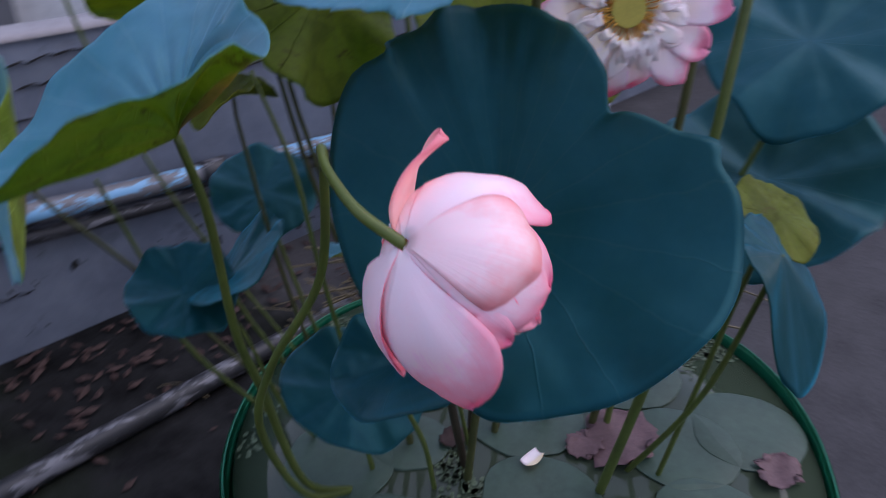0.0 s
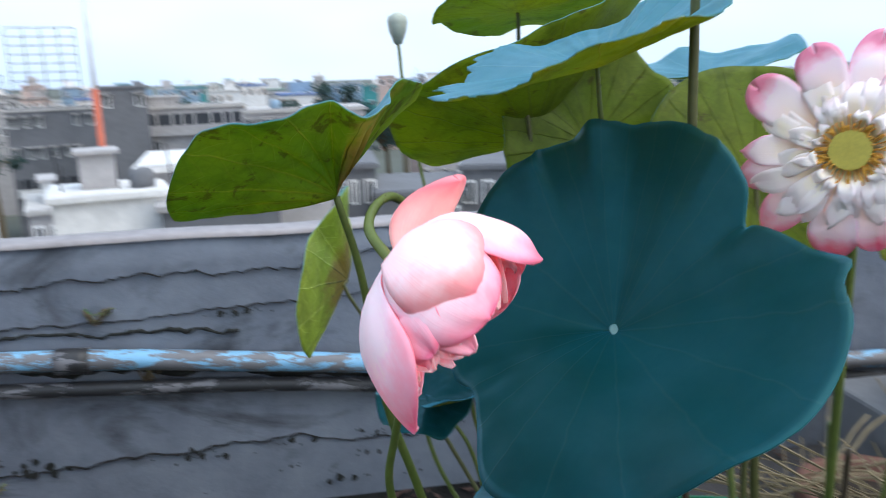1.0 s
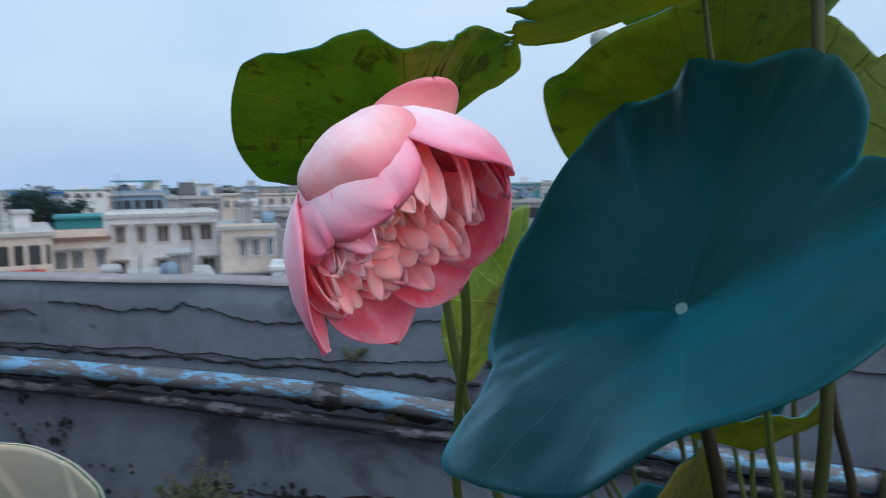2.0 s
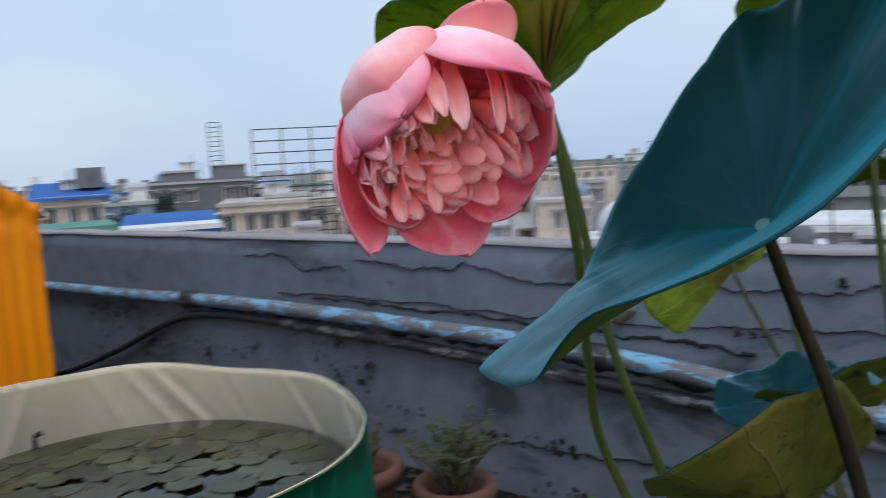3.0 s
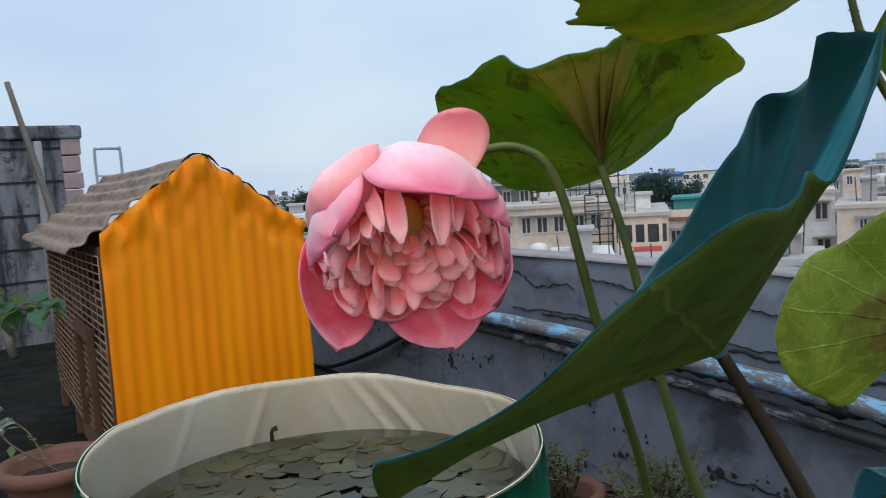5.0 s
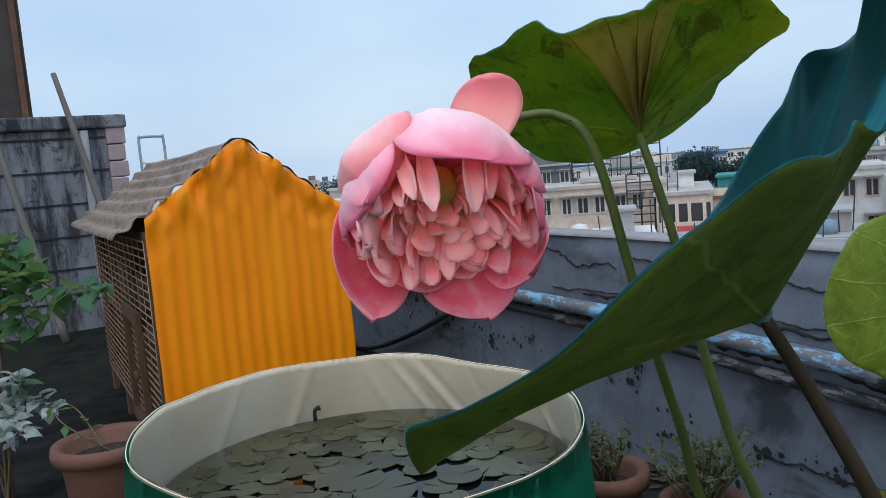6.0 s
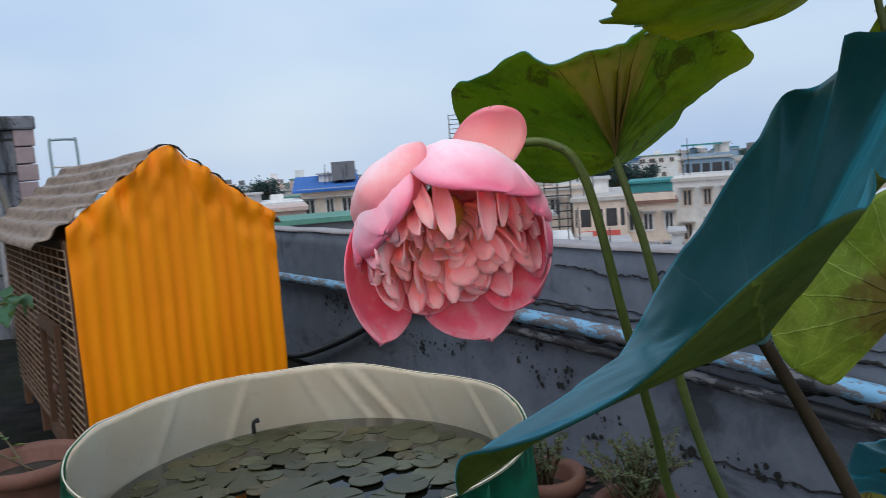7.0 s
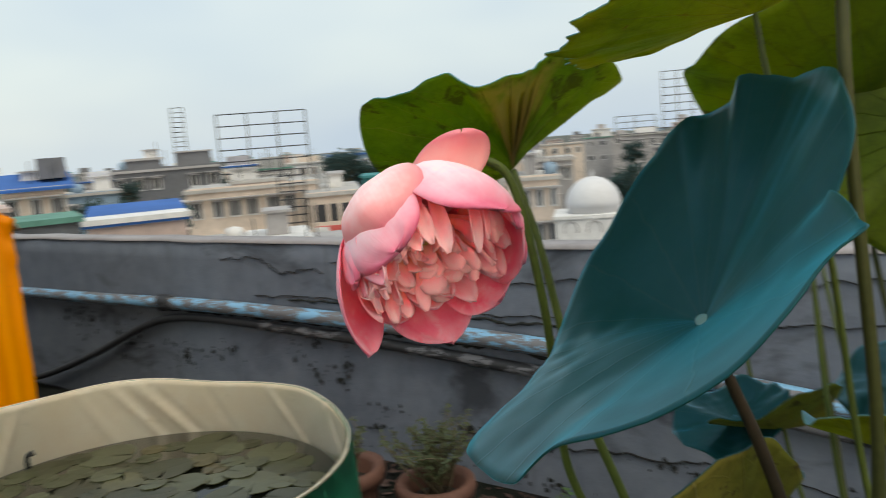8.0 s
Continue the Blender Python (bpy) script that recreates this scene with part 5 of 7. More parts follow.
lotus_leaf("blue-green lotus leaf high beside the open flower", (0.735, 0.645, 0.355),
           [(185, 0.12, -0.08), (140, 0.12, -0.04), (90, 0.13, 0.02), (40, 0.13, 0.08), (0, 0.13, 0.09), (-45, 0.13, 0.05), (-90, 0.13, -0.01), (-135, 0.12, -0.07)],
           [(0.735, 0.65, 0.30), (0.71, 0.70, 0.10), (0.62, 0.74, LW - 0.02)], LEAF_TOP, LEAF_UNDER, STALK, 0.0042, power=1.25, wave=0.008, seed=19.0)
lotus_leaf("small yellow lotus leaf near the thick stalks", (0.480, 0.545, 0.250),
           [(185, 0.045, -0.02), (120, 0.045, 0.015), (60, 0.045, 0.02), (0, 0.045, 0.0), (-60, 0.045, -0.02), (-120, 0.045, -0.03)],
           [(0.485, 0.555, 0.2), (0.50, 0.62, LW - 0.02)], LEAF_YELLOW, LEAF_YELLOW, STALK, 0.003, power=1.2, wave=0.003, seed=20.0)
lotus_leaf("small olive lotus leaf behind the open flower", (0.66, 0.90, 0.30),
           [(185, 0.05, -0.02), (120, 0.06, 0.02), (60, 0.06, 0.04), (0, 0.05, 0.03), (-60, 0.05, -0.02), (-120, 0.05, -0.05)],
           [(0.66, 0.90, 0.24), (0.60, 0.88, LW - 0.02)], LEAF_YELLOW, LEAF_YELLOW, STALK, 0.003, power=1.2, wave=0.004, seed=21.0)
# an olive leaf far back that hangs beside the large leaf
lotus_leaf("olive lotus leaf with yellow and brown patches hanging on edge", (0.285, 1.02, 0.425),
           [(0, 0.11, -0.01), (40, 0.12, 0.0), (80, 0.14, 0.0), (120, 0.13, -0.02), (160, 0.11, -0.02), (200, 0.10, -0.01), (240, 0.11, 0.0), (280, 0.13, 0.01), (320, 0.12, -0.01)],
           [(0.287, 1.03, 0.36), (0.31, 1.0, 0.0), (0.33, 0.97, LW - 0.02)], LEAF_PALE, LEAF_OLIVE, STALK_OLIVE, 0.003, power=1.1, wave=0.010, ragged=0.05, seed=22.0, axes=FACING)

# bare stalks rising past the top of the plant
def stalk_thing(label, pts, r, material):
    t = thing("lotus_stalk", label, "stalk", "stalks of the lotus", pts[-1])
    b = fresh()
    tube(b, pts, [r * 0.8, r, r * 1.3], 40, 9, 0.06)
    part("stem", b, material, t)
    prickles(pts, r, t, int(abs(pts[0][0]) * 1000))
    return t


stalk_thing("thick olive lotus stalk standing upright", [(0.247, 0.690, 0.66), (0.250, 0.690, 0.47), (0.264, 0.708, 0.26), (0.268, 0.74, 0.10), (0.31, 0.80, LW - 0.02)], 0.0043, STALK_OLIVE)
stalk_thing("slender green lotus stalk", [(0.17, 1.00, 0.36), (0.186, 0.96, 0.25), (0.204, 0.95, 0.108), (0.26, 0.93, LW - 0.02)], 0.0027, STALK)
stalk_thing("brown leaning lotus stalk", [(0.281, 0.80, 0.34), (0.284, 0.79, 0.24), (0.310, 0.80, 0.12), (0.36, 0.84, LW - 0.02)], 0.0036, STALK_DARK)
stalk_thing("thin green lotus stalk", [(0.05, 1.18, 0.21), (0.075, 1.16, 0.10), (0.10, 1.13, -0.04), (0.2, 1.08, LW - 0.02)], 0.003, STALK)
stalk_thing("thick green lotus stalk", [(0.455, 0.600, 0.66), (0.425, 0.595, 0.50), (0.400, 0.590, 0.34), (0.395, 0.60, 0.1), (0.42, 0.66, LW - 0.02)], 0.0052, STALK)
stalk_thing("curving dark lotus stalk", [(0.46, 0.73, 0.60), (0.505, 0.70, 0.57), (0.520, 0.685, 0.47), (0.51, 0.69, 0.2), (0.51, 0.74, LW - 0.02)], 0.0045, STALK_OLIVE)
for k, (x, y, lean) in enumerate(((0.40, 0.83, 0.004), (0.41, 0.835, -0.004), (0.52, 0.72, 0.02), (0.30, 0.90, -0.03), (0.48, 0.80, 0.03), (0.56, 0.90, 0.0), (0.34, 0.95, 0.03))):
    stalk_thing("short stalk rising from the muddy water", [(x + lean, y + 0.01, 0.12 - 0.02 * (k % 3)), (x + lean * 0.6, y, -0.08), (x, y, LW - 0.02)], 0.0042, (STALK_OLIVE, STALK_DARK, STALK)[k % 3])

# ---------------------------------------------------------------- the pink flower
ATT = Vector((-0.005, 0.570, 0.404))
AX = Vector((0.75, -0.23, -0.62)).normalized()
UP = (Vector((0, 0, 1)) - AX * AX.z).normalized()
SD = AX.cross(UP)


class Bloom:
    """A flower's own axes: foot, way of opening, up and side."""

    def __init__(self, foot, axis, up, side):
        self.foot, self.axis, self.up, self.side = foot, axis, up, side

    def at(self, a, r, phi):
        return self.foot + self.axis * a + (self.up * math.cos(phi) + self.side * math.sin(phi)) * r


def petal(bloom, phi, profile, half, parent, outer, inner, seed, blunt=3.2, rows=22, cols=17, skew=0.0, cup=0.0, sharp=0.5, name="petal"):
    """A petal wrapped round the flower's axis: profile rows of (along, out), half its width as an angle."""
    line = spline([(a, r, 0) for a, r in profile], rows)
    grid = []
    fine = spline([(a, r, 0) for a, r in profile], 200)
    for i in range(rows):
        v = 1 - (1 - i / (rows - 1)) ** 1.7
        a, r, _ = fine[min(199, round(v * 199))]
        w = half * (0.62 + 0.38 * min(1, v * 1.7)) * max(1 - v ** blunt, 0.0) ** sharp
        w = max(w, 0.012 if v < 1 else 0.004)
        row = []
        for k in range(cols):
            q = 2 * k / (cols - 1) - 1
            wob = (0.0052 * noise.noise(Vector((q * 1.7, v * 2.2, seed))) + 0.0012 * noise.noise(Vector((q * 7, v * 5, seed + 5)))) * v
            row.append(tuple(bloom.at(a, r + wob - cup * q * q * v, phi + skew * v * v + q * w)))
        grid.append(row)
    b = fresh()
    sheet(b, grid, 0.0009, False, (0, 1))
    bmesh.ops.recalc_face_normals(b, faces=b.faces)
    return part(name, b, [outer, inner], parent)


flower = thing("lotus_flower", "double pink lotus flower nodding on a bent green stalk", "flower", "", (0.20, 0.90, LW - 0.02))
main = Bloom(ATT, AX, UP, SD)
R = radians
# outer petals: way round the axis, profile, half width, bluntness, turn towards the tip
PETALS = (
    (-8, ((0.0, 0.004), (0.003, 0.028), (0.016, 0.049), (0.040, 0.0590), (0.060, 0.0610), (0.074, 0.0575)), 0.76, 5.0, -0.08, 0.003, 0.5),
    (54, ((-0.001, 0.006), (0.000, 0.030), (0.011, 0.053), (0.028, 0.0635), (0.042, 0.0620), (0.051, 0.056)), 0.70, 3.0, 0.0, 0.013, 0.5),
    (66, ((0.0, 0.004), (0.004, 0.028), (0.018, 0.051), (0.040, 0.0585), (0.055, 0.058), (0.064, 0.054)), 0.62, 4.0, -0.06, 0.003, 0.5),
    (128, ((0.0, 0.004), (0.005, 0.031), (0.019, 0.053), (0.040, 0.066), (0.058, 0.072), (0.073, 0.074)), 0.76, 2.6, 0.24, 0.004, 0.85),
    (-160, ((0.0, 0.004), (0.005, 0.031), (0.019, 0.055), (0.041, 0.069), (0.057, 0.077), (0.071, 0.081)), 0.60, 3.2, 0.04, 0.006, 0.7),
    (-78, ((0.0, 0.004), (0.006, 0.029), (0.026, 0.047), (0.052, 0.0560), (0.070, 0.054), (0.081, 0.048)), 0.72, 4.4, 0.0, 0.0, 0.5),
    (-122, ((0.0, 0.003), (0.008, 0.028), (0.028, 0.048), (0.050, 0.058), (0.066, 0.059), (0.077, 0.055)), 0.56, 3.6, 0.0, 0.0, 0.5),
    (-46, ((0.0, 0.003), (0.004, 0.028), (0.018, 0.048), (0.042, 0.0570), (0.062, 0.057), (0.073, 0.052)), 0.50, 4.0, 0.0, 0.0, 0.5),
    (98, ((0.0, 0.003), (0.006, 0.028), (0.020, 0.049), (0.038, 0.058), (0.052, 0.058)), 0.46, 3.6, 0.0, 0.0, 0.5),
    (172, ((0.0, 0.003), (0.007, 0.029), (0.021, 0.050), (0.038, 0.061), (0.050, 0.064)), 0.46, 3.6, 0.0, 0.0, 0.5),
)
for k, (phi, prof, half, blunt, turn, hug, sharp) in enumerate(PETALS):
    petal(main, R(phi), prof, half, flower, PETAL_ROSE if k == 1 else PETAL_OUT, PETAL_IN, k * 3.1, blunt, skew=turn, cup=hug, sharp=sharp)
# inner petals, tighter and redder
for k, (phi, f, half, far) in enumerate(((-50, 0.88, 0.45, 0.070), (84, 0.86, 0.36, 0.066), (112, 0.86, 0.34, 0.060), (140, 0.90, 0.34, 0.058), (166, 0.86, 0.30, 0.052), (-160, 0.90, 0.32, 0.058), (-134, 0.84, 0.32, 0.064), (-104, 0.86, 0.40, 0.070), (-76, 0.80, 0.36, 0.066), (98, 0.74, 0.28, 0.060), (128, 0.76, 0.26, 0.054), (-148, 0.76, 0.28, 0.056), (-172, 0.76, 0.26, 0.050), (-118, 0.74, 0.28, 0.062), (-92, 0.70, 0.28, 0.060), (70, 0.74, 0.28, 0.060))):
    prof = ((0.004, 0.005), (0.008, 0.030 * f), (0.024, 0.052 * f), (0.044, 0.061 * f), (far + 0.004 * math.sin(k * 2.3), 0.060 * f))
    petal(main, R(phi), prof, half, flower, PETAL_IN, PETAL_SOFT, 40 + k * 1.7, 2.6, name="inner_petal", rows=12, cols=9)
# the reflexed back petal, standing up behind the rest


def flat_petal(p0, p1, across, half, parent, bulge, material, seed, rows=18, cols=13):
    p0, p1, across = Vector(p0), Vector(p1), Vector(across).normalized()
    face = across.cross(p1 - p0).normalized()
    grid = []
    for i in range(rows):
        v = 1 - (1 - i / (rows - 1)) ** 1.7
        w = half * (0.35 + 0.65 * math.sin(min(1, v / 0.62) * math.pi / 2)) * max(1 - v ** 4.0, 0.0005) ** 0.5
        c = p0.lerp(p1, v) + face * bulge * math.sin(math.pi * v * 0.9)
        grid.append([tuple(c + across * w * q - face * half * 0.22 * q * q * v + face * 0.0012 * noise.noise(Vector((q * 2, v * 3, seed)))) for q in np.linspace(-1, 1, cols)])
    b = fresh()
    sheet(b, grid, 0.0009, False, (0, 0))
    return part("back_petal", b, material, parent, "pale salmon petal standing up")


flat_petal((0.013, 0.588, 0.396), (0.044, 0.580, 0.4475), (0.86, 0.46, 0.06), 0.0280, flower, -0.012, PETAL_BACK, 5.0)


def petaloid(bloom, base, tip, width, parent, bend, seed, rows=9, cols=5, twist=0.0):
    """A small inner petal from base to tip, both (along, up, side)."""
    def place(c):
        return bloom.foot + bloom.axis * c[0] + bloom.up * c[1] + bloom.side * c[2]
    p0, p1 = place(base), place(tip)
    axis_near = bloom.foot + bloom.axis * (base[0] + tip[0]) / 2
    out = ((p0 + p1) / 2 - axis_near)
    out = out.normalized() if out.length > 1e-4 else bloom.up
    mid = (p0 + p1) / 2 + out * bend
    line = [Vector(p) for p in spline([p0, mid, p1], rows)]
    across = (p1 - p0).cross(out).normalized()
    across.rotate(Matrix.Rotation(twist, 3, (p1 - p0).normalized()))
    out = across.cross(p1 - p0).normalized()
    grid = []
    for i, p in enumerate(line):
        v = i / (rows - 1)
        w = width * (0.40 + 0.60 * min(1.0, v / 0.62) ** 1.2) * max(1 - max(v - 0.60, 0) ** 2.4 / 0.40 ** 2.4, 0.04) ** 0.5
        grid.append([tuple(p + across * w * q - out * width * 0.35 * (1 - q * q) + across * 0.0008 * noise.noise(Vector((v * 4, q * 2, seed)))) for q in np.linspace(-1, 1, cols)])
    b = fresh()
    sheet(b, grid, 0.0008, False, (0, 0))
    return part("petaloid", b, PETALOID, parent)


rnd = random.Random(14)
petaloid(main, (0.032, 0.046, 0.013), (0.070, 0.022, 0.012), 0.0058, flower, 0.004, 1)
petaloid(main, (0.032, 0.048, -0.010), (0.074, 0.022, -0.010), 0.0066, flower, 0.005, 2)
petaloid(main, (0.032, 0.044, -0.022), (0.068, 0.026, -0.020), 0.0052, flower, 0.004, 3)
petaloid(main, (0.032, 0.044, 0.026), (0.064, 0.026, 0.022), 0.0050, flower, 0.004, 4)
# small crowded petals, ring by ring outwards from the open heart
for ring, (count, q0, q1, along, wide) in enumerate(((13, 0.012, 0.019, 0.046, 0.0038), (14, 0.021, 0.030, 0.053, 0.0060), (16, 0.031, 0.042, 0.059, 0.0074), (16, 0.043, 0.055, 0.062, 0.0082))):
    for k in range(count):
        a = R(58 + 250 * (k + 0.5 * (ring % 2) + rnd.uniform(-0.25, 0.25)) / count)
        q = rnd.uniform(q0, q1)
        deep = along + rnd.uniform(-0.007, 0.006) - 0.008 * max(0.0, -math.cos(a))
        root = q * rnd.uniform(0.50, 0.75)
        t_ = a + rnd.uniform(-0.12, 0.12)
        petaloid(main, (0.026 + rnd.uniform(0, 0.006), root * math.cos(a) + 0.003, root * math.sin(a)), (deep, q * math.cos(t_), q * math.sin(t_)), wide * rnd.uniform(0.6, 1.4), flower, rnd.uniform(0.001, 0.007), 10 + k + 40 * ring, 11, 7, rnd.gauss(0, 0.45))
# ragged ends that show in the gap of the outer petals
for k, (phi, along, out) in enumerate(((99, 0.060, 0.050), (106, 0.066, 0.046), (112, 0.058, 0.052))):
    a = R(phi)
    petaloid(main, (0.03, 0.030 * math.cos(a), 0.030 * math.sin(a)), (along, out * math.cos(a), out * math.sin(a)), 0.006, flower, 0.004, 200 + k)
bm = fresh()
bmesh.ops.create_uvsphere(bm, u_segments=14, v_segments=9, radius=0.012, matrix=Matrix.Translation(ATT + AX * 0.028 + UP * 0.004))
part("receptacle", bm, YELLOW, flower, "yellow flower heart")
bm = fresh()
tube(bm, [tuple(ATT + AX * 0.004), (-0.014, 0.597, 0.418), (-0.006, 0.634, 0.428), (0.010, 0.661, 0.428), (0.024, 0.679, 0.402), (0.030, 0.704, 0.301), (0.010, 0.755, 0.20), (0.010, 0.790, 0.10), (0.09, 0.855, -0.1), (0.20, 0.90, LW - 0.02)], [0.0038, 0.0031, 0.0034, 0.0039, 0.0044], 72, 10, 0.05)
part("flower_stalk", bm, STALK, flower, "bent green flower stalk")
prickles([(-0.006, 0.634, 0.428), (0.010, 0.661, 0.428), (0.024, 0.679, 0.402), (0.030, 0.704, 0.301), (0.010, 0.755, 0.20), (0.010, 0.790, 0.10), (0.09, 0.855, -0.1)], 0.0042, flower, 77)

# ---------------------------------------------------------------- the open white-pink flower
F2 = Vector((0.401, 0.703, 0.440))
ax2 = Vector((-0.50, -0.58, 0.12)).normalized()
up2 = (Vector((0, 0, 1)) - ax2 * ax2.z).normalized()
flower2 = thing("lotus_flower", "open white lotus flower with pink petal tips and yellow heart", "flower", "", (0.50, 0.82, LW - 0.02))
second = Bloom(F2 - ax2 * 0.012, ax2, up2, ax2.cross(up2))
rnd = random.Random(31)
for k in range(13):
    phi = 2 * math.pi * k / 13 + rnd.uniform(-0.16, 0.16)
    low = max(0.0, -math.cos(phi))
    droop = 0.008 - 0.030 * low + rnd.uniform(-0.008, 0.006)
    ln = rnd.uniform(0.084, 0.106)
    petal(second, phi, ((0.0, 0.006), (0.010, 0.035), (0.016 + droop * 0.6, 0.068), (0.006 + droop * 1.6, ln)), rnd.uniform(0.24, 0.36), flower2, PETAL_WHITE, PETAL_WHITE, k * 2.0, rnd.uniform(2.2, 3.4), cup=rnd.uniform(-0.010, 0.008), rows=14, cols=9)
for ring, (count, lo, hi, lift) in enumerate(((18, 0.060, 0.086, 0.004), (20, 0.046, 0.066, 0.010), (18, 0.034, 0.048, 0.014))):
    for k in range(count):
        phi = 2 * math.pi * (k + ring * 0.4) / count + rnd.uniform(-0.14, 0.14)
        ln = rnd.uniform(lo, hi)
        petal(second, phi, ((0.004, 0.010), (0.014 + lift * 0.5, 0.024), (0.016 + lift, ln * 0.75), (0.006 + lift + rnd.uniform(-0.006, 0.008), ln)), rnd.uniform(0.15, 0.27), flower2, PETAL_SNOW, PETAL_SNOW, 50 + k + 30 * ring, rnd.uniform(1.8, 3.0), skew=rnd.uniform(-0.2, 0.2), cup=rnd.uniform(-0.006, 0.006), name="inner_petal", rows=9, cols=7)
bm = fresh()
for k in range(90):
    phi, q = rnd.uniform(0, 6.28), rnd.uniform(0.018, 0.031)
    tube(bm, [second.at(0.016, 0.010, phi), second.at(0.026, q * 0.8, phi), second.at(0.024 + rnd.uniform(-0.003, 0.005), q, phi + rnd.uniform(-0.1, 0.1))], [0.0005, 0.0006, 0.0011], 5, 4)
tagged(part("stamen_ring", bm, ORANGE_STAMEN, flower2, "ring of orange stamens"), kind="stuff")
bm = fresh()
bmesh.ops.create_cone(bm, cap_ends=True, segments=20, radius1=0.009, radius2=0.0180, depth=0.022, matrix=Matrix.Translation(F2 + ax2 * 0.004) @ ax2.to_track_quat("Z", "Y").to_matrix().to_4x4())
bmesh.ops.bevel(bm, geom=bm.edges[:], offset=0.002, segments=2, affect="EDGES")
part("receptacle", bm, YELLOW, flower2, "yellow green seed head", False)
bm = fresh()
tube(bm, [tuple(F2 - ax2 * 0.012), tuple(F2 - ax2 * 0.05 + Vector((0, 0, -0.015))), (0.465, 0.775, 0.33), (0.475, 0.79, 0.1), (0.50, 0.82, LW - 0.02)], [0.004, 0.0045, 0.005], 40, 9, 0.05)
part("flower_stalk", bm, STALK, flower2)

# closed bud on a thin stalk
bud = thing("seed_pod", "pale round lotus seed pod on a thin stalk", "seed pod", "", (0.30, 1.12, LW - 0.02))
bm = fresh()
lathe(bm, (0.088, 1.33, 0.585), [(0.0001, -0.028), (0.006, -0.026), (0.013, -0.008), (0.0155, 0.006), (0.014, 0.014), (0.006, 0.019), (0.0001, 0.020)], 16)
part("pod", bm, plain("pale_pod", (0.42, 0.45, 0.38), 0.6, 0, 60, 0.25, 0.5), bud)
bm = fresh()
tube(bm, [(0.088, 1.33, 0.560), (0.10, 1.32, 0.45), (0.16, 1.26, 0.15), (0.30, 1.12, LW - 0.02)], 0.0026, 30, 7)
part("stem", bm, STALK, bud)


# ---------------------------------------------------------------- the left side of the terrace: stair tower
def stained_mat():
    m, n, l, b = mat("streaked_render", 0.85)
    v = coords(n, l, 1.0)
    big, fine = noise_tex(n, l, v, 2.2, 6, 0.65), noise_tex(n, l, v, 30.0, 5)
    col = ramp(n, l, big, [(0.3, (0.15, 0.165, 0.20)), (0.7, (0.27, 0.285, 0.32))])
    drip = noise_tex(n, l, coords(n, l, 1.0, "Object", (5.5, 5.5, 0.9)), 1.0, 7, 0.72)
    col = mix(n, l, ramp(n, l, drip, [(0.46, 0.0), (0.60, 0.9)]), col, (0.016, 0.017, 0.020))
    spots = noise_tex(n, l, v, 7.0, 8, 0.75, 0.5)
    col = mix(n, l, ramp(n, l, spots, [(0.55, 0.0), (0.62, 0.85)]), col, (0.020, 0.021, 0.024))
    l.new(col, b.inputs["Base Color"])
    bump(n, l, b, math_node(n, l, "ADD", big, math_node(n, l, "MULTIPLY", fine, 0.4)), 0.6, 0.01)
    return m


STAINED = stained_mat()
tower = thing("stair_tower", "weathered grey concrete stair tower with pink corner blocks", "building", "", (-8.2, 0.2, FLOOR))
TX, TY = -7.0, 1.30
bm = fresh()
box(bm, (TX - 3.0, -3.0, FLOOR), (TX - 0.002, TY - 0.14, 0.98))
part("wall", bm, STAINED, tower, "black streaked grey render", False)
for k in range(12):
    z = FLOOR + 0.145 * k
    bm = fresh()
    box(bm, (TX - 0.3, TY - 0.145, z + 0.004), (TX + 0.03, TY + 0.012 * (k % 2), z + 0.139), 0.008)
    part("corner_block", bm, QUOIN, tower, "", False)
bm = fresh()
box(bm, (TX - 3.05, -3.05, 0.984), (TX + 0.05, TY + 0.03, 1.10), 0.02)
part("slab", bm, STAINED, tower, "stained concrete roof slab", False)
for k in range(6):
    bm = fresh()
    z = FLOOR + 0.25 + 0.28 * k
    box(bm, (TX - 0.004, -3.0, z), (TX + 0.006, TY - 0.15, z + 0.018))
    part("joint_band", bm, TAR, tower, "", False)
bm = fresh()
box(bm, (TX - 2.2, -2.6, 1.104), (TX - 0.25, 0.62, 2.6), 0.01)
part("upper_room", bm, plain("dark_boards", (0.055, 0.045, 0.042), 0.8, 0, 4, 0.5, 3.0), tower, "dark boarded upper room", False)
for k in range(9):
    y = -2.5 + 0.38 * k
    bm = fresh()
    box(bm, (TX - 0.246, y, 1.12), (TX - 0.215, y + 0.05, 2.55))
    part("batten", bm, WOOD, tower, "", False)
bm = fresh()
tube(bm, [(TX + 0.02, 0.98, FLOOR), (TX + 0.02, 0.98, 0.97)], 0.035, 6, 10)
part("downpipe", bm, plain("pale_pipe", (0.34, 0.34, 0.36), 0.6, 0, 12, 0.3, 0.8), tower, "pale downpipe", True)
pole = thing("bamboo_pole", "grey bamboo pole leaning against the stair tower", "pole", "", (TX + 0.45, 1.16, FLOOR))
bm = fresh()
tube(bm, [(TX + 0.45, 1.22, FLOOR), (TX + 0.25, 1.02, 0.35), (TX + 0.09, 0.80, 1.45)], [0.035, 0.03, 0.022], 14, 8, 0.1)
part("shaft", bm, BAMBOO, pole)
pole = thing("bamboo_pole", "grey bamboo pole leaning against the stair tower", "pole", "", (TX + 0.5, 0.3, FLOOR))
bm = fresh()
tube(bm, [(TX + 0.5, 0.62, FLOOR), (TX + 0.3, 0.42, 0.3), (TX + 0.1, 0.25, 1.3)], [0.035, 0.03, 0.022], 14, 8, 0.1)
part("shaft", bm, BAMBOO, pole)
goose = thing("vent_pipe", "pale blue bent water pipe beside the stair tower", "pipe", "", (TX + 0.02, 1.42, FLOOR))
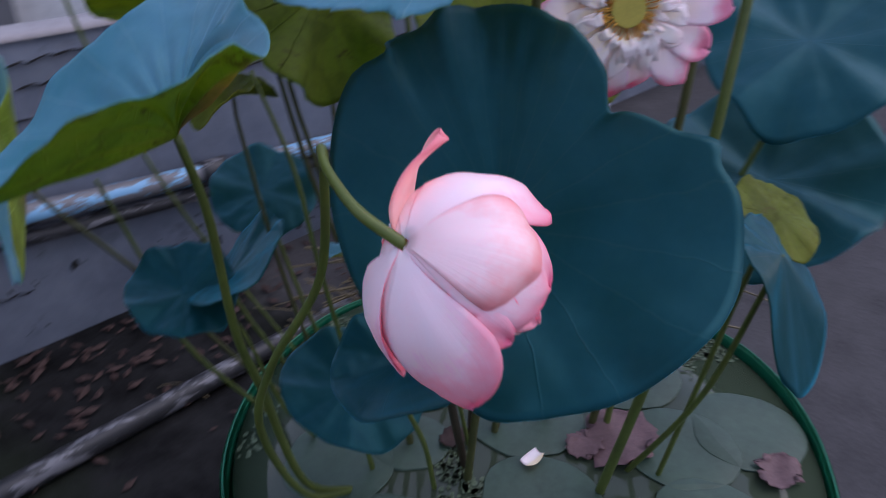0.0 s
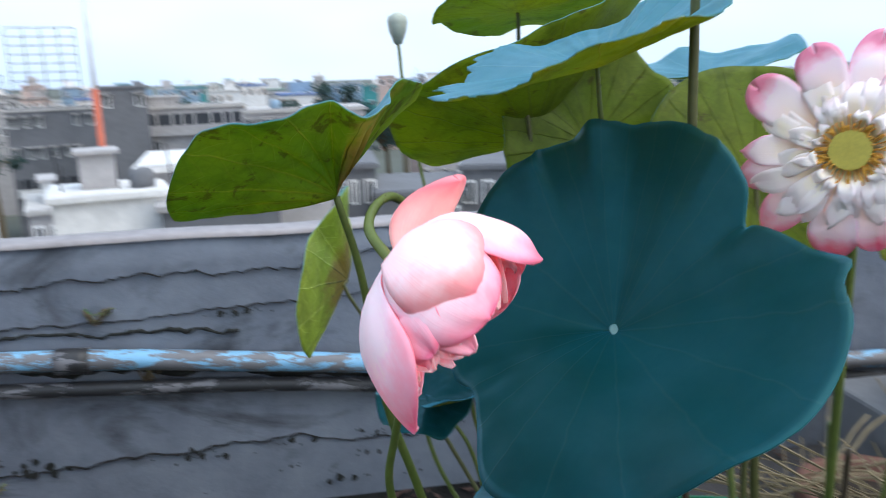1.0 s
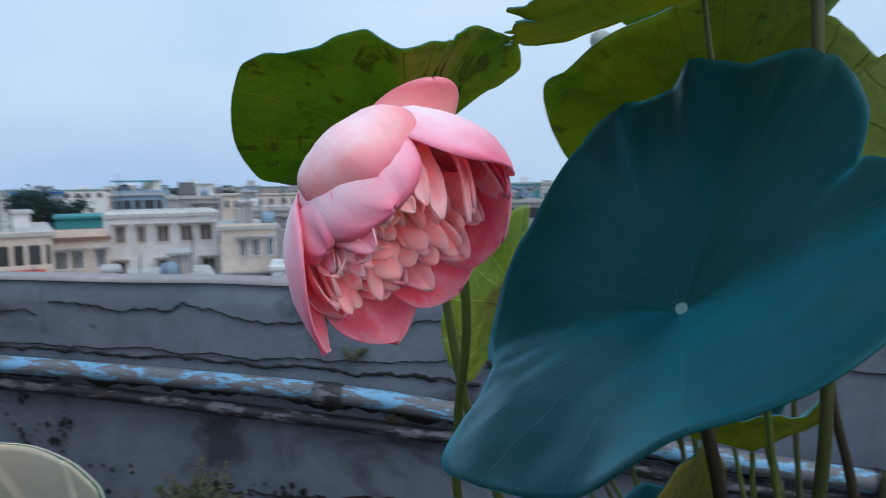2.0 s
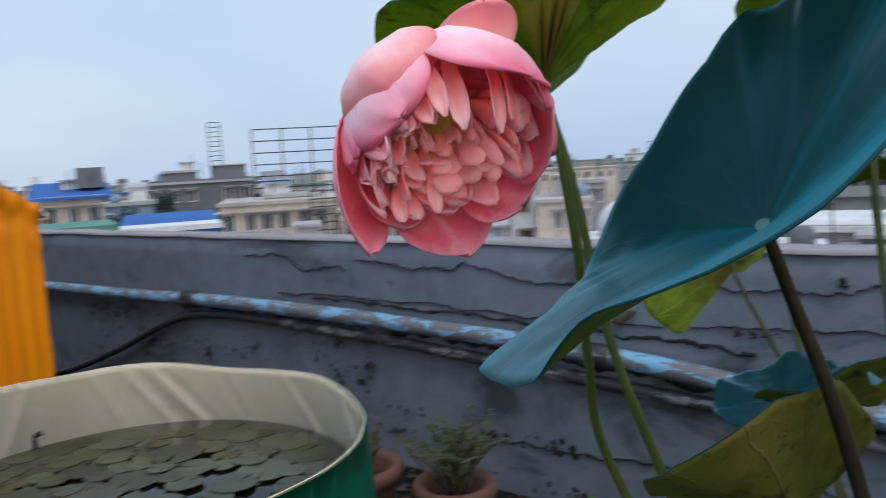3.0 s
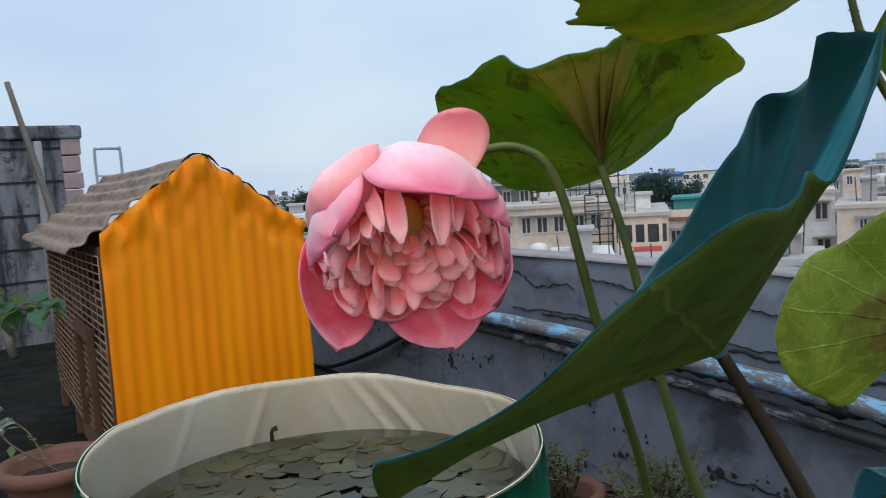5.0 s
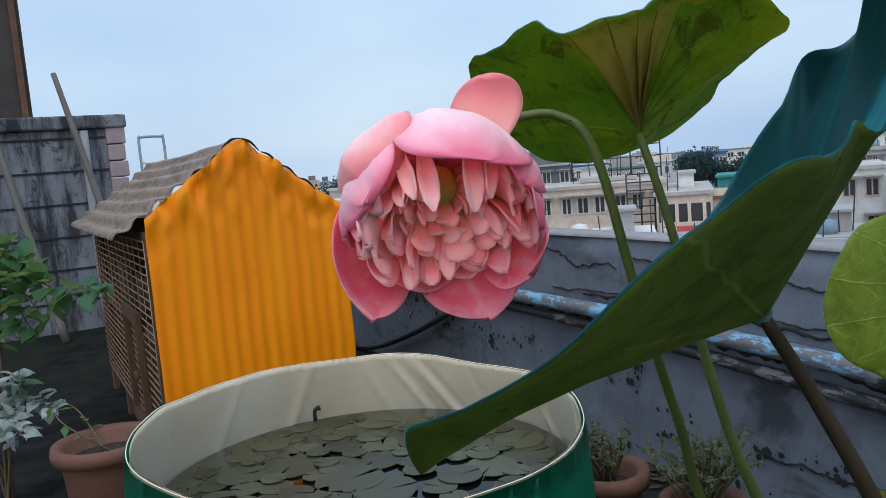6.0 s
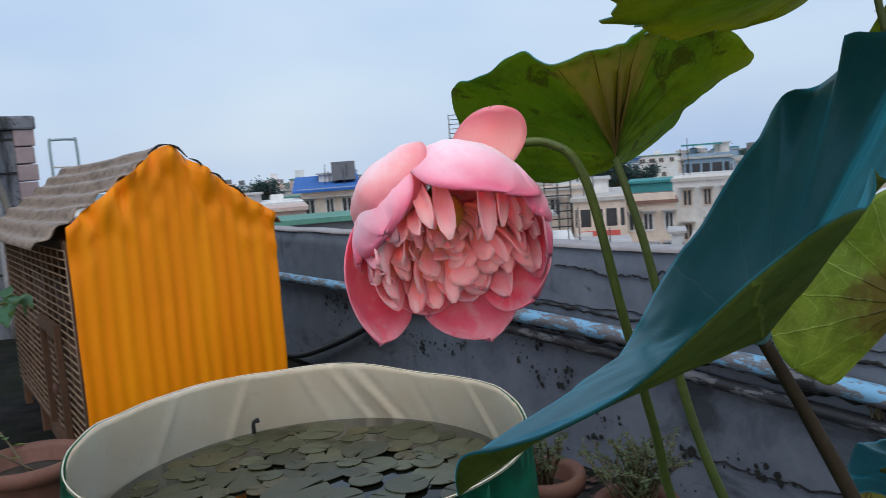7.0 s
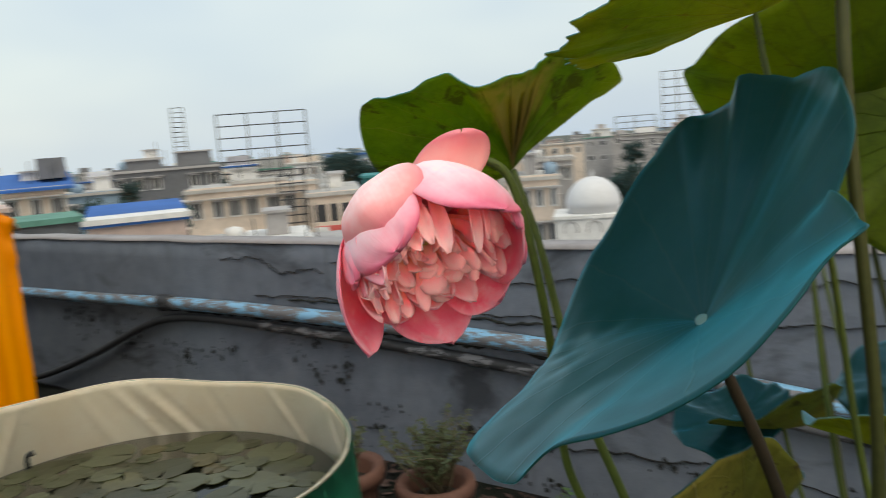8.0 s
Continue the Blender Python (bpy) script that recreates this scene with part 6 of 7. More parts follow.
bm = fresh()
tube(bm, [(TX + 0.02, 1.42, FLOOR), (TX + 0.02, 1.42, 0.5), (TX + 0.02, 1.42, 0.86), (TX + 0.02, 1.45, 0.89), (TX + 0.02, 1.6, 0.89), (TX + 0.02, 1.63, 0.86), (TX + 0.02, 1.63, 0.45)], 0.012, 60, 8)
part("bent_pipe", bm, plain("pale_blue_pipe", (0.32, 0.42, 0.47), 0.5, 0, 12, 0.25, 0.5), goose)
bm = fresh()
tube(bm, [(TX + 0.02, 1.42, 0.66), (TX + 0.02, 1.57, 0.655)], 0.010, 4, 8)
part("branch", bm, WHITE_PLASTIC, goose)

# white slatted crate on a low block on the far side of the lotus
bm = fresh()
box(bm, (1.40, 1.50, FLOOR), (1.98, 2.06, -0.404), 0.012)
solo("concrete_block", bm, CONCRETE, "rough grey concrete block standing by the parapet", "block", False)
crate = thing("slatted_crate", "white plastic slatted crate standing on a concrete block", "crate", "", (1.66, 1.75, -0.40))
for k in range(10):
    z = -0.375 + 0.030 * k
    for lo, hi in (((1.522, 1.606, z), (1.790, 1.616, z + 0.011)), ((1.506, 1.622, z), (1.516, 1.878, z + 0.011))):
        bm = fresh()
        box(bm, lo, hi, 0.002)
        part("slat", bm, WHITE_PLASTIC, crate, "", False)
for x, y in ((1.498, 1.598), (1.792, 1.598), (1.498, 1.880), (1.792, 1.880)):
    bm = fresh()
    box(bm, (x, y, -0.40), (x + 0.022, y + 0.022, -0.065), 0.004)
    part("corner_post", bm, WHITE_PLASTIC, crate, "", False)
bm = fresh()
box(bm, (1.524, 1.624, -0.398), (1.788, 1.876, -0.09))
part("inner_box", bm, plain("dark_blue_plastic", (0.10, 0.12, 0.18), 0.5, 0, 20, 0.3, 0.5), crate, "dark inside of the crate", False)


def straw_heap():
    rnd = random.Random(77)
    b = fresh()
    for _ in range(760):
        px, py = rnd.gauss(0, 0.20), rnd.gauss(0, 0.16)
        p = Vector((1.12 + px, 1.48 + py, FLOOR + 0.01 + rnd.random() * 0.46 * math.exp(-(px * px + py * py) / 0.05)))
        a, ln = rnd.uniform(0, 6.28), rnd.uniform(0.08, 0.42)
        d = Vector((math.cos(a), math.sin(a), rnd.gauss(0, 0.25))) * ln
        q = p + d
        q.z = max(q.z, FLOOR + 0.005)
        tube(b, [p, (p + q) / 2 + Vector((0, 0, rnd.uniform(0, 0.03))), q], rnd.uniform(0.0015, 0.004), 5, 4)
    return solo("dry_stalks", b, plain("straw", (0.19, 0.15, 0.085), 0.8, 0, 60, 0.4, 0.5), "heap of dry pale plant stalks on the floor", "straw", False, "stuff")


straw_heap()
pot("dark terracotta pot behind the lotus tub", (1.18, 1.55), 0.16, 0.30)

# ---------------------------------------------------------------- the town
GROUND = -15.0
bm = fresh()
bmesh.ops.create_grid(bm, x_segments=40, y_segments=40, size=2500, matrix=Matrix.Translation((0, 0, GROUND)))
solo("ground", bm, plain("town_ground", (0.10, 0.11, 0.09), 0.9, 0, 0.05, 0.4, 0), "hazy built-up ground reaching to the horizon", "ground", False, "structure")

EYE = Vector((0.3, 0.25, 0.42))


def paint(name, c, vary=0.3):
    return plain(name, c, 0.85, 0, 0.9, vary, 6.0, tuple(x * 0.45 for x in c))


P_WHITE, P_CREAM, P_PINK = paint("house_white", (0.82, 0.81, 0.80)), paint("house_cream", (0.80, 0.67, 0.57)), paint("house_pink", (0.62, 0.47, 0.42))
P_GREY, P_DARK, P_BLUE = paint("house_grey", (0.45, 0.43, 0.43)), paint("house_dark", (0.17, 0.175, 0.19)), paint("house_blue", (0.28, 0.40, 0.52))
P_TEAL, P_BROWN, P_TARP = paint("teal_sheet", (0.06, 0.30, 0.31)), paint("brown_tile", (0.24, 0.13, 0.10)), paint("blue_tarp", (0.03, 0.14, 0.45), 0.15)
P_GREEN, P_ROOF = paint("green_sheet", (0.12, 0.30, 0.24)), paint("flat_roof", (0.52, 0.50, 0.48))
# window glass, and the painted shade of open verandahs
P_PANE_SHADE = plain("dark_pane_shade", (0.055, 0.060, 0.070), 0.25, 0, 3, 0.3, 0)
P_STEEL = plain("dark_steel", (0.06, 0.06, 0.065), 0.6, 0.3, 5, 0.3, 0)
P_RED = plain("red_mast_paint", (0.55, 0.13, 0.07), 0.6, 0, 3, 0.3, 0)
P_SIGN = plain("lit_sign", (0.7, 0.12, 0.10), 0.5, 0, 3, 0.2, 0)


def place(az, dist):
    """World x, y in a direction (degrees to the left of the parapet's normal)."""
    return EYE.x - dist * math.sin(R(az)), EYE.y + dist * math.cos(R(az))


def height(el, dist):
    return EYE.z + dist * math.tan(R(el))


def building(label, az0, az1, dist, el, depth, wall, floors=0, cols=0, roof=None, parapet=0.5, name="house", base=GROUND, storey=3.0, shade=True, bands=False):
    """A house seen between two directions, its top at an elevation: walls, flat roof with parapet, windows by storey."""
    mid, wide = (az0 + az1) / 2, 2 * dist * math.tan(R(abs(az1 - az0) / 2))
    x, y = place(mid, dist)
    top = height(el, dist)
    m = Matrix.Translation((x, y, 0)) @ Matrix.Rotation(R(mid), 4, "Z")
    t = thing(name, label, "building", "", (x, y, base))

    def piece(kind, lo, hi, material, parent=t, lab="", bevel=0.0):
        b = fresh()
        box(b, lo, hi, bevel)
        bmesh.ops.transform(b, matrix=m, verts=b.verts)
        return part(kind, b, material, parent, lab, False)
    piece("wall", (-wide / 2, 0, base), (wide / 2, depth, top - parapet * 0.6), wall)
    piece("roof", (-wide / 2 - 0.15, -0.2, top - parapet * 0.6 + 0.004), (wide / 2 + 0.15, depth + 0.1, top - parapet * 0.6 + 0.2), roof or P_ROOF)
    if parapet > 0.3:
        piece("roof_parapet", (-wide / 2, 0, top - parapet * 0.6 + 0.204), (wide / 2, 0.2, top), wall)
    dice = random.Random(int(az0 * 100) + int(dist))
    flat = roof in (None, P_ROOF, P_GREY, P_WHITE)
    if flat and dist < 130 and name == "house":
        # roof clutter: stair head, tanks, rods
        u, g = dice.uniform(-0.35, 0.35) * wide, dice.uniform(0.10, 0.22) * wide
        if dice.random() < 0.6:
            hi = dice.uniform(0.5, 1.2)
            piece("stair_head", (u - g, depth * 0.4, top - parapet * 0.6 + 0.21), (u + g, depth * 0.8, top + hi), dice.choice((wall, P_WHITE, P_GREY)))
            piece("stair_head_roof", (u - g - 0.15, depth * 0.4 - 0.2, top + hi + 0.004), (u + g + 0.15, depth * 0.8 + 0.2, top + hi + 0.12), P_GREY)
        for _ in range(dice.randint(0, 2)):
            u = dice.uniform(-0.42, 0.42) * wide
            b = fresh()
            lathe(b, (u, depth * 0.3, 0), [(0.4, top - parapet * 0.6 + 0.21), (0.42, top + 0.35), (0.34, top + 0.55), (0.08, top + 0.62)], 12)
            bmesh.ops.transform(b, matrix=m, verts=b.verts)
            part("water_tank", b, dice.choice((P_DARK, P_WHITE, P_BLUE)), t, "round roof water tank")
        for _ in range(dice.randint(1, 4)):
            u, hi = dice.uniform(-0.47, 0.47) * wide, dice.uniform(0.8, 2.0)
            b = fresh()
            tube(b, [(u, depth * dice.uniform(0.05, 0.5), top - parapet * 0.6 + 0.2), (u + dice.uniform(-0.1, 0.1), depth * 0.2, top + hi)], 0.03, 3, 5)
            bmesh.ops.transform(b, matrix=m, verts=b.verts)
            part("roof_rod", b, P_STEEL, t)
    for f in range(floors):
        z1 = top - parapet * 0.6 - 0.55 - f * storey
        if bands:
            piece("ledge", (-wide / 2 - 0.25, -0.45, z1 - 2.2), (wide / 2 + 0.25, -0.004, z1 - 2.05), P_WHITE)
        if cols >= 4 and dist < 100 and dice.random() < 0.20:
            # open verandah: dark slab painted in for its shaded depth, low rail, thin piers
            span = wide * 0.46
            gap = piece("verandah_shade", (-span, -0.05, z1 - 1.35), (span, -0.004, z1 + 0.1), P_PANE_SHADE)
            piece("balustrade", (-span, -0.5, z1 - 1.6), (span, -0.42, z1 - 0.85), dice.choice((P_WHITE, P_CREAM, P_GREY)), gap)
            piece("balcony_slab", (-span - 0.1, -0.5, z1 - 1.75), (span + 0.1, -0.004, z1 - 1.61), P_GREY, gap)
            for c in range(cols):
                u = -span + 2 * span * (c + dice.uniform(0.2, 0.6)) / cols
                piece("pier", (u - 0.09, -0.4, z1 - 1.6), (u + 0.09, -0.054, z1 + 0.1), wall, gap)
            continue
        for c in range(cols):
            if dice.random() < 0.18:
                continue
            u = -wide / 2 + wide * (c + 0.5 + dice.uniform(-0.12, 0.12)) / cols
            w = min(0.46, wide / cols * 0.20) * dice.uniform(0.7, 1.3)
            win = piece("window", (u - w - 0.1, -0.06, z1 - 1.0), (u + w + 0.1, -0.004, z1 + 0.08), P_WHITE if wall is not P_WHITE else P_CREAM)
            piece("pane", (u - w, -0.09, z1 - 0.9), (u - 0.04, -0.064, z1 - 0.02), P_PANE_SHADE, win)
            piece("pane", (u + 0.04, -0.09, z1 - 0.9), (u + w, -0.064, z1 - 0.02), P_PANE_SHADE, win)
            if shade:
                piece("sunshade", (u - w - 0.25, -0.55, z1 + 0.12), (u + w + 0.25, -0.004, z1 + 0.2), P_GREY, win)
    return t, m, wide, top


def on_roof(b_info, kind, lo, hi, material, lab=""):
    t, m, wide, top = b_info
    b = fresh()
    box(b, lo, hi, 0.0)
    bmesh.ops.transform(b, matrix=m @ Matrix.Translation((0, 0, top)), verts=b.verts)
    return part(kind, b, material, t, lab, False)


def gable_roof(b_info, rise, over, material, lab):
    t, m, wide, top = b_info
    b = fresh()
    w, d = wide / 2 + over, 6.0
    vs = [b.verts.new(v) for v in ((-w, -over, 0), (w, -over, 0), (w, d, rise), (-w, d, rise), (-w, -over, -0.15), (w, -over, -0.15), (w, d, rise - 0.15), (-w, d, rise - 0.15))]
    for q in ((0, 1, 2, 3), (7, 6, 5, 4), (4, 5, 1, 0), (5, 6, 2, 1), (6, 7, 3, 2), (7, 4, 0, 3)):
        b.faces.new([vs[k] for k in q])
    bmesh.ops.transform(b, matrix=m @ Matrix.Translation((0, 0, top)), verts=b.verts)
    return part("sheet_roof", b, material, t, lab, False)


# towards the coop
h = building("house with blue sheet roof and water tank", 61.3, 65.2, 52, -1.0, 7, P_CREAM, 2, 3, P_ROOF, 0.2, storey=1.6)
gable_roof(h, 0.9, 0.5, P_TARP, "blue corrugated sheet roof")
on_roof(h, "water_tank", (0.4, 1.5, 0.5), (2.0, 3.5, 1.75), P_DARK, "black roof water tank")
h = building("low teal walled building with white tank", 65.2, 69.5, 48, -1.8, 8, P_TEAL, 1, 4, P_WHITE, 0.2)
on_roof(h, "water_tank", (0.0, 1.0, 0.0), (0.8, 1.8, 0.55), P_WHITE, "white roof water tank")
building("small pink roofed shed", 64.9, 67.8, 40, -2.2, 5, P_PINK, 0, 0, P_PINK, 0.2, "shed")
h = building("long shed with green sheet roof", 60.8, 69.0, 30, -3.2, 4, P_DARK, 0, 0, P_GREEN, 0.2, "shed")
building("dark grey apartment block with balconies", 51.3, 58.4, 70, -0.25, 10, P_DARK, 3, 6, P_GREY, 0.6, bands=True, storey=2.4)
h = building("small roof room on the dark block", 55.1, 57.4, 72, 0.35, 4, P_DARK, 0, 0, P_GREY, 0.2)
h = building("shed with bright blue sheet roof", 54.0, 60.4, 30, -3.7, 3.5, P_PINK, 0, 0, P_WHITE, 0.1, "shed")
gable_roof(h, 0.38, 0.15, P_TARP, "bright blue sheet roof")
building("cream apartment house with flat roof", 44.6, 53.8, 48, -2.0, 9, P_CREAM, 3, 7, P_ROOF, 0.5, bands=True, storey=2.2)
h = building("pink stair head on the cream house", 46.8, 50.6, 49, -1.7, 4, P_PINK, 1, 3, P_ROOF, 0.3, base=-6.0)
building("long cream house with striped ledges", 41.6, 45.4, 44, -3.0, 12, P_CREAM, 3, 4, P_ROOF, 0.4, bands=True, storey=1.5, shade=False)
building("beige house with brown tiled roof edge", 38.2, 41.8, 46, -3.0, 9, P_CREAM, 2, 3, P_BROWN, 1.0, storey=1.8)
building("teal sheet covered roof terrace", 38.4, 41.3, 66, -2.1, 6, P_TEAL, 0, 0, P_TEAL, 0.3)
building("white three storey apartment house", 31.0, 38.3, 50, -1.9, 10, P_WHITE, 4, 5, P_ROOF, 0.6, storey=2.1)
h = building("pale blue tower house with roof terrace", 34.5, 37.6, 80, -0.45, 8, P_BLUE, 3, 4, P_ROOF, 0.8, storey=2.6)
on_roof(h, "roof_canopy", (-2.4, 0.5, 0.8), (1.5, 4, 0.95), P_TEAL, "flat terrace canopy")
h = building("grey block with a dark water tank", 30.6, 34.2, 78, -0.9, 9, P_GREY, 3, 5, P_ROOF, 0.5)
on_roof(h, "water_tank", (-1.5, 1, 0.1), (0.0, 2.5, 1.3), P_DARK, "black roof water tank")
building("grey town house with stepped front", 25.9, 29.5, 62, -1.8, 8, P_GREY, 3, 4, P_ROOF, 0.5, storey=2.2)
building("cream town house beside the domed hall", 27.0, 30.9, 45, -3.0, 8, P_CREAM, 3, 4, P_ROOF, 0.5, storey=2.0)
building("dark grey apartment block", 14.9, 20.2, 85, -1.4, 9, P_DARK, 3, 7, P_ROOF, 0.6)
h = building("dark roof room above the block", 11.6, 14.8, 70, -0.2, 6, P_DARK, 1, 3, P_DARK, 0.3)
building("grey concrete apartment block", 5.2, 12.5, 72, -1.6, 9, P_GREY, 4, 8, P_ROOF, 0.5, storey=2.2)
building("grey apartment block with dark windows", -3.2, 5.3, 62, -2.1, 9, P_GREY, 4, 8, P_ROOF, 0.5, storey=2.2)
building("low house with white flat roof", -0.2, 13.2, 30, -5.6, 7, P_GREY, 1, 6, P_WHITE, 0.4)
building("white walled roof room on a terrace", 11.5, 18.8, 27, -7.1, 3.5, P_WHITE, 0, 0, P_WHITE, 0.4)
building("dark terrace below the white roof room", 3.8, 12.0, 26, -8.4, 4, P_DARK, 0, 0, P_GREY, 0.3)
building("far grey tower house with blue roof", -10.2, -7.4, 95, -1.1, 8, P_GREY, 4, 4, P_TARP, 0.4)
building("white round cornered building", -13.8, -9.9, 70, -1.8, 8, P_WHITE, 3, 4, P_ROOF, 0.5)
building("grey flat roofed apartment house", -20.5, -14.0, 60, -2.2, 8, P_GREY, 4, 6, P_ROOF, 0.5)
building("cream flat roofed apartment house", -31, -21, 50, -3.2, 8, P_CREAM, 3, 6, P_ROOF, 0.5)
building("white apartment house across the street", -47, -32, 40, -1.5, 8, P_WHITE, 3, 6, P_ROOF, 0.5)

# rows of further houses, each one its own thing
rnd = random.Random(99)
paints = (P_WHITE, P_CREAM, P_GREY, P_PINK, P_BLUE, P_GREY, P_WHITE, P_TEAL)
az = -48.0
while az < 84:
    w = rnd.uniform(1.5, 3.6)
    d = rnd.uniform(100, 190)
    h = building("distant flat roofed town house", az, az + w, d, rnd.uniform(-1.1, -0.25), 10, rnd.choice(paints), 2, 4, rnd.choice((P_ROOF, P_ROOF, P_GREEN, P_TARP)), 0.5, shade=False)
    if rnd.random() < 0.4:
        on_roof(h, "stair_head", (-1.5, 2, -0.3), (1.5, 5, rnd.uniform(0.6, 1.4)), rnd.choice(paints))
    az += w * rnd.uniform(0.75, 1.05)
az = 58.0
while az < 84:
    w = rnd.uniform(2.5, 4.5)
    building("town house with low roof", az, az + w, rnd.uniform(60, 95), rnd.uniform(-2.0, -1.0), 8, rnd.choice(paints), 2, 4, rnd.choice((P_ROOF, P_TEAL, P_GREEN)), 0.4, shade=False)
    az += w * 0.95
az = -30.0
while az < 60:
    w = rnd.uniform(4, 7)
    far, el = rnd.uniform(32, 40), rnd.uniform(-8.5, -6.0) - (4.0 if 19 < az + w / 2 < 29 else 0.0)
    wall_paint, roof_paint = rnd.choice(paints), rnd.choice((P_ROOF, P_GREY, P_WHITE))
    if -20 < az < 8:
        # terraces just across the lane, dark grey on walls and roofs
        wall_paint, roof_paint = P_DARK, P_DARK
    building("low house between the taller ones", az, az + w, far, el, 6, wall_paint, 1, 4, roof_paint, 0.4, shade=False)
    az += w


# narrow far houses that break up the skyline
az = -46.0
while az < 84:
    w = rnd.uniform(0.5, 1.5)
    h = building("far town house under haze", az, az + w, rnd.uniform(150, 260), rnd.uniform(-0.55, 0.05), 9, rnd.choice((P_GREY, P_BLUE, P_WHITE, P_GREY, P_PINK)), 1, 2, rnd.choice((P_ROOF, P_GREY, P_TEAL)), 0.5, shade=False)
    if rnd.random() < 0.5:
        on_roof(h, "stair_head", (-0.9, 2, -0.3), (0.9, 5, rnd.uniform(0.6, 1.6)), rnd.choice((P_GREY, P_DARK, P_WHITE)))
    az += w * rnd.uniform(1.0, 2.0)


def frame_tower(label, az0, az1, dist, el0, el1, posts, rails, r=0.06, name="billboard_frame", depth=0.0, braces=True):
    t = thing(name, label, "frame", "", (*place((az0 + az1) / 2, dist), height(el0, dist)))
    z0, z1 = height(el0, dist), height(el1, dist)
    ends = [Vector((*place(az0 + (az1 - az0) * k / (posts - 1), dist), 0)) for k in range(posts)]
    for p in ends:
        b = fresh()
        tube(b, [(p.x, p.y, z0), (p.x, p.y, z1)], r, 2, 6)
        part("post", b, P_STEEL, t)
        if depth:
            q = p + (p - EYE).normalized() * depth
            b = fresh()
            tube(b, [(q.x, q.y, z0), (q.x, q.y, z1)], r, 2, 6)
            part("post", b, P_STEEL, t)
            if braces:
                for k in range(rails):
                    b = fresh()
                    za, zb = z0 + (z1 - z0) * k / rails, z0 + (z1 - z0) * (k + 1) / rails
                    tube(b, [(p.x, p.y, za), (q.x, q.y, zb)], r * 0.6, 2, 5)
                    part("brace", b, P_STEEL, t)
    for k in range(rails + 1):
        z = z0 + (z1 - z0) * k / rails
        b = fresh()
        tube(b, [(ends[0].x, ends[0].y, z), (ends[-1].x, ends[-1].y, z)], r * 0.8, 2, 6)
        part("rail", b, P_STEEL, t)
    return t, z1


frame_tower("empty steel billboard frame on a roof", 45.0, 51.2, 58, -2.0, 3.0, 4, 6, 0.05, depth=0.8)
frame_tower("empty steel billboard frame far off", 15.5, 19.5, 95, -1.4, 3.55, 5, 9, 0.06, depth=0.8)
frame_tower("low steel frame on a roof", 20.0, 22.8, 95, -1.0, 0.7, 3, 4, 0.05)
frame_tower("steel lattice scaffold tower", 45.5, 47.4, 45, -5.6, -1.6, 3, 7, 0.045, "scaffold_tower", 1.2)
frame_tower("tall lattice telephone mast", 53.3, 54.1, 150, -1.0, 3.65, 2, 14, 0.09, "lattice_mast", 1.6)
x, y = place(15.0, 40)
mast = thing("radio_mast", "thin mast painted red below and white above", "mast", "", (x, y, GROUND))
bm = fresh()
tube(bm, [(x, y, GROUND), (x, y, height(-0.3, 40))], 0.16, 3, 8)
part("lower_shaft", bm, P_RED, mast, "red painted lower part")
bm = fresh()
tube(bm, [(x, y, height(-0.3, 40)), (x, y, height(8.5, 40))], [0.12, 0.05], 3, 8)
part("upper_shaft", bm, P_WHITE, mast, "white painted upper part")

# domed hall
x, y = place(24.6, 42)
hall = thing("domed_hall", "white domed hall with a small finial", "building", "", (x, y, GROUND))
m = Matrix.Translation((x, y, 0)) @ Matrix.Rotation(R(24.6), 4, "Z")
zb = height(-5.9, 42)
for kind, lo, hi in (("wall", (-2.0, -1.6, GROUND), (2.0, 2.4, zb - 0.2)), ("cornice", (-2.1, -1.7, zb - 0.196), (2.1, 2.5, zb))):
    bm = fresh()
    box(bm, lo, hi, 0.02)
    bmesh.ops.transform(bm, matrix=m, verts=bm.verts)
    part(kind, bm, P_WHITE, hall, "", False)
bm = fresh()
rr, zt = 1.45, height(-3.35, 42)
prof = [(0.0001, zb), (rr * 0.92, zb + 0.002), (rr * 0.94, zb + 0.3)]
for k in range(9):
    a = k / 8 * math.pi / 2
    prof.append((max(rr * math.cos(a) * (1.0 + 0.03 * math.sin(2 * a)), 0.05 if k == 8 else 0.0001), zb + 0.3 + (zt - zb - 0.3) * math.sin(a)))
prof += [(0.09, zt + 0.12), (0.04, zt + 0.25), (0.0001, zt + 0.42)]
lathe(bm, (x, y, 0), prof, 28)
part("dome", bm, plain("whitewash", (0.68, 0.68, 0.70), 0.7, 0, 1.5, 0.15, 3.0), hall, "whitewashed dome")
for u in (-1.2, 0.0, 1.2):
    bm = fresh()
    tube(bm, [(u - 0.35, -1.62, zb - 0.9), (u - 0.3, -1.62, zb - 0.5), (u, -1.62, zb - 0.32), (u + 0.3, -1.62, zb - 0.5), (u + 0.35, -1.62, zb - 0.9)], 0.04, 14, 6)
    bmesh.ops.transform(bm, matrix=m, verts=bm.verts)
    part("arch", bm, P_GREY, hall)

# shop sign
x, y = place(43.6, 42)
sign = thing("shop_sign", "small lit red and white shop sign on a low roof", "sign", "", (x, y, height(-6.0, 42)))
m = Matrix.Translation((x, y, height(-5.75, 42))) @ Matrix.Rotation(R(43.6), 4, "Z")
for kind, lo, hi, ml in (("board", (-1.1, 0, -0.35), (1.1, 0.1, 0.2), P_SIGN), ("lamp_panel", (-1.15, -0.05, -0.22), (-0.35, -0.004, 0.16), P_WHITE)):
    bm = fresh()
    box(bm, lo, hi)
    bmesh.ops.transform(bm, matrix=m, verts=bm.verts)
    part(kind, bm, ml, sign, "", False)


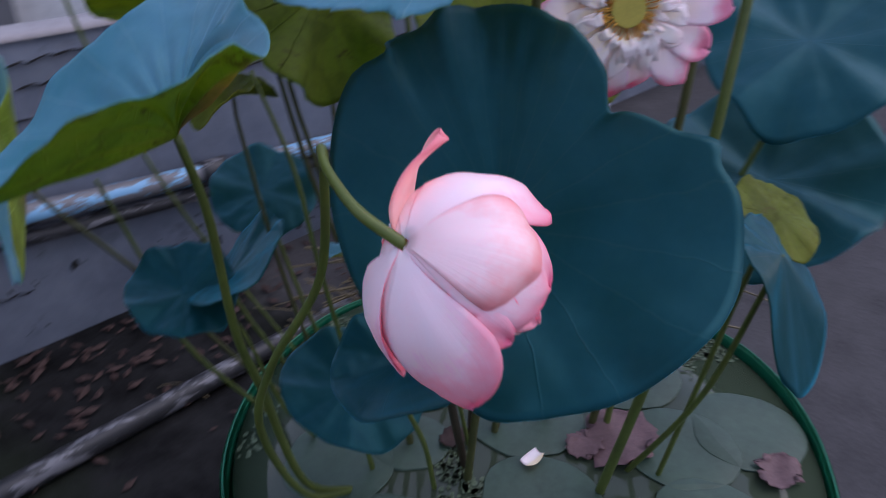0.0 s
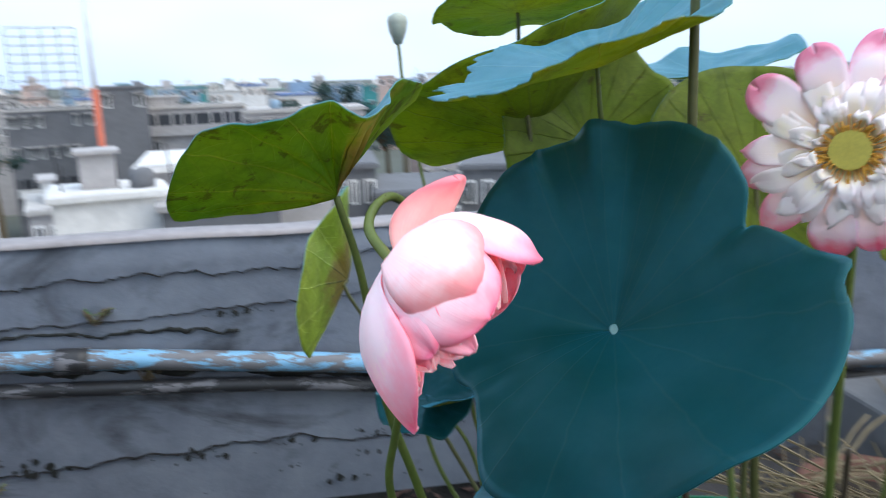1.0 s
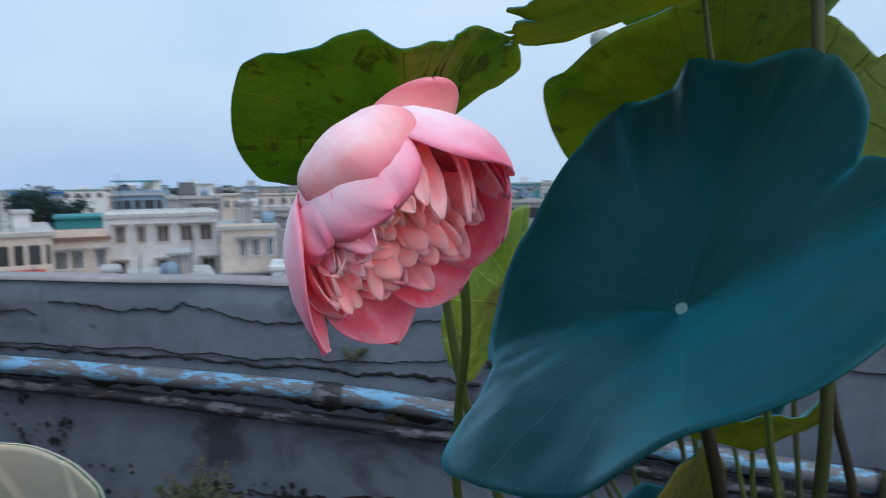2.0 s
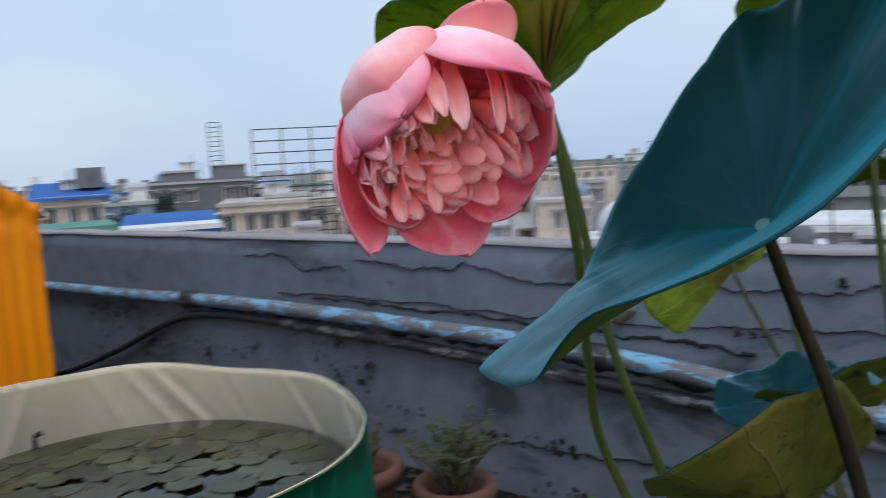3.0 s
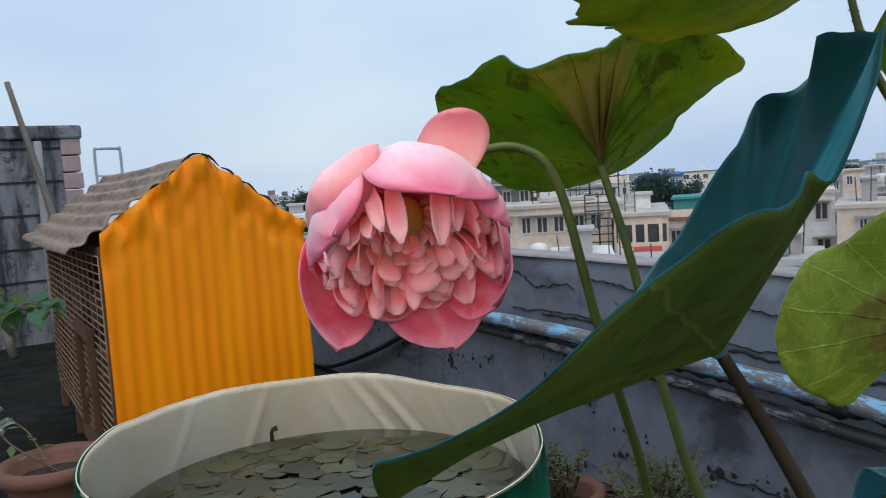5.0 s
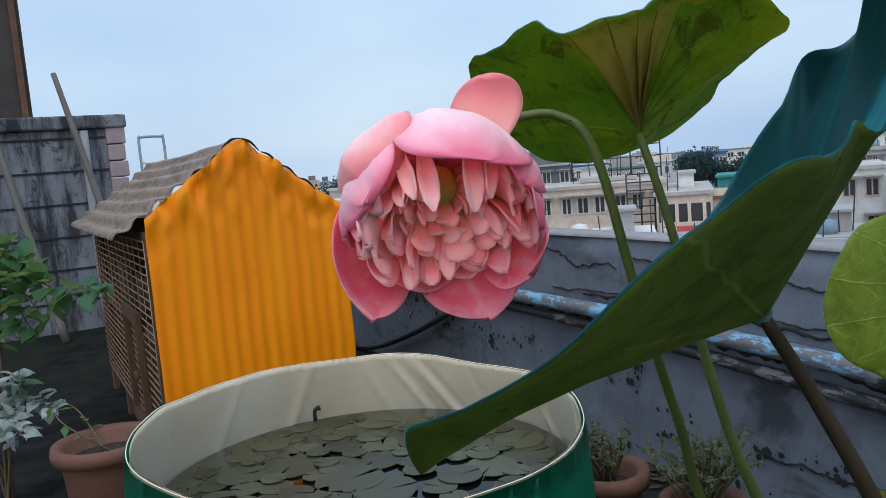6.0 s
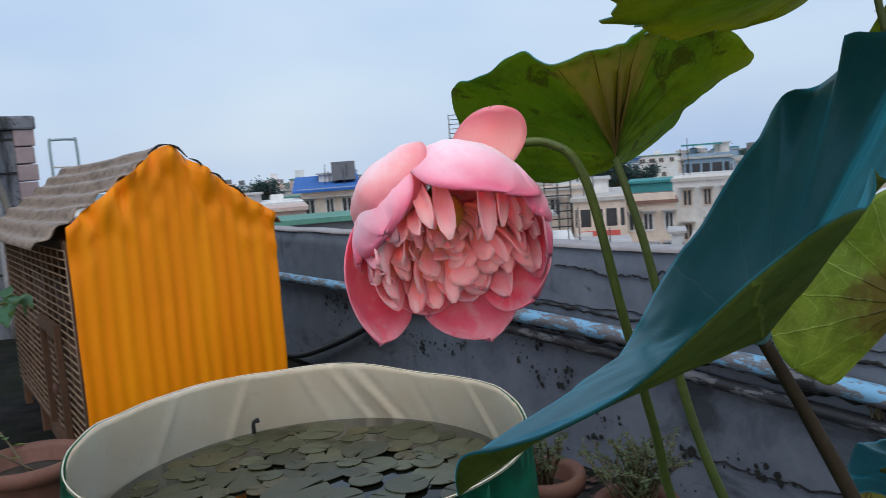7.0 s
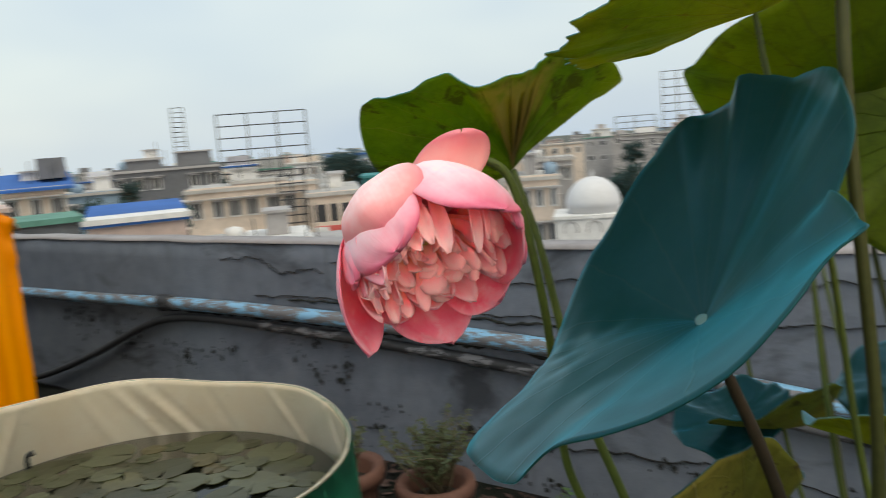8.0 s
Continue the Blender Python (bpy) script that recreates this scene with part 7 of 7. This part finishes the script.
# bluish grey leaf colour: distance haze is mixed into the green
HAZED_LEAF = leafy("hazed_tree_leaf", (0.030, 0.048, 0.046), (0.044, 0.064, 0.060), (0.02, 0.03, 0.02), 0.7, 0, (0.1, 0.1, 0.1), None, 0.1)


def tree(label, az, dist, el, spread, seed, base=GROUND, low=0.35):
    rnd = random.Random(seed)
    x, y = place(az, dist)
    top = height(el, dist)
    t = thing("tree", label, "tree", "", (x, y, base))
    b = fresh()
    tube(b, [(x, y, base), (x + 0.2, y, base + (top - base) * 0.5), (x, y + 0.2, top - spread * 0.5)], [0.35, 0.25, 0.06], 10, 7, 0.1)
    f = fresh()
    centres = []
    for _ in range(16):
        a, q = rnd.uniform(0, 6.28), spread * math.sqrt(rnd.random()) * 0.8
        c = Vector((x + q * math.cos(a), y + q * math.sin(a), top - spread * rnd.uniform(0.15, 1.3)))
        centres.append(c)
        tube(b, [(x, y, top - spread * 1.6), tuple((Vector((x, y, top - spread)) + c) / 2), tuple(c)], [0.14, 0.08, 0.02], 6, 5)
    for c in centres:
        s = spread * rnd.uniform(0.22, 0.42)
        for _ in range(120):
            p = c + Vector((rnd.gauss(0, 0.5), rnd.gauss(0, 0.5), rnd.gauss(0, 0.4))) * s
            u = Vector((rnd.gauss(0, 1), rnd.gauss(0, 1), rnd.gauss(0, 1))).normalized() * spread * 0.07
            v = u.cross(Vector((rnd.gauss(0, 1), rnd.gauss(0, 1), rnd.gauss(0, 1)))).normalized() * spread * 0.04
            f.faces.new([f.verts.new(p - u), f.verts.new(p + v), f.verts.new(p + u), f.verts.new(p - v)])
    part("trunk", b, TWIG, t)
    tagged(part("crown", f, HAZED_LEAF, t, "dark green leafy crown", False), kind="stuff")


tree("round dark green tree among the houses", 42.5, 75, -0.35, 2.2, 1)
tree("dark green tree behind the houses", -1.1, 80, -0.6, 2.4, 2)
tree("dark green tree behind the houses", -4.6, 70, -2.0, 2.6, 3)
tree("spreading green tree above the low sheds", 56.0, 40, -2.6, 2.2, 4)
tree("spreading green tree above the low sheds", 59.0, 42, -2.3, 2.0, 5)
tree("dark green tree beside the domed hall", 21.6, 55, -2.6, 2.0, 6)
tree("dark green tree far off", 33.5, 120, -0.3, 3.5, 7)
tree("green tree far off", 69.0, 130, -0.5, 3.5, 8)
rnd = random.Random(404)
for k, az in enumerate((-38, -26, -16.5, -6.0, 2.5, 8.6, 22.0, 29.8, 36.5, 40.2, 43.2, 52.0, 57.6, 62.8, 67.4)):
    d = rnd.uniform(58, 120)
    tree("dark green tree between the town houses", az + rnd.uniform(-0.6, 0.6), d, rnd.uniform(-1.2, 0.1) - (0.6 if d < 75 else 0.0), d * rnd.uniform(0.016, 0.030), 500 + k)
